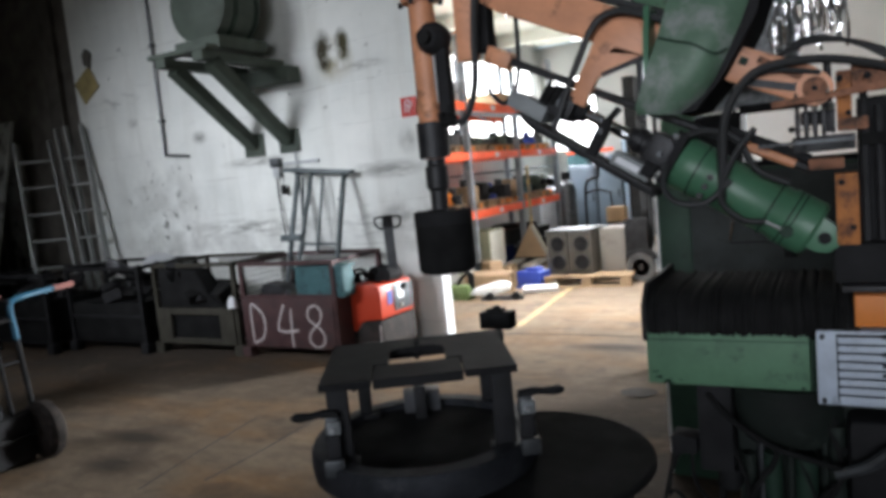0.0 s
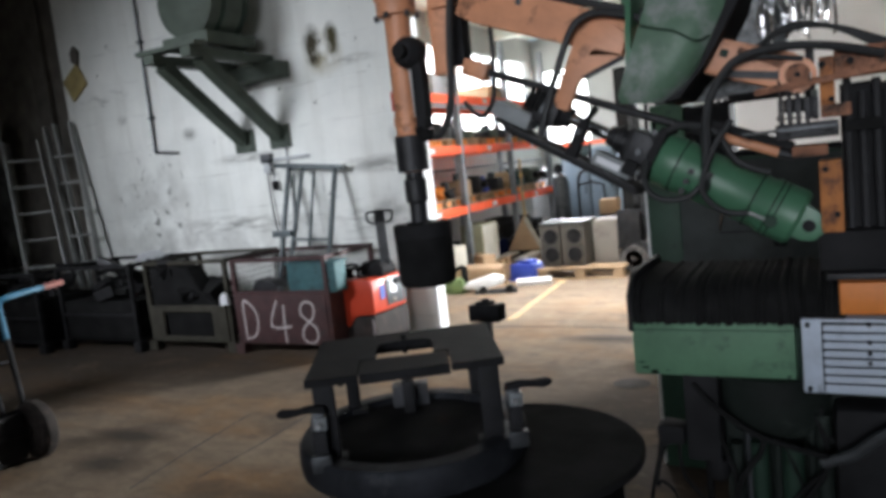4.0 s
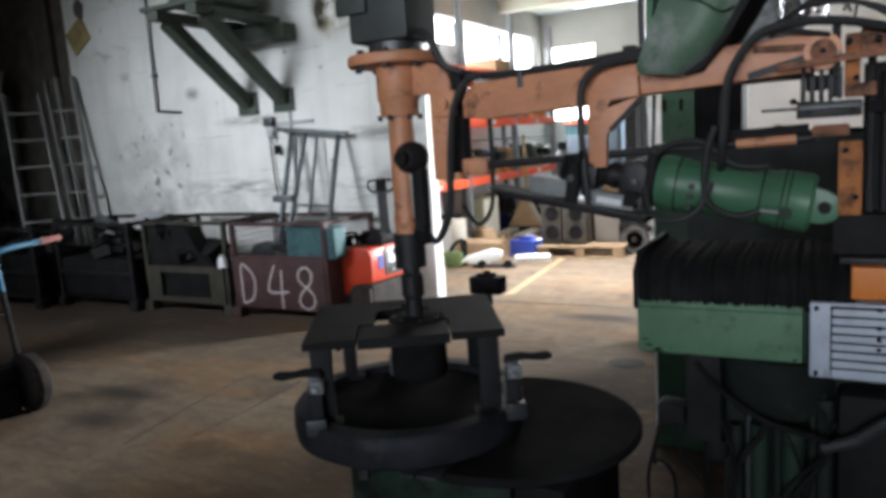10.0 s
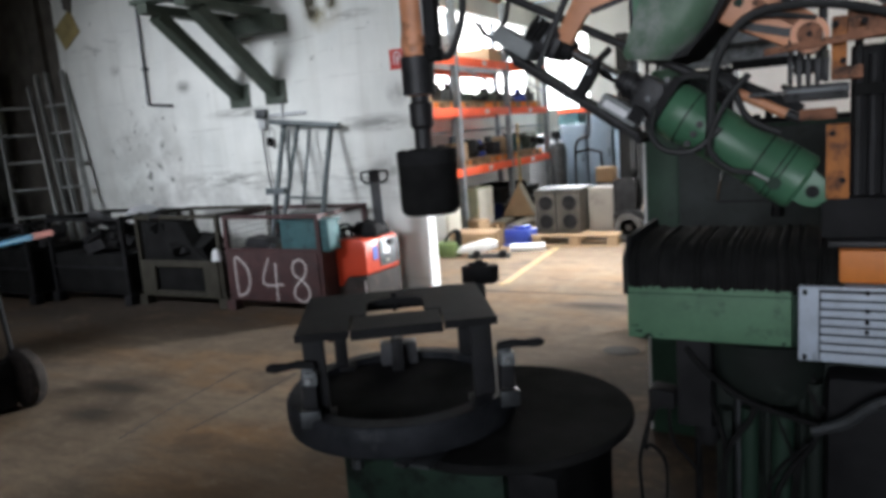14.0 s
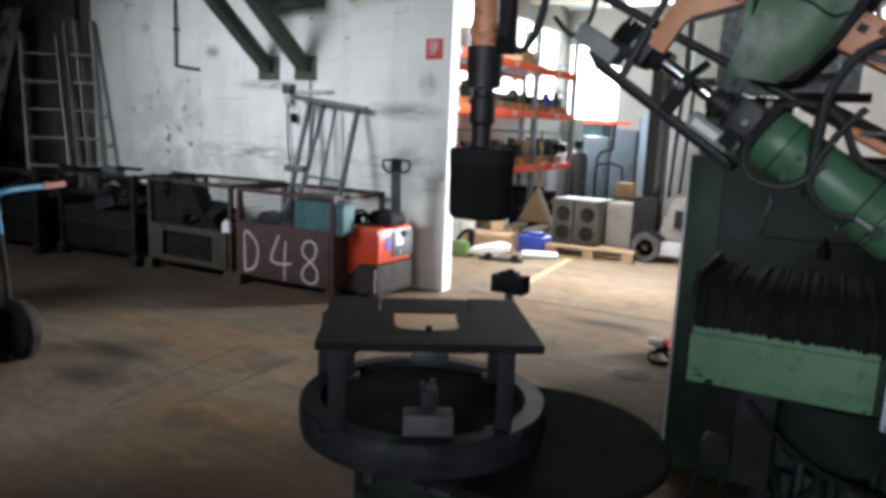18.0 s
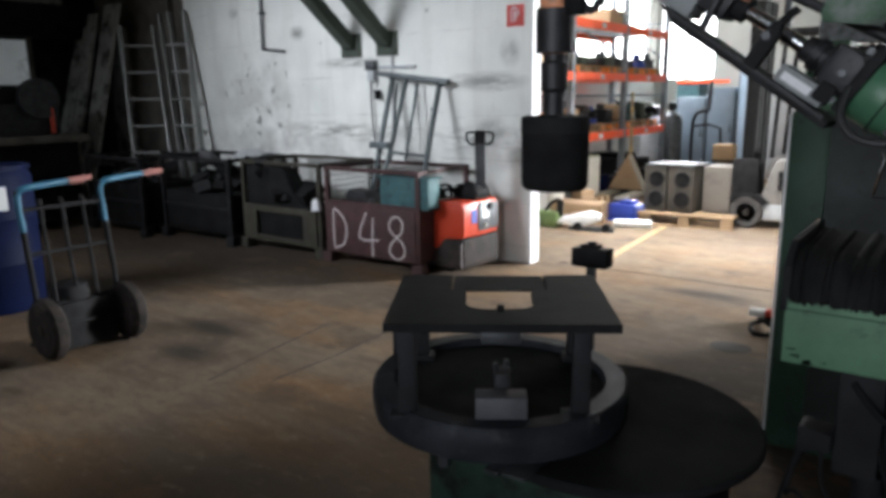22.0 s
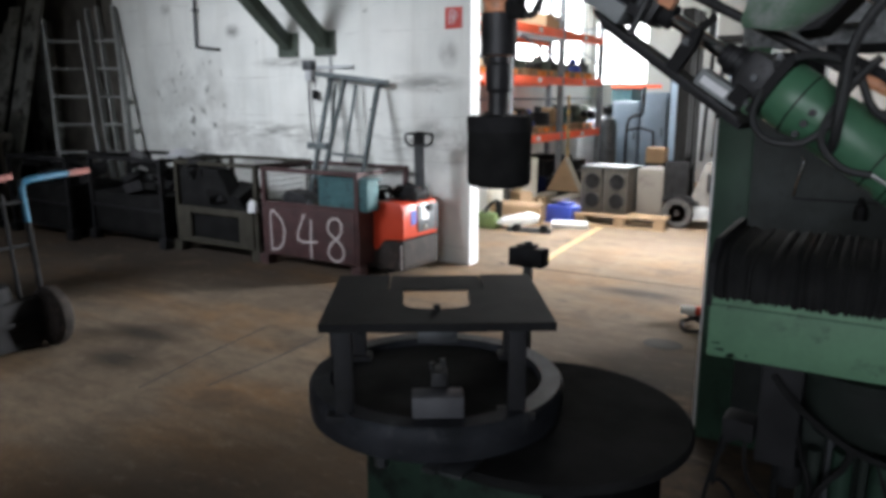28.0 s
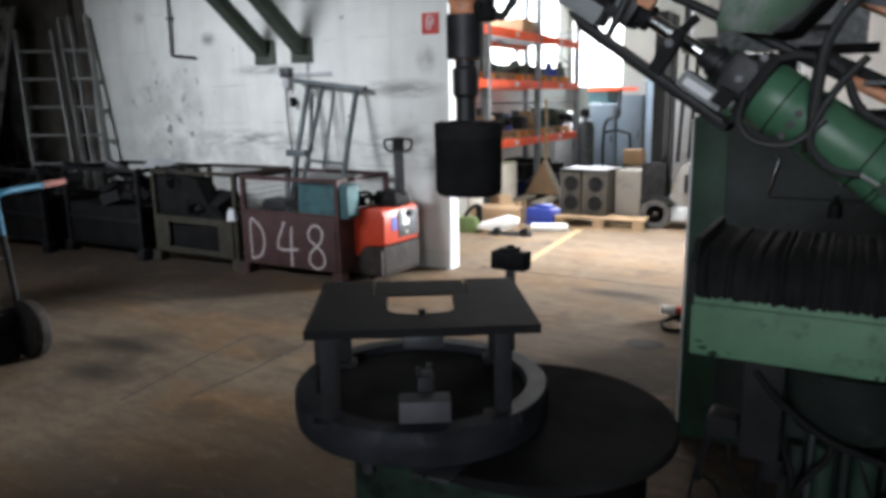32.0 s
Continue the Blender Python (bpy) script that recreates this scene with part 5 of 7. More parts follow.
def wall_fittings():
    t = thing("wall_pipe", (0, 0, 0), "thin dark steel pipe running down the wall", "pipe")
    part("pipe_run", tube(M(), [(-3.245, -0.03, 4.55), (-3.247, -0.03, 3.0), (-3.26, -0.03, 2.1), (-3.262, -0.03, 1.96), (-3.23, -0.03, 1.945), (-2.92, -0.03, 1.91)], 0.014, smooth=2), IRON, t)
    for z in (2.3, 3.1, 3.9):
        part("pipe_clip", block(M(), -3.28, -3.22, -0.05, -0.0005, z, z + 0.03, 0.003), IRON, t)
    t = thing("wall_plate", (0, 0, 0), "yellow-brown tilted square plate hung on the wall", "wall plate")
    part("plate", prism(M(), [(-4.66 + 0.02, 2.9), (-4.35, 3.08), (-4.22, 2.83), (-4.5, 2.66)], -0.02, -0.001, 0.003), material("aged_yellow_card", (0.3, 0.24, 0.1), 0.8, vary=0.25, scale=9), t)
    part("hook", prism(M(), [(-4.42, 3.09), (-4.32, 3.04), (-4.28, 3.2), (-4.36, 3.27), (-4.43, 3.2)], -0.03, -0.001, 0.004), OLD_WOOD, t)
    t = thing("hose_sign", (0, 0, 0), "red square fire-hose sign with a white symbol", "sign")
    part("board", block(M(), -0.232, -0.068, -0.006, -0.0005, 1.985, 2.155, 0.001), SIGN_RED, t)
    bm = M()
    tube(bm, [(-0.185, -0.0075, 2.02), (-0.185, -0.0075, 2.11), (-0.16, -0.0075, 2.13), (-0.13, -0.0075, 2.11), (-0.125, -0.0075, 2.08), (-0.15, -0.0075, 2.05), (-0.155, -0.0075, 2.02)], 0.006, 6)
    part("symbol", bm, WHITE, t, "white hose reel symbol")
    part("symbol_bar", block(M(), -0.165, -0.148, -0.0075, -0.0062, 2.06, 2.1, 0.0), WHITE, t)
    t = thing("wall_switch", (0, 0, 0), "old grey wall switch with a hanging cable and plug", "switch")
    part("switch_body", block(M(), -1.77, -1.66, -0.07, -0.0005, 1.68, 1.77, 0.008), IRON, t)
    part("socket", block(M(), -1.75, -1.67, -0.06, -0.0005, 1.58, 1.675, 0.01), LIGHT_GREY, t)
    part("cable", tube(M(), [(-1.73, -0.03, 1.58), (-1.72, -0.04, 1.3), (-1.68, -0.05, 1.0), (-1.62, -0.06, 0.9)], 0.008), HOSE, t)
    part("loop", tube(M(), [(-1.68, -0.04, 1.62), (-1.63, -0.06, 1.6), (-1.62, -0.06, 1.55), (-1.64, -0.05, 1.52)], 0.006), HOSE, t)
    part("plug", block(M(), -1.66, -1.61, -0.07, -0.03, 1.41, 1.5, 0.012), RUBBER, t)
    part("riser", rod(M(), (-1.47, -0.02, 1.0), (-1.47, -0.02, 1.81), 0.009, seg=8), LIGHT_GREY, t)
    part("conduit", block(M(), -1.64, -1.2, -0.03, -0.0005, 1.69, 1.72, 0.004), LIGHT_GREY, t)


wall_fittings()


def mesh_panel(name, x0, x1, z0, z1, y, parent, axis="x", step=0.05):
    bm = M()
    n = max(2, round((x1 - x0) / step))
    k = max(2, round((z1 - z0) / step))
    for i in range(n + 1):
        u = x0 + (x1 - x0) * i / n
        rod(bm, (u, y, z0) if axis == "x" else (y, u, z0), (u, y, z1) if axis == "x" else (y, u, z1), 0.0045, seg=5)
    for i in range(k + 1):
        v = z0 + (z1 - z0) * i / k
        rod(bm, (x0, y, v) if axis == "x" else (y, x0, v), (x1, y, v) if axis == "x" else (y, x1, v), 0.0045, seg=5)
    part(name, bm, WIRE, parent, "galvanised wire mesh")


def pallet_cage(x0, x1, y0, y1, low, top, mat, label, group, feet=0.1, mesh=True):
    """A steel pallet box: four posts, rails, closed lower sides, wire mesh above."""
    t = thing("pallet_cage", (0, 0, 0), label, "pallet cage", group)
    for x in (x0 + 0.02, x1 - 0.02):
        for y in (y0 + 0.02, y1 - 0.02):
            part("post", block(M(), x - 0.02, x + 0.02, y - 0.02, y + 0.02, 0.0, top, 0.003), mat, t)
            part("foot", block(M(), x - 0.05, x + 0.05, y - 0.045, y + 0.05, 0.0, feet, 0.006), mat, t)
    for y in (y0, y1 - 0.03):
        part("rail", block(M(), x0 + 0.04, x1 - 0.04, y + 0.002, y + 0.028, top - 0.035, top, 0.003), mat, t)
        part("rail", block(M(), x0 + 0.04, x1 - 0.04, y + 0.002, y + 0.028, low, low + 0.03, 0.003), mat, t)
    for x in (x0, x1 - 0.03):
        part("rail", block(M(), x + 0.002, x + 0.028, y0 + 0.04, y1 - 0.04, top - 0.035, top, 0.003), mat, t)
    part("floor_plate", block(M(), x0 + 0.02, x1 - 0.02, y0 + 0.02, y1 - 0.02, feet, feet + 0.02), mat, t)
    if mesh:
        mesh_panel("mesh", x0 + 0.03, x1 - 0.03, low + 0.03, top - 0.04, y1 - 0.015, t)
        mesh_panel("mesh", y0 + 0.03, y1 - 0.03, low + 0.03, top - 0.04, x0 + 0.015, t, "y")
    return t


def scrap(t, x0, x1, y0, y1, z, n, seed, mats, top=0.12):
    """Loose metal scrap heaped in a box, each piece its own part."""
    rng = random.Random(seed)
    for i in range(n):
        x, y = rng.uniform(x0, x1), rng.uniform(y0, y1)
        s = [rng.uniform(0.05, 0.16), rng.uniform(0.04, 0.12), rng.uniform(0.03, 0.1)]
        bm = M()
        m = pose(x, y, z + rng.uniform(0.03, top), rng.uniform(-30, 30), rng.uniform(-30, 30), rng.uniform(0, 180))
        if i % 3 == 2:
            rod(bm, m @ Vector((-s[0], 0, 0)), m @ Vector((s[0], 0, 0)), s[2] * 0.4, seg=10)
        else:
            block(bm, -s[0], s[0], -s[1], s[1], -s[2] / 2, s[2] / 2, 0.006, m)
        part("scrap_piece", bm, rng.choice(mats), t)


def boxes_by_wall():
    g = "pallet cages along the wall"
    c = pallet_cage(-1.58, -0.52, -0.86, -0.14, 0.53, 0.85, OXIDE, "oxide-red steel cage chalked D 48, half full", g, 0.09)
    front = part("front_panel", block(M(), -1.545, -0.555, -0.872, -0.848, 0.1, 0.53, 0.004), OXIDE, c, "rust-red sheet panel")
    for z in (0.18, 0.26, 0.34, 0.42):
        part("panel_bead", block(M(), -1.54, -0.56, -0.8765, -0.8725, z, z + 0.012, 0.002), OXIDE, front)
    part("side_panel", block(M(), -1.578, -1.556, -0.82, -0.18, 0.1, 0.53), OXIDE, c)
    part("side_panel", block(M(), -0.544, -0.522, -0.82, -0.18, 0.1, 0.53), OXIDE, c)
    for ch, x, pts in (("D", -1.46, [[(0, 0), (0, 0.32), (0.07, 0.31), (0.13, 0.24), (0.14, 0.14), (0.1, 0.04), (0.0, 0.0)]]),
                       ("4", -1.16, [[(0.08, 0.34), (0.0, 0.12), (0.21, 0.12)], [(0.15, 0.3), (0.14, 0.15), (0.14, -0.03)]]),
                       ("8", -0.82, [[(0.075, 0.16), (0.0, 0.22), (0.01, 0.3), (0.075, 0.33), (0.13, 0.29), (0.12, 0.21), (0.075, 0.16), (0.01, 0.1), (0.0, 0.02), (0.075, -0.02), (0.14, 0.02), (0.14, 0.1), (0.075, 0.16)]])):
        bm = M()
        for line in pts:
            tube(bm, [(x + u * 1.05, -0.8775, 0.135 + v * 1.02) for u, v in line], 0.009, 6, 5 if ch != "4" else 3)
        for v in bm.verts:
            v.co.y = -0.8785 + (v.co.y + 0.8775) * 0.12
        part("chalk_" + {"D": "letter", "4": "figure", "8": "figure"}[ch], bm, CHALK, front, "hand-painted whitish %s" % ch)
    scrap(c, -1.42, -0.95, -0.72, -0.25, 0.47, 12, 3, (IRON, GREASE, CRATE), 0.07)
    part("angle_piece", prism(M(), [(-1.42, 0.52), (-1.14, 0.52), (-1.12, 0.57), (-1.2, 0.63), (-1.37, 0.645), (-1.41, 0.6)], -0.78, -0.6, 0.006), GREASE, c)
    part("scrap_bed", block(M(), -1.53, -0.57, -0.8, -0.2, 0.12, 0.5, 0.03), GREASE, c)

    c = pallet_cage(-2.72, -1.64, -0.86, -0.14, 0.4, 0.86, CRATE, "grey-green steel cage with an open lower front, full of scrap", g, 0.1)
    for x0, x1, z0, z1 in ((-2.68, -2.5, 0.1, 0.44), (-1.86, -1.68, 0.1, 0.44), (-2.5, -1.86, 0.38, 0.44), (-2.5, -1.86, 0.1, 0.15)):
        part("front_frame", block(M(), x0, x1, -0.88, -0.85, z0, z1, 0.004), CRATE, c)
    # near-black block fills the open lower front
    part("dark_filling", block(M(), -2.6, -1.76, -0.835, -0.2, 0.13, 0.39, 0.01), DARK, c)
    part("scrap_bed", prism(M(), [(-2.68, 0.4), (-1.74, 0.4), (-1.78, 0.43), (-1.9, 0.47), (-2.02, 0.56), (-2.1, 0.7), (-2.16, 0.79), (-2.4, 0.815), (-2.67, 0.8)], -0.83, -0.64, 0.02), DARK, c, "dark scrap packed against the cage front")
    scrap(c, -2.6, -2.25, -0.8, -0.68, 0.7, 12, 4, (BLACK, GREASE, DARK), 0.1)
    scrap(c, -2.15, -1.9, -0.8, -0.66, 0.46, 9, 5, (BLACK, GREASE, DARK), 0.12)
    part("white_rag", prism(M(), [(-1.72, 0.44), (-1.62, 0.45), (-1.63, 0.53), (-1.68, 0.56), (-1.71, 0.52)], -0.9, -0.86, 0.008), WHITE, c)
    c = pallet_cage(-3.95, -2.8, -0.95, -0.2, 0.35, 0.86, BLACK, "black steel cage heaped with dark scrap", g, 0.1, False)
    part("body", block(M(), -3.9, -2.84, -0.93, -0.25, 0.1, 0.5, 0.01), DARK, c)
    scrap(c, -3.8, -2.9, -0.85, -0.3, 0.5, 30, 6, (BLACK, GREASE, DARK), 0.34)
    part("white_bag", lathe(M(), [(0.0, 0.78), (0.16, 0.8), (0.18, 0.84), (0.1, 0.9), (0.0, 0.92)], (-3.25, -0.3, 0), 18), LIGHT_GREY, c, "pale plastic bag")
    c = pallet_cage(-5.1, -4.0, -1.15, -0.4, 0.35, 0.84, BLACK, "black steel cage in the dark corner", g, 0.1, False)
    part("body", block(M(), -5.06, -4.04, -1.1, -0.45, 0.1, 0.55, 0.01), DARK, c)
    scrap(c, -4.95, -4.1, -1.05, -0.5, 0.55, 18, 8, (BLACK, GREASE, DARK), 0.25)

    t = thing("tool_bin", (0, 0, 0), "teal sheet-metal bin with ribbed sides lying on the cage", "bin")
    b = part("bin_body", block(M(), -0.95, -0.44, -0.84, -0.68, 0.535, 0.78, 0.02), TEAL, t)
    for z in (0.6, 0.66, 0.72):
        part("rib", block(M(), -0.92, -0.47, -0.8455, -0.8395, z, z + 0.018, 0.003), TEAL, b)
    part("rim", block(M(), -0.965, -0.425, -0.855, -0.665, 0.7805, 0.8, 0.006), TEAL, t)
    part("top_tray", block(M(), -0.93, -0.6, -0.8, -0.69, 0.8005, 0.84, 0.006), IRON, t)

    t = thing("trolley_frame", (0, 0, 0), "tall grey tubular trolley handle frame leaning on the wall", "trolley")
    for a, b, r in (((-1.4, -0.1, 1.6), (-1.33, -0.55, 0.48), 0.024), ((-0.86, -0.1, 1.545), (-0.76, -0.5, 0.72), 0.024), ((-1.235, -0.1, 1.58), (-1.19, -0.5, 0.74), 0.02), ((-1.13, -0.07, 1.545), (-1.11, -0.3, 0.86), 0.014),
                    ((-1.37, -0.07, 1.56), (-1.36, -0.2, 0.86), 0.012)):
        part("upright", rod(M(), a, b, r, seg=12), STEEL_BLUE, t)
    part("top_bar", bar(M(), (-1.56, -0.1, 1.645), (-0.76, -0.1, 1.555), 0.06, 0.045, 0.01), STEEL_BLUE, t)
    part("joint_plate", block(M(), -1.42, -1.2, -0.43, -0.4, 0.98, 1.04, 0.004), STEEL_BLUE, t)
    part("cross_bar", rod(M(), (-1.2, -0.4, 0.95), (-0.79, -0.4, 0.93), 0.012, seg=10), STEEL_BLUE, t)


boxes_by_wall()


def pallet_truck():
    t = thing("pallet_truck", (-0.41, -0.425, 0), "red electric pallet truck with a black tiller parked by the wall", "pallet truck", rz=-4)
    hood = part("hood", prism(M(), [(-0.21, 0.2), (-0.06, 0.2), (0.0, 0.29), (0.205, 0.31), (0.212, 0.5), (0.2, 0.585), (0.17, 0.605), (-0.05, 0.6), (-0.21, 0.57)], -0.24, 0.24, 0.022), RED, t, "glossy orange-red motor hood")
    part("hood_edge", block(M(), 0.2, 0.2165, -0.235, -0.215, 0.32, 0.56, 0.006), RED, hood)
    part("skirt", prism(M(), [(-0.2, 0.05), (0.2, 0.05), (0.215, 0.09), (0.212, 0.305), (0.0, 0.285), (-0.07, 0.195), (-0.2, 0.195)], -0.242, 0.245, 0.018), SKIRT, t, "scuffed dark grey lower skirt")
    part("skirt_scratch", block(M(), 0.19, 0.202, -0.2475, -0.2452, 0.07, 0.27), CHALK, t)
    panel = part("instrument_panel", prism(M(), [(-0.045, 0.35), (0.19, 0.345), (0.195, 0.565), (0.0, 0.585), (-0.05, 0.56)], 0.2135, 0.2185, 0.002, "yz"), IRON, hood, "scratched instrument panel")
    part("paper_label", prism(M(), [(0.0, 0.45), (0.09, 0.445), (0.09, 0.5), (0.05, 0.515), (0.045, 0.545), (0.0, 0.54)], 0.219, 0.2215, 0.0, "yz"), WHITE, panel)
    part("charge_plug", rod(M(), (0.2185, 0.1, 0.54), (0.235, 0.1, 0.54), 0.03, seg=14), BLACK, panel)
    part("key_knob", rod(M(), (0.2185, 0.04, 0.39), (0.232, 0.04, 0.39), 0.014, seg=12), BEIGE, panel)
    part("sticker", block(M(), 0.2125, 0.2165, -0.135, -0.07, 0.42, 0.53), BLUE, hood, "blue sticker")
    part("arrow", block(M(), 0.2125, 0.216, 0.205, 0.225, 0.35, 0.57), IRON, hood)
    rng = random.Random(33)
    for k in range(9):
        x, y = rng.uniform(-0.17, 0.12), rng.uniform(-0.17, 0.16)
        part("cable_loop", tube(M(), [(x - 0.06, y, 0.6), (x - 0.02, y - 0.05, 0.66 + rng.uniform(0, 0.05)), (x + 0.05, y, 0.67 + rng.uniform(0, 0.05)), (x + 0.07, y + 0.05, 0.61)], rng.uniform(0.012, 0.022)), RUBBER, t)
    part("drive_cover", prism(M(), [(0.02, 0.6), (0.2, 0.6), (0.22, 0.66), (0.19, 0.72), (0.1, 0.73), (0.04, 0.68)], -0.07, 0.13, 0.025), BLACK, t, "dark drive cover")
    tl = part("tiller", bar(M(), (0.175, 0.04, 0.68), (0.165, 0.04, 1.06), 0.085, 0.05, 0.012, (0.55, -0.83, 0)), TILLER, t, "dark grey tiller arm")
    part("tiller_head", block(M(), -0.045, 0.045, -0.03, 0.03, 1.05, 1.16, 0.012, pose(0.165, 0.04, 0, 0, 0, 33)), BLACK, tl)
    for d in (-1, 1):
        pts = [(d * 0.03, 1.06), (d * 0.06, 1.045), (d * 0.105, 1.075), (d * 0.108, 1.135), (d * 0.085, 1.142), (d * 0.045, 1.145)]
        part("tiller_grip", tube(M(), [(0.165 + u * 0.84, 0.04 + u * 0.54, v) for u, v in pts], 0.011, 8, 2), BLACK, tl)
    for y in (-0.12, 0.12):
        part("wheel", rod(M(), (0.0, y - 0.03, 0.06), (0.0, y + 0.03, 0.06), 0.06, seg=24), RUBBER, t)
        part("fork", block(M(), -1.2, -0.205, y - 0.07, y + 0.07, 0.05, 0.1, 0.01), RED, t)


pallet_truck()


def ladder(low_left, top_left, low_right, top_right, step, label, shade):
    """Two rails between floor and wall, with rungs step metres apart."""
    t = thing("ladder", (0, 0, 0), label, "ladder", "ladders leaning in the corner")
    rails = [(Vector(low_left), Vector(top_left)), (Vector(low_right), Vector(top_right))]
    across = (rails[1][0] - rails[0][0]).normalized()
    for a, b in rails:
        part("rail", bar(M(), a, b, 0.026, 0.065, 0.004, across.cross((b - a).normalized())), shade, t)
    top = min(b.z for a, b in rails)
    z = 0.2
    while z < top - 0.08:
        ends = [a + (b - a) * (z - a.z) / (b.z - a.z) for a, b in rails]
        part("rung", rod(M(), ends[0], ends[1], 0.016, seg=10), shade, t)
        z += step
    return t


ladder((-4.81, -0.7, 0.0), (-5.32, -0.43, 2.3), (-4.4, -0.46, 0.0), (-5.1, -0.14, 2.3), 0.31, "aluminium ladder leaning against the dark timber wall", LADDER)
ladder((-4.4, -0.33, 0.0), (-4.9, -0.16, 2.42), (-4.08, -0.275, 0.0), (-4.57, -0.06, 2.44), 0.31, "long aluminium ladder leaning beside the white wall", LADDER)
ladder((-4.3, -0.29, 0.0), (-4.8, -0.1, 2.44), (-4.11, -0.24, 0.0), (-4.6, -0.03, 2.42), 0.31, "second aluminium ladder section behind the first", LADDER)


# ---- dark corner and workbench ----
def corner():
    for x, w, h in ((-6.45, 0.22, 3.0), (-6.15, 0.42, 2.35), (-5.05, 0.26, 4.5)):
        structure("timber_post", block(M(), x - w / 2, x + w / 2, -0.03, 0.039, 0.0, h, 0.008), WEATHERED if h < 2.5 else OLD_WOOD, "old dark timber post in the corner", "post")
    # loose boards leaning in the corner
    for x0, x1, low, top, h in ((-6.56, -6.3, -0.95, -0.3, 2.35), (-6.28, -6.06, -0.9, -0.28, 2.5), (-6.02, -5.68, -0.85, -0.2, 2.6)):
        t = thing("leaning_board", (0, 0, 0), "tall weathered grey board leaning in the dark corner", "board", "boards leaning in the corner")
        part("plank", bar(M(), ((x0 + x1) / 2 - 0.03, low, 0.0), ((x0 + x1) / 2 + 0.03, top, h), x1 - x0, 0.035, 0.005, (0, -1, 0.3)), WEATHERED, t)
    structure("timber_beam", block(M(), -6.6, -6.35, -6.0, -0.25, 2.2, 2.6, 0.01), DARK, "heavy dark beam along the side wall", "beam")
    for k in range(7):
        structure("timber_board", block(M(), -6.598, -6.57, -6.0 + 0.8 * k, -5.23 + 0.8 * k, 2.62, 4.55, 0.004), WEATHERED, "dark weathered wall board", "board")
    w = tagged(thing("window_3", (0, 0, 0), "grimy grey window panes in a dark frame", "window"), kind="structure")
    for y0, y1 in ((-2.75, -1.72), (-1.66, -0.95)):
        part("pane", block(M(), -6.598, -6.585, y0, y1, 1.3, 2.17), GRIMY, w, "grimy pane with a faint added glow", smooth=False)
    for y in (-2.78, -1.69, -0.92):
        part("window_frame", block(M(), -6.595, -6.56, y - 0.03, y + 0.03, 1.27, 2.2), OLD_WOOD, w, smooth=False)
    t = thing("workbench", (0, 0, 0), "dark cluttered workbench along the side wall", "workbench")
    part("bench_top", block(M(), -6.5, -5.2, -4.6, -1.0, 0.98, 1.06, 0.008), OLD_WOOD, t)
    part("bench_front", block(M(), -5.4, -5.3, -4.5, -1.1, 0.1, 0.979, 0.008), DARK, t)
    for y in (-4.5, -2.8, -1.1):
        part("bench_leg", block(M(), -5.5, -5.405, y, y + 0.1, 0.0, 0.979, 0.006), OLD_WOOD, t)
    t = thing("old_engine", (-5.7, -1.55, 1.061), "greasy dark engine block with pipes on the bench", "engine")
    part("crankcase", block(M(), -0.3, 0.3, -0.35, 0.35, 0.0, 0.35, 0.05), GREASE, t)
    part("head", block(M(), -0.2, 0.2, -0.3, 0.3, 0.351, 0.55, 0.03), BLACK, t)
    part("flywheel", rod(M(), (0.31, 0.1, 0.4), (0.38, 0.1, 0.4), 0.22, seg=28), GREASE, t)
    part("manifold", tube(M(), [(-0.2, -0.4, 0.5), (0.0, -0.6, 0.56), (0.2, -1.2, 0.42), (0.3, -1.6, 0.3)], 0.06), GREASE, t)
    part("valve", block(M(), 0.2, 0.35, -0.5, -0.38, 0.3, 0.42, 0.01), GREY_GREEN, t)
    part("red_lever", rod(M(), (0.36, 0.22, 0.02), (0.36, 0.22, 0.3), 0.025, seg=10), RED, t)
    t = thing("machine_vice", (-5.75, -2.9, 1.061), "dark steel bench vice and loose parts", "vice")
    part("vice_body", block(M(), -0.2, 0.25, -0.4, 0.2, 0.0, 0.22, 0.03), GREASE, t)
    part("vice_jaw", block(M(), 0.0, 0.2, -0.2, 0.1, 0.221, 0.36, 0.02), BLACK, t)
    for x, y, lab in ((-2.52, -3.2, "blue plastic drum with a pale label"), (-2.95, -3.9, "dark blue plastic drum"), (-2.9, -4.55, "dark blue plastic drum")):
        t = thing("drum", (x, y, 0), lab, "drum", "drums by the side wall")
        part("body", lathe(M(), [(0.0, 0.0), (0.28, 0.0), (0.3, 0.03), (0.305, 0.33), (0.31, 0.34), (0.305, 0.35), (0.305, 0.64), (0.31, 0.65), (0.305, 0.66), (0.3, 0.93), (0.27, 0.98), (0.0, 0.975)], (0, 0, 0), 40), NAVY, t)
        part("rim", lathe(M(), [(0.27, 0.98), (0.3, 0.98), (0.3, 1.01), (0.27, 1.01), (0.27, 0.98)], (0, 0, 0), 40), NAVY, t)
        part("bung", rod(M(), (0.15, 0.05, 0.976), (0.15, 0.05, 1.0), 0.035, seg=14), BLACK, t)
        if x == -2.52:
            bm = M()
            a0 = radians(-40)
            for k in range(8):
                a, b = a0 + radians(5.5) * k, a0 + radians(5.5) * (k + 1)
                q = [Vector((0.308 * math.cos(c), 0.308 * math.sin(c), z)) for c, z in ((a, 0.72), (b, 0.72), (b, 0.88), (a, 0.88))]
                bm.faces.new([bm.verts.new(v) for v in q])
            part("label_sheet", bm, LIGHT_GREY, t, "pale paper label")
    t = thing("sack_truck", (0, 0, 0), "old sack truck with blue tubes, red grips and large wheels", "sack truck")
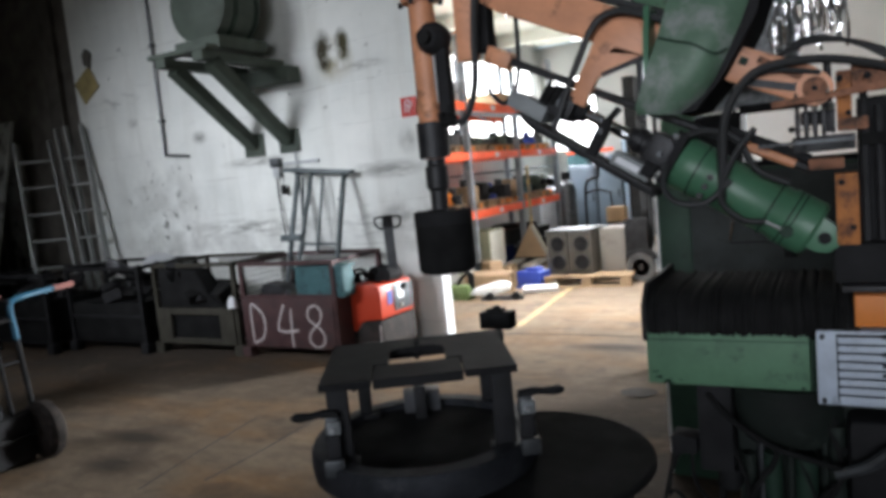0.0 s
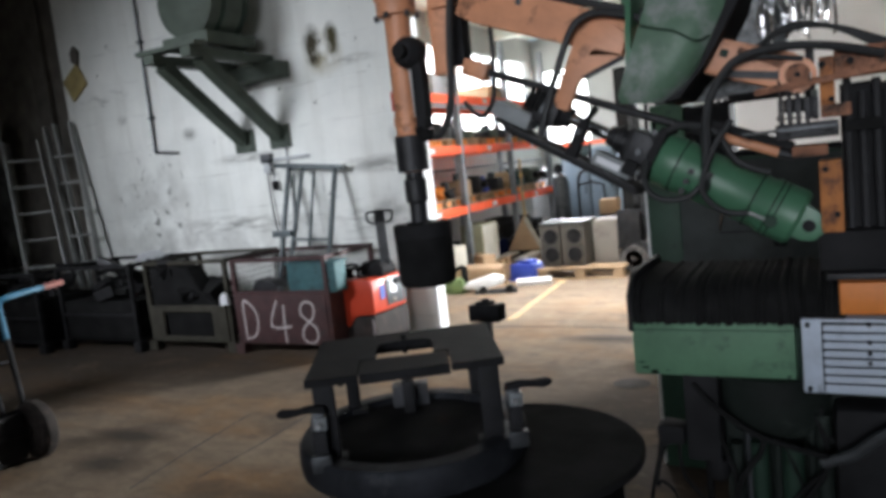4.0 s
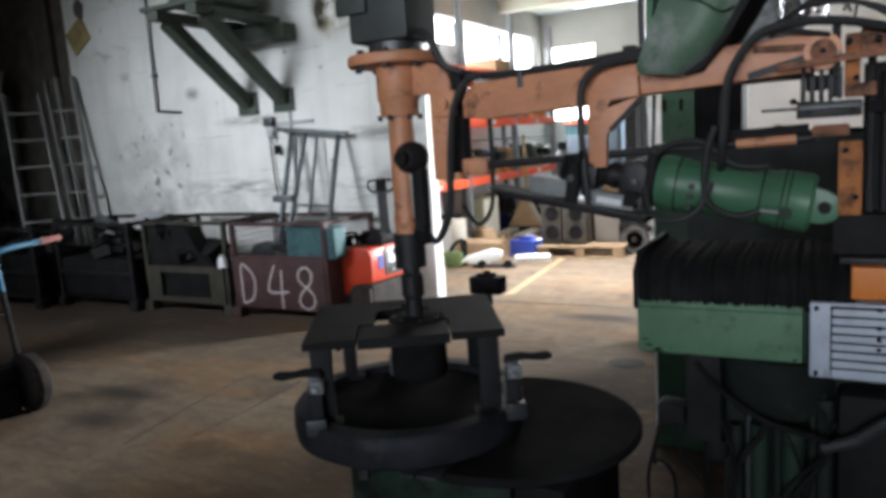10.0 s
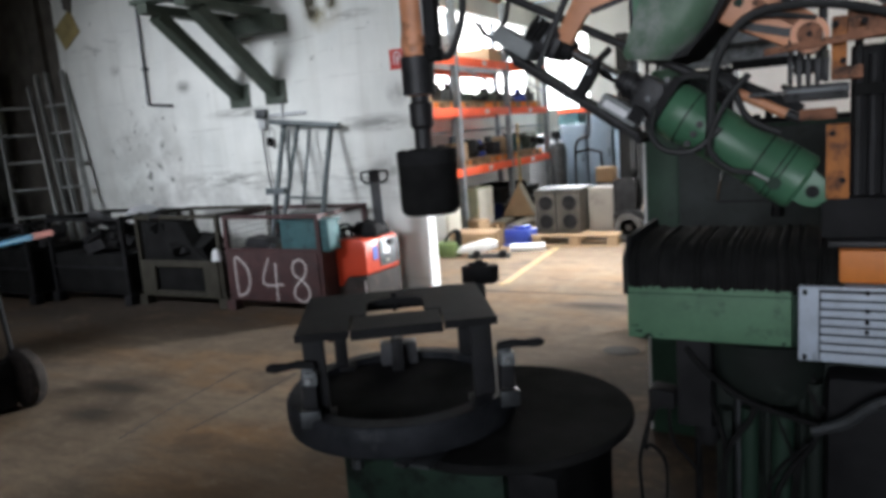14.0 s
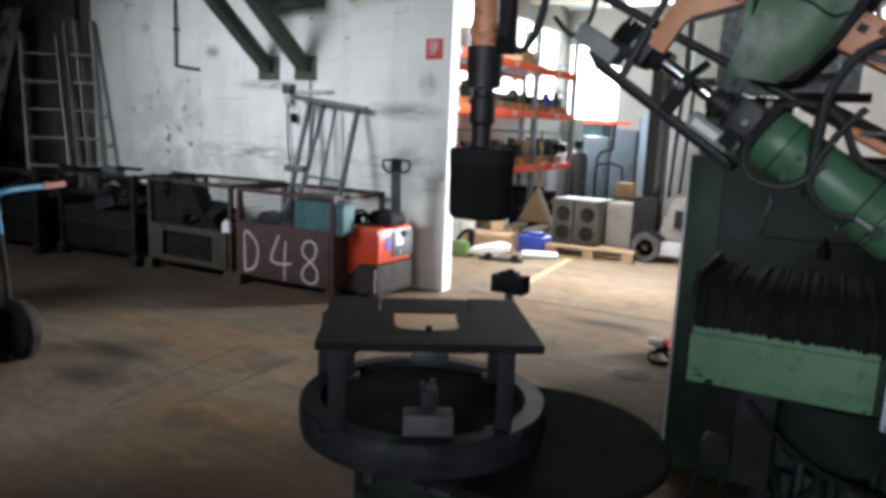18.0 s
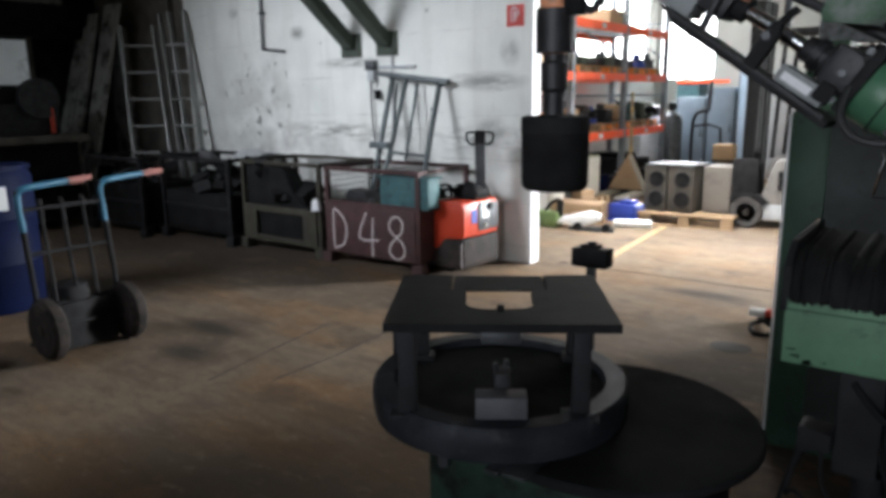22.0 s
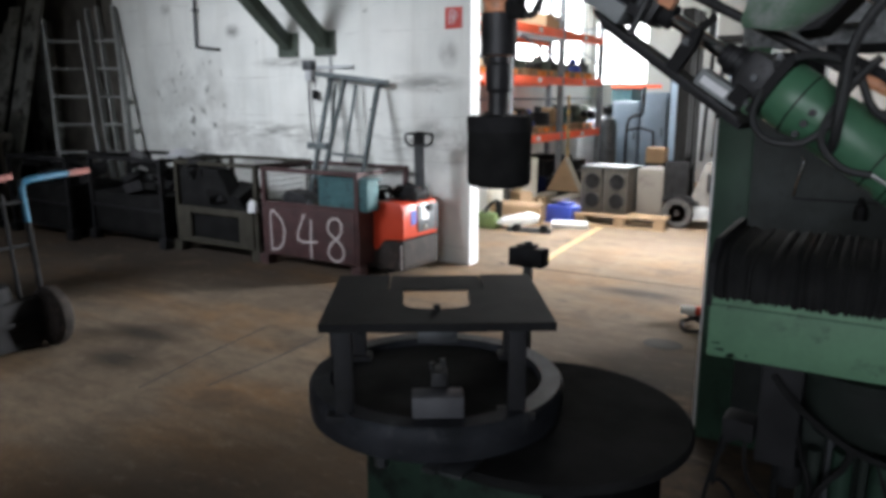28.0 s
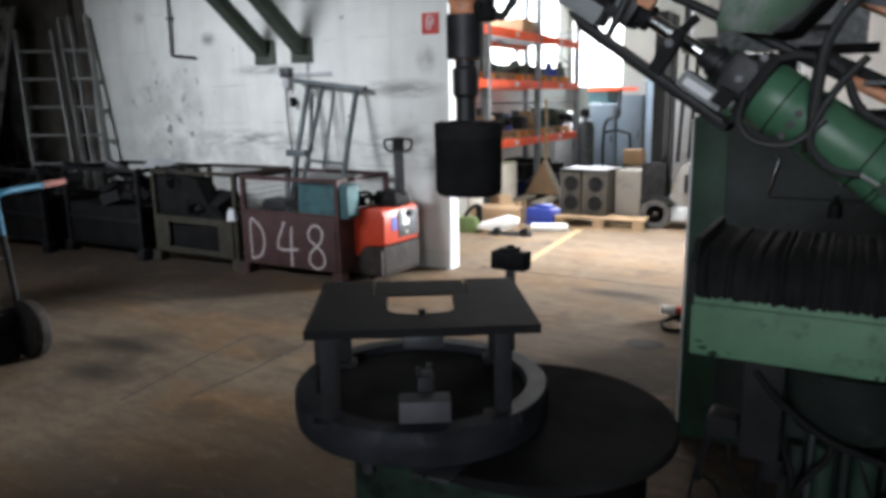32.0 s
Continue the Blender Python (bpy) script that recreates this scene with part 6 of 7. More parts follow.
    for y in (-3.53, -3.06):
        part("tube", tube(M(), [(-1.13, y, 0.12), (-1.17, y, 0.5), (-1.22, y, 0.9), (-1.22, y + 0.01, 0.95), (-1.21, y + 0.05, 0.972), (-1.23, y + 0.2, 0.98), (-1.25, y + 0.31, 0.982)], 0.016, 10, 3), BLACK, t, "dark worn frame tube")
        part("painted_bend", tube(M(), [(-1.199, y, 0.73), (-1.2205, y, 0.9), (-1.2205, y + 0.01, 0.95), (-1.21, y + 0.05, 0.972), (-1.23, y + 0.2, 0.98), (-1.25, y + 0.3, 0.982)], 0.0175, 10, 3), CYAN, t, "bent light blue handle tube")
        part("grip", rod(M(), (-1.25, y + 0.3, 0.982), (-1.28, y + 0.45, 0.987), 0.02, seg=12), PINK, t, "worn red rubber grip")
        wy = y + 0.02
        wh = part("wheel", lathe(M(), [(0.05, -0.04), (0.15, -0.045), (0.175, -0.025), (0.18, 0.0), (0.175, 0.025), (0.15, 0.045), (0.05, 0.04)], (-1.1, wy, 0.18), 32, "y"), WORN_TYRE, t, "dusty worn pneumatic tyre")
        part("rim", lathe(M(), [(0.0, -0.05), (0.03, -0.05), (0.035, -0.02), (0.1, -0.03), (0.11, -0.046), (0.11, 0.046), (0.1, 0.03), (0.03, 0.02), (0.0, 0.05)], (-1.1, wy, 0.18), 24, "y"), SKIRT, wh)
    for z in (0.3, 0.6, 0.85):
        x = -1.13 - 0.1 * z
        part("cross_bar", rod(M(), (x, -3.53, z), (x, -3.06, z), 0.012, seg=8), BLACK, t)
    for y in (-3.42, -3.3, -3.18):
        part("back_slat", rod(M(), (-1.14, y, 0.15), (-1.22, y, 0.9), 0.012, seg=8), BLACK, t)
    part("axle", rod(M(), (-1.1, -3.5, 0.18), (-1.1, -3.04, 0.18), 0.013, seg=8), BLACK, t)
    part("toe_plate", block(M(), -1.4, -1.12, -3.5, -3.1, 0.02, 0.035, 0.002), BLACK, t)
    part("foot_bracket", block(M(), -1.15, -1.11, -3.46, -3.1, 0.036, 0.3, 0.003), BLACK, t)
    part("coiled_chain", lathe(M(), [(0.0, 0.3), (0.1, 0.28), (0.12, 0.2), (0.08, 0.1), (0.0, 0.08)], (-1.25, -3.3, 0.1), 14), BLACK, t)
    t = thing("electric_motor", (-1.02, -4.25, 0), "small sea-green electric motor lying on the floor", "motor")
    part("case", lathe(M(), [(0.0, -0.2), (0.13, -0.2), (0.15, -0.17), (0.15, 0.14), (0.12, 0.18), (0.0, 0.18)], (0, 0, 0.16), 28, "x"), MOTOR_GREEN, t)
    part("foot", block(M(), -0.15, 0.12, -0.12, 0.12, 0.0, 0.04, 0.005), MOTOR_GREEN, t)
    part("shaft", rod(M(), (0.18, 0, 0.16), (0.26, 0, 0.16), 0.02, seg=12), GREASE, t)
    for k in range(9):
        a = radians(20 + 17.5 * k)
        part("fin", bar(M(), (-0.15, 0.15 * math.cos(a), 0.16 + 0.15 * math.sin(a)), (0.13, 0.15 * math.cos(a), 0.16 + 0.15 * math.sin(a)), 0.006, 0.02), MOTOR_GREEN, t)
    t = thing("tin_can", (-0.86, -3.98, 0), "dented dark tin beside the motor", "tin")
    part("can", lathe(M(), [(0.0, 0.0), (0.08, 0.0), (0.085, 0.01), (0.085, 0.12), (0.075, 0.13), (0.0, 0.11)], (0, 0, 0), 24), IRON, t)
    t = thing("grease_bucket", (-1.35, -4.0, 0), "black grease bucket on the floor", "bucket")
    part("pail", lathe(M(), [(0.0, 0.0), (0.11, 0.0), (0.14, 0.22), (0.145, 0.24), (0.13, 0.24), (0.1, 0.02), (0.0, 0.02)], (0, 0, 0), 24), BLACK, t)


corner()


# ---- machines behind the manipulator ----
def rear_cabinets():
    t = thing("control_cabinet", (0, 0, 0), "tall green machine cabinet with a dark grey door", "control cabinet")
    part("body", block(M(), 2.41, 3.5, -2.28, -1.9, 0.0, 1.365, 0.008), CABINET_GREEN, t)
    part("corner_strip", block(M(), 2.397, 2.409, -2.26, -1.95, 0.0, 1.35, 0.003), OFF_WHITE, t)
    part("front_plate", block(M(), 2.415, 2.545, -2.288, -2.2805, 0.08, 1.35, 0.003), CABINET_GREEN, t)
    d = part("door", block(M(), 2.55, 3.45, -2.292, -2.2805, 0.1, 1.35, 0.004), SHEET, t, "dark scuffed grey door")
    part("door_seam", block(M(), 2.7, 3.45, -2.2945, -2.2925, 1.055, 1.061), BLACK, d)
    part("door_handle", tube(M(), [(2.705, -2.3, 1.07), (2.71, -2.31, 1.1), (2.722, -2.318, 1.16), (2.73, -2.312, 1.2), (2.722, -2.3, 1.215)], 0.006), CHROME, d, "bright bent door handle")
    part("bottle", lathe(M(), [(0.0, 1.0), (0.022, 1.0), (0.024, 1.01), (0.022, 1.045), (0.009, 1.06), (0.009, 1.08), (0.0, 1.08)], (2.93, -2.33, 0), 16), GREASE, d)
    t = thing("plug_lead", (0, 0, 0), "white and red plug on a coiled black lead on the floor", "plug")
    part("plug_body", rod(M(), (1.96, -0.6, 0.06), (2.06, -0.62, 0.07), 0.03, seg=14), OFF_WHITE, t)
    part("plug_ring", rod(M(), (2.06, -0.62, 0.07), (2.1, -0.63, 0.075), 0.034, seg=14), RED, t)
    part("lead", tube(M(), [(2.1, -0.64, 0.05), (2.0, -0.74, 0.025), (2.05, -0.9, 0.02), (2.15, -0.86, 0.02), (2.1, -0.7, 0.025), (2.0, -0.56, 0.02), (2.12, -0.5, 0.02)], 0.014), RUBBER, t)
    t = thing("tall_machine", (0, 0, 0), "tall pale green machine frame behind the manipulator", "machine")
    part("frame", block(M(), 2.43, 2.57, -2.2, -1.9, 1.366, 1.62, 0.006), PALE_GREEN, t)
    for x in (2.44, 2.51):
        part("hook", block(M(), x, x + 0.014, -2.212, -2.2005, 1.5, 1.55, 0.002), BLACK, t)
    part("dark_door", block(M(), 2.571, 2.76, -2.19, -1.95, 1.366, 1.6, 0.012), BLACK, t)
    part("case_frame", block(M(), 2.76, 3.02, -2.25, -2.2, 1.585, 1.62, 0.004), BLACK, t)
    for k in range(5):
        part("top_clutter", block(M(), 2.79 + 0.045 * k, 2.815 + 0.045 * k, -2.24, -2.15, 1.384, 1.39 + 0.012 * (k * 7 % 3), 0.003), BLACK, t)
    part("top_knob", rod(M(), (2.95, -2.265, 1.5), (2.95, -2.2, 1.5), 0.012, seg=12), BLACK, t)
    part("knob_rail", block(M(), 2.944, 3.03, -2.22, -2.2, 1.494, 1.499, 0.001), BLACK, t)
    part("case_base", block(M(), 2.76, 3.5, -2.25, -2.0, 1.366, 1.384, 0.004), BLACK, t)
    part("dark_panel", block(M(), 2.67, 2.9, -2.25, -2.1, 1.69, 2.2, 0.004), MOTTLED, t, "mottled grey panel")
    part("back_frame", block(M(), 2.43, 2.98, -2.0, -1.9, 1.6205, 2.01, 0.004), MOTTLED, t)
    part("top_beam", block(M(), 2.37, 3.8, -2.3, -2.05, 2.011, 2.3, 0.008), PALE_GREEN, t, "pale green top beam")
    rng = random.Random(11)
    for k in range(22):
        x = 2.9 + 0.012 * k + rng.uniform(-0.004, 0.004)
        bm = M()
        z0 = 1.78 + rng.uniform(0, 0.08)
        a = rng.uniform(-0.012, 0.012)
        pts = [(x + a * math.sin(j * 1.3), -2.32 + 0.01 * math.sin(j + k), 2.02 - (2.02 - z0) * j / 5) for j in range(6)]
        rows = [[bm.verts.new((px - 0.006, py, pz)), bm.verts.new((px + 0.006, py + 0.004 * (k % 3 - 1), pz))] for px, py, pz in pts]
        for u, v in zip(rows, rows[1:]):
            bm.faces.new((u[0], u[1], v[1], v[0]))
        part("foil_strip", bm, FOIL, t, smooth=False)
    part("right_tower", block(M(), 3.52, 4.2, -2.6, -1.8, 0.0, 2.4, 0.01), BLACK, t, "dark machine tower")
    part("spindle_head", block(M(), 3.3, 3.51, -2.4, -2.0, 0.9, 1.4, 0.02), BLACK, t)
    t = thing("hanging_pipe", (2.29, -1.9, 1.66), "thin steel pipe hanging from the ceiling behind the arm", "pipe")
    part("pipe", rod(M(), (0, 0, 0), (0, 0, 2.94), 0.016, seg=10), IRON, t)
    part("pipe_end", rod(M(), (0, 0, -0.03), (0, 0, 0.02), 0.022, seg=10), IRON, t)
    part("ceiling_flange", rod(M(), (0, 0, 2.92), (0, 0, 2.939), 0.06, seg=16), IRON, t)


rear_cabinets()


# ---- the hall behind ----
def pallet(name, x, y, z, rz, w=1.2, d=0.8, label="pale wooden pallet on the floor", group="pallets"):
    t = thing(name, (x, y, z), label, "pallet", group, rz)
    for k in range(5):
        u = -d / 2 + 0.05 + (d - 0.1) * k / 4
        part("board", block(M(), -w / 2, w / 2, u - 0.05, u + 0.05, 0.115, 0.137, 0.003), WOOD, t)
    for k in range(3):
        v = -w / 2 + 0.07 + (w - 0.14) * k / 2
        part("bearer", block(M(), v - 0.05, v + 0.05, -d / 2, d / 2, 0.093, 0.114, 0.002), WOOD, t)
        for j in range(3):
            u = -d / 2 + 0.05 + (d - 0.1) * j / 2
            part("chock", block(M(), v - 0.06, v + 0.06, u - 0.045, u + 0.045, 0.022, 0.0925, 0.003), WOOD, t)
    for j in range(3):
        u = -d / 2 + 0.05 + (d - 0.1) * j / 2
        part("skid", block(M(), -w / 2, w / 2, u - 0.045, u + 0.045, 0.0, 0.0215, 0.002), WOOD, t)
    return t


def rack():
    t = thing("pallet_rack", (0, 0, 0), "orange-red pallet rack with steel uprights along the hall wall", "pallet rack")
    ys = (1.3, 2.97, 4.64, 6.3)
    for y in ys:
        for x in (-1.1, -2.0):
            u = part("upright", block(M(), x - 0.04, x + 0.04, y - 0.035, y + 0.035, 0.0, 3.2, 0.004), RACK_GREY, t)
            part("foot_plate", block(M(), x - 0.07, x + 0.07, y - 0.06, y + 0.06, 0.0, 0.012), RACK_GREY, u)
        for k in range(5):
            z = 0.3 + 0.55 * k
            part("brace", rod(M(), (-1.1, y, z), (-2.0, y, z + 0.5 * (1 if k % 2 else -1) * 0.5 + 0.25), 0.014, seg=6), RACK_GREY, t)
    for z in (0.87, 1.65, 2.3):
        for y0, y1 in zip(ys, ys[1:]):
            for x in (-1.08, -2.02):
                b = part("beam", block(M(), x - 0.022, x + 0.022, y0 + 0.04, y1 - 0.04, z - 0.055, z + 0.055, 0.005), RACK_RED, t, "orange-red load beam")
                if x > -1.5:
                    part("beam_label", block(M(), x + 0.0225, x + 0.025, (y0 + y1) / 2 - 0.06, (y0 + y1) / 2 + 0.06, z - 0.03, z + 0.03), WHITE, b)
            part("deck", block(M(), -1.98, -1.12, y0 + 0.05, y1 - 0.05, z + 0.02, z + 0.045, 0.003), IRON, t)
    rng = random.Random(21)
    kinds = ((GREASE, "dark machine part on the rack"), (GREY_GREEN, "green machine part on the rack"), (CARD, "cardboard box on the rack"), (IRON, "grey machine part on the rack"),
             (TEAL, "teal machine part on the rack"), (BRIGHT_ORANGE, "orange machine part on the rack"), (BLUE, "blue box on the rack"))
    for z in (0.917, 1.697):
        y = 1.6
        while y < 6.15:
            w, h = rng.uniform(0.18, 0.4), rng.uniform(0.2, 0.46) * (1.0 if z < 1 else 0.55)
            mat, lab = kinds[rng.choice((0, 0, 1, 2, 3, 3, 4, 5, 6, 0))]
            m = thing("stored_part", (-1.38, y + w / 2, z), lab, "machine part", "parts stored on the rack")
            form = rng.randrange(3)
            part("pallet_board", block(M(), -0.22, 0.22, -w / 2, w / 2, 0.0, 0.02), WOOD, m)
            for u in (-0.16, 0.0, 0.16):
                part("pallet_chock", block(M(), 0.1 - 0.04 + 0, 0.2, -w / 2 + (u + 0.2) * w / 0.45 * 0.8, -w / 2 + (u + 0.2) * w / 0.45 * 0.8 + 0.05, 0.0205, 0.09), WOOD if rng.random() < 0.6 else BRIGHT_ORANGE, m)
            part("pallet_top", block(M(), -0.22, 0.22, -w / 2, w / 2, 0.0905, 0.105), WOOD, m)
            if form == 0:
                part("body", block(M(), -0.15, 0.15, -w * 0.4, w * 0.4, 0.106, 0.106 + h * 0.7, 0.02), mat, m)
                part("cover", rod(M(), (0, 0, 0.106 + h * 0.7), (0, 0, 0.106 + h), w * 0.2, seg=16), IRON, m)
            elif form == 1:
                part("body", lathe(M(), [(0.0, 0.106), (w * 0.34, 0.106), (w * 0.36, 0.14), (w * 0.3, h * 0.5 + 0.1), (w * 0.16, h * 0.6 + 0.1), (w * 0.15, h + 0.1), (0.0, h + 0.1)], (0, 0, 0), 20), mat, m)
                part("flange", lathe(M(), [(0.0, h * 0.5 + 0.1), (w * 0.38, h * 0.5 + 0.1), (w * 0.38, h * 0.5 + 0.125), (0.0, h * 0.5 + 0.125)], (0, 0, 0), 20), GREASE, m)
            else:
                part("body", lathe(M(), [(0.0, -0.16), (h * 0.3, -0.16), (h * 0.32, -0.12), (h * 0.32, 0.1), (h * 0.22, 0.15), (0.0, 0.16)], (0, 0, 0.107 + h * 0.32), 20, "x"), mat, m)
                part("hub", rod(M(), (0.16, 0, 0.107 + h * 0.32), (0.24, 0, 0.107 + h * 0.32), 0.05, seg=14), BLACK, m)
            y += w + rng.uniform(0.02, 0.12)
    for y, h, mat, lab in ((2.0, 0.35, CARD, "cardboard box high on the rack"), (2.9, 0.3, LIGHT_GREY, "grey bundle high on the rack"), (4.6, 0.22, CARD, "cardboard box high on the rack")):
        m = thing("stored_box", (-1.5, y, 2.347), lab, "box", "boxes on the rack top")
        part("box_body", block(M(), -0.3, 0.3, -0.3, 0.3, 0.0, h, 0.02), mat, m)
    for y in (1.9, 2.7, 3.5, 4.6, 5.2, 5.8):
        w = rng.uniform(0.2, 0.32)
        m = thing("floor_crate", (-1.5, y, 0), "dark crate of parts under the rack", "crate", "crates under the rack")
        part("crate_body", block(M(), -0.3, 0.3, -w, w, 0.0, rng.uniform(0.3, 0.55), 0.01), rng.choice((GREASE, IRON, GREY_GREEN, DARK)), m)
        part("crate_rim", block(M(), -0.31, 0.31, -w - 0.01, w + 0.01, 0.24, 0.27, 0.004), IRON, m)


rack()


def hall_things():
    # small cabinets near the wall end
    t = thing("olive_cabinet", (-1.03, 3.35, 0.02), "olive-grey steel cabinet on a low base", "cabinet")
    part("body", block(M(), -0.26, 0.06, -0.25, 0.25, 0.1, 0.62, 0.01), material("olive_paint", (0.2, 0.2, 0.13), 0.55, vary=0.12), t)
    part("door", block(M(), 0.0605, 0.072, -0.23, 0.23, 0.12, 0.6, 0.004), BEIGE, t)
    for u in (-0.2, 0.0, 0.2):
        part("foot", block(M(), 0.1, 0.22, u - 0.05, u + 0.05, -0.02, 0.1, 0.005), WOOD, t)
    t = thing("white_cupboard", (-1.25, 2.45, 0), "low cream-coloured cupboard by the wall end", "cupboard")
    part("body", block(M(), -0.25, 0.25, -0.2, 0.2, 0.0, 0.44, 0.008), BEIGE, t)
    part("door", block(M(), -0.24, 0.24, -0.212, -0.2005, 0.03, 0.42, 0.004), OFF_WHITE, t)
    # heater boxes on a pallet, carried by the forklift
    pallet("pallet", 0.53, 2.77, 0.0, 4, 1.02, 0.78, "pale wooden pallet under grey appliance boxes")
    for x, w, lab in ((0.19, 0.255, "grey steel fan unit with two round black fans"), (0.475, 0.285, "beige-grey steel fan unit with round black fans")):
        t = thing("fan_unit", (x, 2.72, 0.138), lab, "fan unit", "fan units on the pallet", rz=-4)
        c = part("case", block(M(), -w / 2, w / 2, -0.2, 0.26, 0.0, 0.5, 0.012), FAN_GREY, t)
        part("top_plate", block(M(), -w / 2 - 0.01, w / 2 + 0.01, -0.21, 0.27, 0.501, 0.52, 0.005), SHEET, t)
        for z in (0.14, 0.36):
            f = part("fan_ring", lathe(M(), [(0.06, -0.215), (0.085, -0.215), (0.09, -0.2005), (0.055, -0.2005), (0.06, -0.215)], (0.02, 0, z), 24, "y"), BLACK, t)
            part("fan_hub", rod(M(), (0.02, -0.212, z), (0.02, -0.2005, z), 0.04, seg=16), IRON, f)
            for k in range(5):
                a = 2 * math.pi * k / 5
                part("blade", bar(M(), (0.02 + 0.02 * math.cos(a), -0.206, z + 0.02 * math.sin(a)), (0.02 + 0.065 * math.cos(a), -0.206, z + 0.065 * math.sin(a)), 0.004, 0.02), BLACK, f)
    t = thing("long_crate", (0.96, 2.95, 0.138), "long pale box lying on the pallet", "box")
    part("box_body", block(M(), -0.31, -0.02, -0.25, 0.19, 0.0, 0.5, 0.01), material("pale_grey_card", (0.16, 0.145, 0.125), 0.75, vary=0.12, scale=3, dirt=(0.11, 0.095, 0.08), dirt_at=0.6), t)
    # forklift
    t = thing("forklift", (1.31, 3.08, 0), "small white electric forklift with a dark mast", "forklift")
    for y in (-0.32, 0.32):
        w = part("wheel", lathe(M(), [(0.1, -0.05), (0.155, -0.055), (0.17, -0.03), (0.17, 0.03), (0.155, 0.055), (0.1, 0.05), (0.1, -0.05)], (-0.2, y, 0.17), 36, "y"), TYRE, t, "dark grey solid tyre")
        part("rim", lathe(M(), [(0.0, -0.06), (0.03, -0.06), (0.035, -0.045), (0.09, -0.05), (0.105, -0.04), (0.105, 0.04), (0.0, 0.06)], (-0.2, y, 0.17), 28, "y"), SKIRT, w)
    part("chassis", block(M(), -0.05, 0.95, -0.34, 0.34, 0.1, 0.26, 0.02), LIGHT_GREY, t)
    part("battery_case", prism(M(), [(-0.1, 0.26), (0.95, 0.26), (0.95, 0.7), (0.4, 0.78), (0.05, 0.72), (-0.02, 0.5)], -0.33, 0.33, 0.02), PALE_GREY, t, "off-white body")
    part("dark_cover", block(M(), -0.37, -0.105, -0.36, -0.285, 0.33, 0.74, 0.02), BLACK, t, "dark front shield")
    part("seat", block(M(), 0.15, 0.5, -0.22, 0.22, 0.781, 0.9, 0.04), BLACK, t)
    part("louvre", block(M(), 0.09, 0.2, -0.343, -0.3305, 0.42, 0.62, 0.003), BLACK, t)
    for y in (-0.24, -0.1, 0.1, 0.24):
        part("mast_rail", block(M(), -0.3, -0.17, y - 0.045, y + 0.045, 0.06, 2.35, 0.005), RUBBER, t, "dark steel mast rail")
    for z in (0.25, 1.15, 1.7, 2.28):
        part("mast_cross", block(M(), -0.28, -0.23, -0.2, 0.2, z, z + 0.08, 0.004), BLACK, t)
    part("mast_ram", rod(M(), (-0.24, 0.0, 0.1), (-0.24, 0.0, 2.0), 0.03, seg=14), GREASE, t)
    for y in (-0.3, 0.3):
        part("guard_post", rod(M(), (0.0, y, 0.75), (0.05, y, 2.0), 0.022, seg=10), BLACK, t)
        part("guard_post", rod(M(), (0.85, y, 0.7), (0.8, y, 2.0), 0.022, seg=10), BLACK, t)
    part("guard_top", block(M(), 0.0, 0.85, -0.34, 0.34, 2.0, 2.05, 0.01), BLACK, t)
    for y in (-0.2, 0.2):
        part("fork_arm", block(M(), -1.2, -0.31, y - 0.05, y + 0.05, 0.03, 0.07, 0.004), BLACK, t)
    part("carriage", block(M(), -0.36, -0.31, -0.27, 0.27, 0.1, 0.5, 0.006), BLACK, t)
    part("wheel_guard", prism(M(), [(-0.42, 0.3), (-0.34, 0.36), (-0.2, 0.38), (-0.06, 0.36), (0.02, 0.28), (-0.03, 0.26), (-0.2, 0.35), (-0.38, 0.28)], -0.37, -0.29, 0.004), BLACK, t)
    # trolley with a triangular plywood back
    t = thing("panel_trolley", (-0.86, 4.4, 0), "yellow-brown trolley with a tall pole and triangular panel", "trolley")
    part("pole", rod(M(), (-0.02, 0.05, 0.1), (-0.03, 0.05, 1.45), 0.02, seg=10), YELLOW, t)
    part("panel", prism(M(), [(-0.3, 0.1), (0.26, 0.1), (-0.02, 0.6)], -0.05, 0.0, 0.003), CARD, t)
    part("side_board", bar(M(), (0.02, -0.08, 0.58), (0.3, -0.12, 0.06), 0.02, 0.06), BEIGE, t)
    for x in (-0.28, 0.08):
        part("fork", block(M(), x, x + 0.16, -0.75, -0.06, 0.05, 0.085, 0.004), BEIGE, t)
        part("roller", rod(M(), (x, -0.7, 0.03), (x + 0.16, -0.7, 0.03), 0.03, seg=12), BLACK, t)
    part("base", block(M(), -0.3, 0.26, -0.055, 0.12, 0.03, 0.1, 0.005), BLACK, t)
    # clutter on the floor
    t = thing("cardboard_box", (-0.62, 2.3, 0), "torn brown cardboard box lying open", "box")
    part("box_body", block(M(), -0.3, 0.25, -0.15, 0.22, 0.0, 0.2, 0.01), CARD, t)
    part("flap", prism(M(), [(0.25, 0.0), (0.38, 0.0), (0.34, 0.2), (0.25, 0.2)], -0.16, -0.15), CARD, t)
    t = thing("blue_crate", (-0.12, 2.45, 0), "blue plastic crate lying on its side", "crate", rz=-12)
    part("crate_body", block(M(), -0.17, 0.17, -0.1, 0.15, 0.0, 0.2, 0.012), BLUE, t)
    part("crate_rim", block(M(), -0.18, 0.18, -0.11, -0.1005, 0.0, 0.03, 0.004), BLUE, t)
    part("crate_top", block(M(), -0.06, 0.1, -0.05, 0.1, 0.2, 0.24, 0.006), BLUE, t)
    t = thing("white_tube", (0.1, 2.1, 0), "white plastic sheet roll on the floor", "roll", rz=18)
    part("roll", rod(M(), (-0.2, 0, 0.045), (0.2, 0.02, 0.045), 0.045, seg=18), WHITE, t)
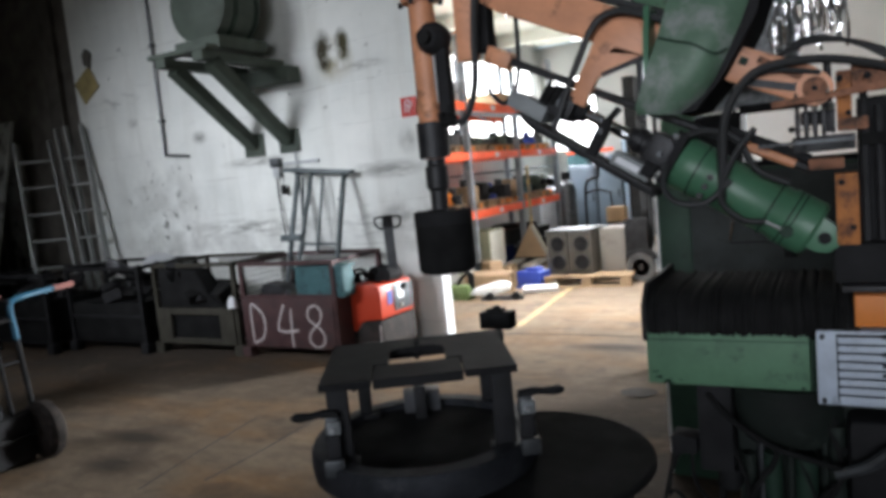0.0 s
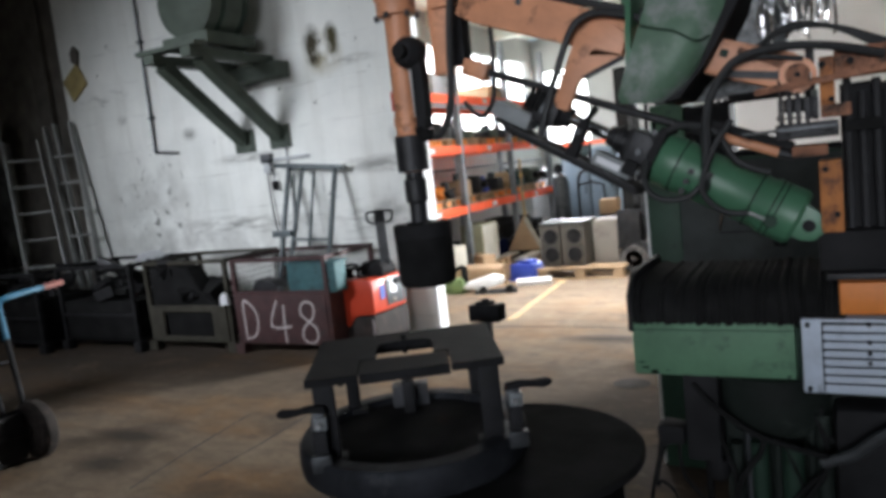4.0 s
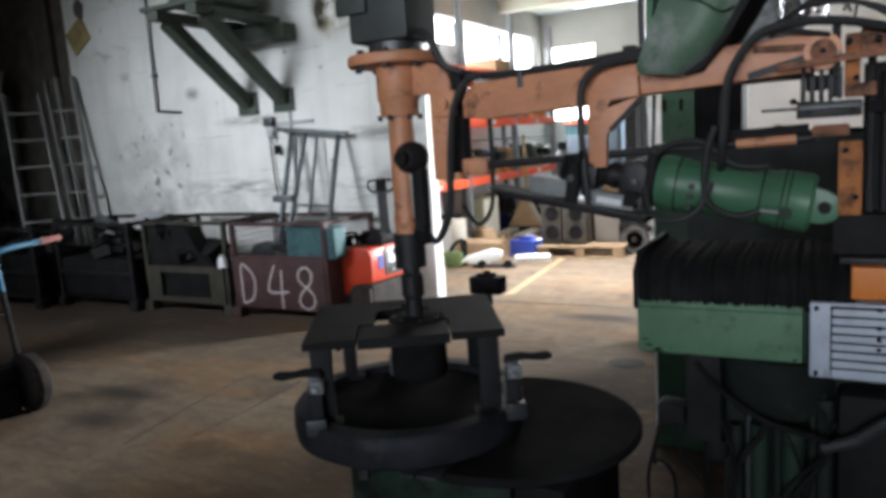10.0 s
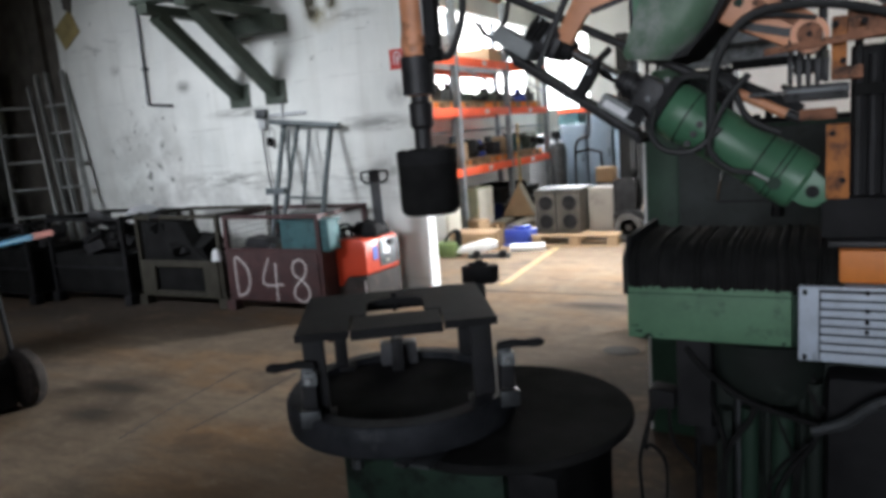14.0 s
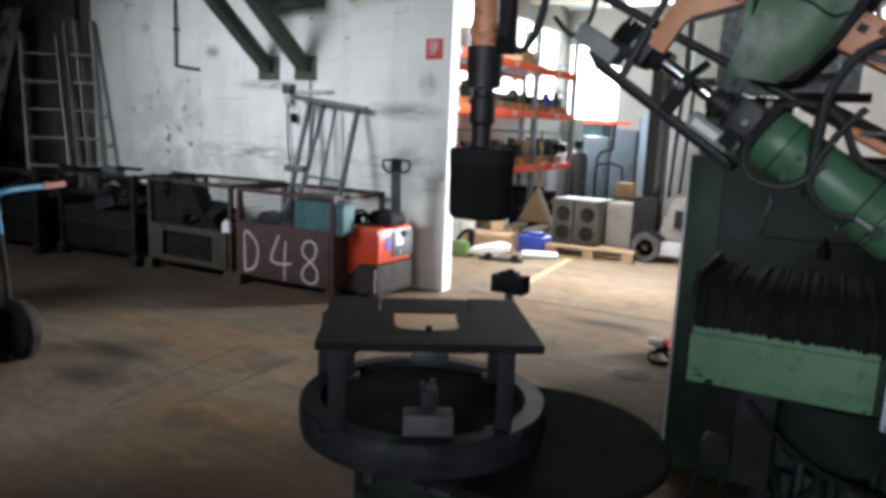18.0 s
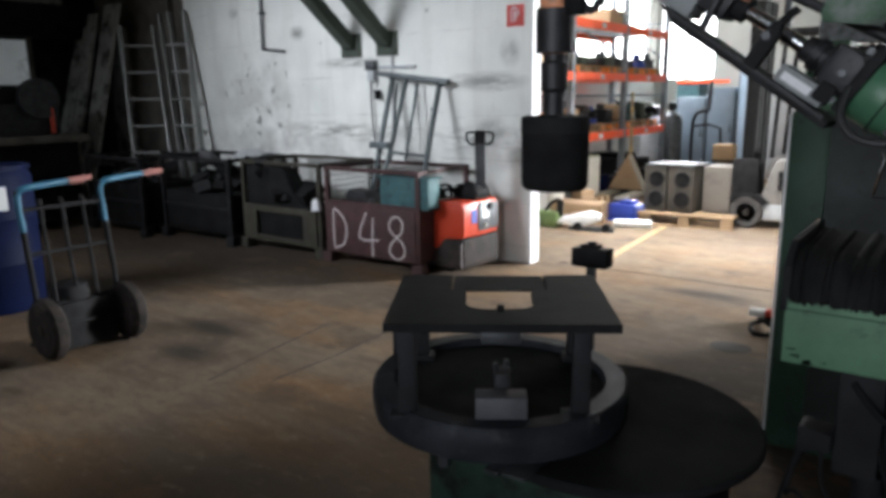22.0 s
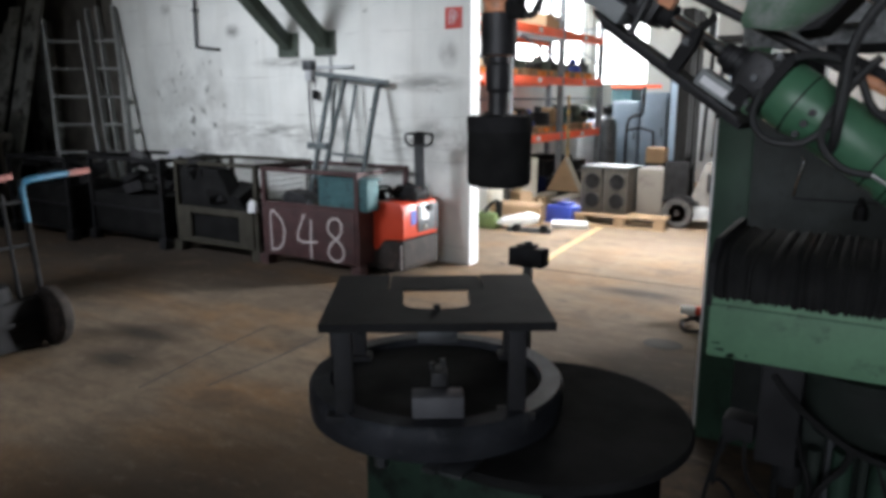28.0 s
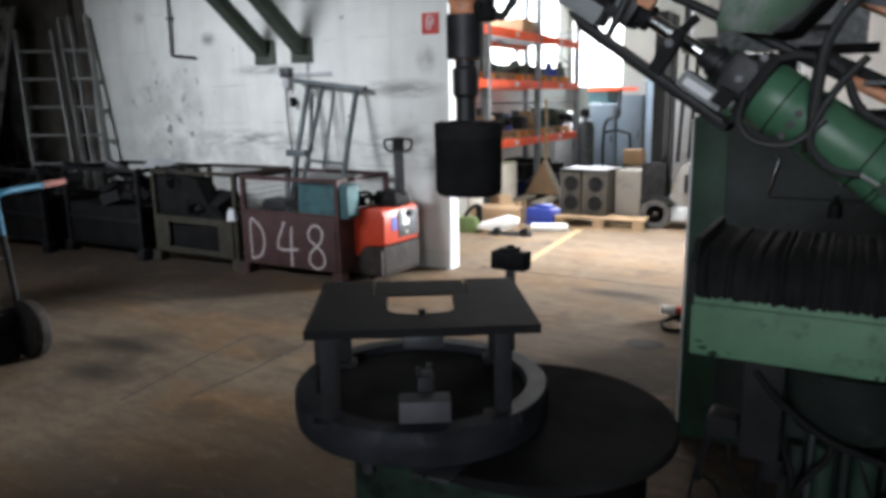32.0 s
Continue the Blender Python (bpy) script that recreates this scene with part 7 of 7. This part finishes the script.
    t = thing("power_tool", (-0.72, 1.72, 0), "green motor tool with a dark handle lying on the floor", "tool")
    part("body", block(M(), -0.14, 0.14, -0.1, 0.1, 0.0, 0.17, 0.03), material("tool_green", (0.13, 0.19, 0.07), 0.5), t)
    part("handle", tube(M(), [(-0.05, 0, 0.15), (0.0, 0.02, 0.24), (0.1, 0.02, 0.3), (0.16, 0.0, 0.26)], 0.02), BLACK, t)
    part("blade", block(M(), 0.1, 0.17, -0.02, 0.02, 0.12, 0.3, 0.005), BLACK, t)
    t = thing("conveyor_unit", (-0.35, 1.75, 0), "white and grey conveyor unit lying on the floor", "conveyor", rz=12)
    part("arm", prism(M(), [(-0.25, 0.06), (-0.2, 0.12), (0.1, 0.2), (0.22, 0.17), (0.22, 0.1), (0.0, 0.04)], -0.08, 0.06, 0.015), OFF_WHITE, t)
    part("track", block(M(), -0.1, 0.38, -0.14, -0.085, 0.0, 0.05, 0.01), IRON, t)
    for x in (0.0, 0.3):
        part("roller", rod(M(), (x, -0.16, 0.045), (x, -0.09, 0.045), 0.045, seg=16), BLACK, t)
    t = thing("glove", (0.16, 0.95, 0), "dark work glove dropped on the floor", "glove")
    part("glove_body", lathe(M(), [(0.0, 0.0), (0.07, 0.004), (0.06, 0.03), (0.0, 0.04)], (0, 0, 0), 12), RUBBER, t)
    # end of the hall
    g = "lockers at the end of the hall"
    for x, w, h, mat, lab in ((-1.0, 0.5, 1.35, BLUE_GREY, "dull blue-grey steel locker"), (-0.5, 0.46, 1.5, BLUE_GREY, "blue-grey steel locker with dark doors"), (-0.02, 0.44, 1.75, material("locker_pale_blue", (0.3, 0.4, 0.5), 0.5, vary=0.08), "pale blue steel locker"),
                              (-1.85, 0.45, 1.2, LIGHT_GREY, "grey steel cabinet at the end wall"), (0.52, 0.56, 1.7, LIGHT_GREY, "light grey steel switch cabinet at the end wall"), (1.2, 0.7, 1.6, LIGHT_GREY, "light grey steel switch cabinet at the end wall"), (2.0, 0.9, 1.8, LIGHT_GREY, "broad grey steel cabinet at the end wall")):
        t = thing("locker", (x, 7.6, 0), lab, "locker", g)
        part("case", block(M(), -w / 2, w / 2, -0.2, 0.3, 0.0, h, 0.008), mat, t)
        d = part("door", block(M(), -w / 2 + 0.02, w / 2 - 0.02, -0.215, -0.2005, 0.06, h - 0.05, 0.004), mat, t)
        part("handle", block(M(), w / 2 - 0.07, w / 2 - 0.05, -0.23, -0.2155, h * 0.5, h * 0.5 + 0.14, 0.003), BLACK, d)
        part("door_gap", block(M(), -w / 2 + 0.012, -w / 2 + 0.026, -0.2185, -0.2005, 0.05, h - 0.04), BLACK, t)
    t = thing("pipe_frame", (-0.45, 6.9, 0), "dark bent pipe frame standing before the lockers", "pipe frame")
    part("pipe", tube(M(), [(-0.35, 0, 0.0), (-0.35, 0, 0.95), (-0.2, 0, 1.12), (-0.1, 0, 1.15), (-0.08, 0, 1.6)], 0.025, smooth=3), BLACK, t)
    part("pipe", tube(M(), [(0.1, 0, 0.0), (0.1, 0, 0.85), (-0.33, 0, 0.87)], 0.022, smooth=2), BLACK, t)
    for x, y, r, h, mat, lab in ((-1.5, 7.0, 0.2, 1.05, LIGHT_GREY, "tall grey gas cylinder by the lockers"), (-1.1, 6.75, 0.17, 1.15, IRON, "dark gas cylinder by the lockers")):
        t = thing("gas_cylinder", (x, y, 0), lab, "gas cylinder", "gas cylinders by the lockers")
        part("body", lathe(M(), [(0.0, 0.0), (r, 0.0), (r, h * 0.82), (r * 0.8, h * 0.92), (r * 0.35, h * 0.97), (r * 0.35, h), (0.0, h)], (0, 0, 0), 24), mat, t)
        part("valve_cap", lathe(M(), [(0.0, h + 0.0005), (r * 0.45, h + 0.0005), (r * 0.45, h + 0.1), (r * 0.3, h + 0.13), (0.0, h + 0.13)], (0, 0, 0), 16), BLACK, t)
    for x, y, z, mat, lab in ((-0.95, 3.05, 0.0, CARD, "small brown carton by the cabinet"), (-1.3, 4.3, 0.0, NAVY, "dark blue bag by the cabinet"), (-1.25, 4.75, 0.0, GREASE, "dark heap of parts on the hall floor")):
        t = thing("floor_box", (x, y, z), lab, "box", "boxes beside the cabinet", rz=20 * x)
        part("box_body", block(M(), -0.11, 0.11, -0.12, 0.12, 0.0, 0.24 if mat is CARD else 0.3, 0.03), mat, t)
        part("box_flap", bar(M(), (-0.1, -0.12, 0.25 if mat is CARD else 0.31), (0.12, -0.16, 0.3), 0.1, 0.006), mat, t)
    t = thing("teal_machine", (-1.5, 8.6, 0), "teal-green machine housing at the end wall", "machine")
    part("housing", block(M(), -0.05, 0.35, -0.35, 0.4, 0.0, 1.65, 0.01), TEAL, t)
    part("red_rail", block(M(), -0.04, 0.9, -0.38, -0.3505, 1.58, 1.64, 0.004), RACK_RED, t)
    t = thing("carton", (-0.15, 6.5, 0), "brown carton on a stand", "carton")
    part("stand", block(M(), -0.15, 0.15, -0.12, 0.12, 0.0, 0.38, 0.006), DARK, t)
    part("carton_body", block(M(), -0.15, 0.15, -0.13, 0.13, 0.381, 0.62, 0.008), CARD, t)
    for i, (x0, y) in enumerate(((0.2, 4.4), (0.2, 7.5))):
        t = thing("tube_lamp", (2.2, y, HALL_TOP - 0.3), "long fluorescent ceiling lamp, switched on", "ceiling lamp", "ceiling lamps in the hall")
        part("tube", rod(M(), (-3.2, 0, 0.05), (1.2, 0, 0.05), 0.025, seg=12), TUBE, t)
        part("housing", block(M(), -3.25, 1.25, -0.05, 0.05, 0.08, 0.14, 0.006), OFF_WHITE, t)
        for x in (-3.0, 1.0):
            part("hanger", rod(M(), (x, 0, 0.14), (x, 0, 0.298), 0.006, seg=6), IRON, t)


hall_things()

# ---- moving things ----
# seconds and degrees of lift of the arm above its lowest place
LIFT = [(0, 27.5), (0.2, 24.0), (0.4, 20.5), (0.6, 17.5), (0.8, 13.0), (1.0, 10.0), (1.2, 9.4), (1.8, 9.8), (2.0, 16.5), (2.2, 23.0), (2.4, 27.0), (2.6, 23.5), (2.8, 17.0), (3.0, 13.5),
        (3.2, 16.5), (3.5, 27.4), (4.1, 22.0), (4.8, 8.0), (5.4, -0.7), (5.6, -1.0), (10.65, -1.0), (10.8, 1.4), (10.9, 6.5), (11.0, 9.0), (11.1, 15.0), (11.2, 18.0), (11.3, 20.5), (11.4, 23.0),
        (11.5, 25.5), (11.6, 28.9), (11.75, 29.5), (12.0, 29.2), (32, 29.2)]
# seconds and degrees of turn of the fixture
TURN = [(0, 31.5), (13.9, 31.5), (14.1, 36.3), (14.3, 46.0), (14.5, 58.6), (15.0, 97.3), (15.5, 137.0), (16.0, 169.0), (16.5, 190.3), (16.8, 198.0), (17.2, 206.7), (17.6, 212.0), (17.9, 213.0), (32, 213.0)]


# seconds and degrees by which the arm slews on its column
SLEW = [(0, 0.0), (17.5, 0.0), (20, 0.5), (22, 1.2), (25.5, 1.9), (27.5, 4.0), (28, 4.8), (28.5, 4.1), (29, 3.0), (29.5, 1.3), (30, 0.8), (31, 0.0), (32, 0.0)]


def motions():
    y = ARM_Y
    arm, tool, lower, cyl, pis = [], [], [], [], []
    rows = {t: a for t, a in LIFT}
    rows.update({t: LIFT[-1][1] for t, d in SLEW if t > 12})
    for t, a in sorted(rows.items()):
        d = float(np.interp(t, [k for k, v in SLEW], [v for k, v in SLEW]))
        turn = pose(COLUMN_X, COLUMN_Y, 0, 0, 0, -d) @ pose(-COLUMN_X, -COLUMN_Y, 0)
        th = radians(a)
        arm.append((t, turn @ pose(PX, y, PZ, 0, a, 0)))
        fx, fz = PX - REACH * math.cos(radians(LOW) + th), PZ + REACH * math.sin(radians(LOW) + th)
        tool.append((t, turn @ pose(fx, y, fz)))
        lower.append((t, turn @ pose(PX - 0.008, y - 0.02, 1.404, 0, a, 0)))
        dx, dz = TX - PX, TZ - PZ
        ex = PX + dx * math.cos(th) + dz * math.sin(th)
        ez = PZ - dx * math.sin(th) + dz * math.cos(th)
        far = math.hypot(ex - EX, ez - EZ)
        b = math.degrees(math.atan2(ez - EZ, EX - ex))
        cyl.append((t, turn @ pose(EX, y - 0.005, EZ, 0, b, 0)))
        s = far - 0.445
        pis.append((t, turn @ pose(EX - s * math.cos(radians(b)), y - 0.005, EZ + s * math.sin(radians(b)), 0, b, 0)))
    for ob, rows in ((ARM, arm), (TOOL, tool), (LOWER, lower), (CYLINDER, cyl), (PISTON, pis)):
        walk(ob, rows)
    # the clamp levers are swung back while the fixture turns
    for ob, at, swing in LEVERS:
        walk(ob, [(0, pose(*at)), (14.6, pose(*at)), (15.9, pose(*at, 0, 0, swing)), (32, pose(*at, 0, 0, swing))])
    walk(FIXTURE, [(t, pose(CX, CY, 0.75, 0, 0, a)) for t, a in TURN])


motions()
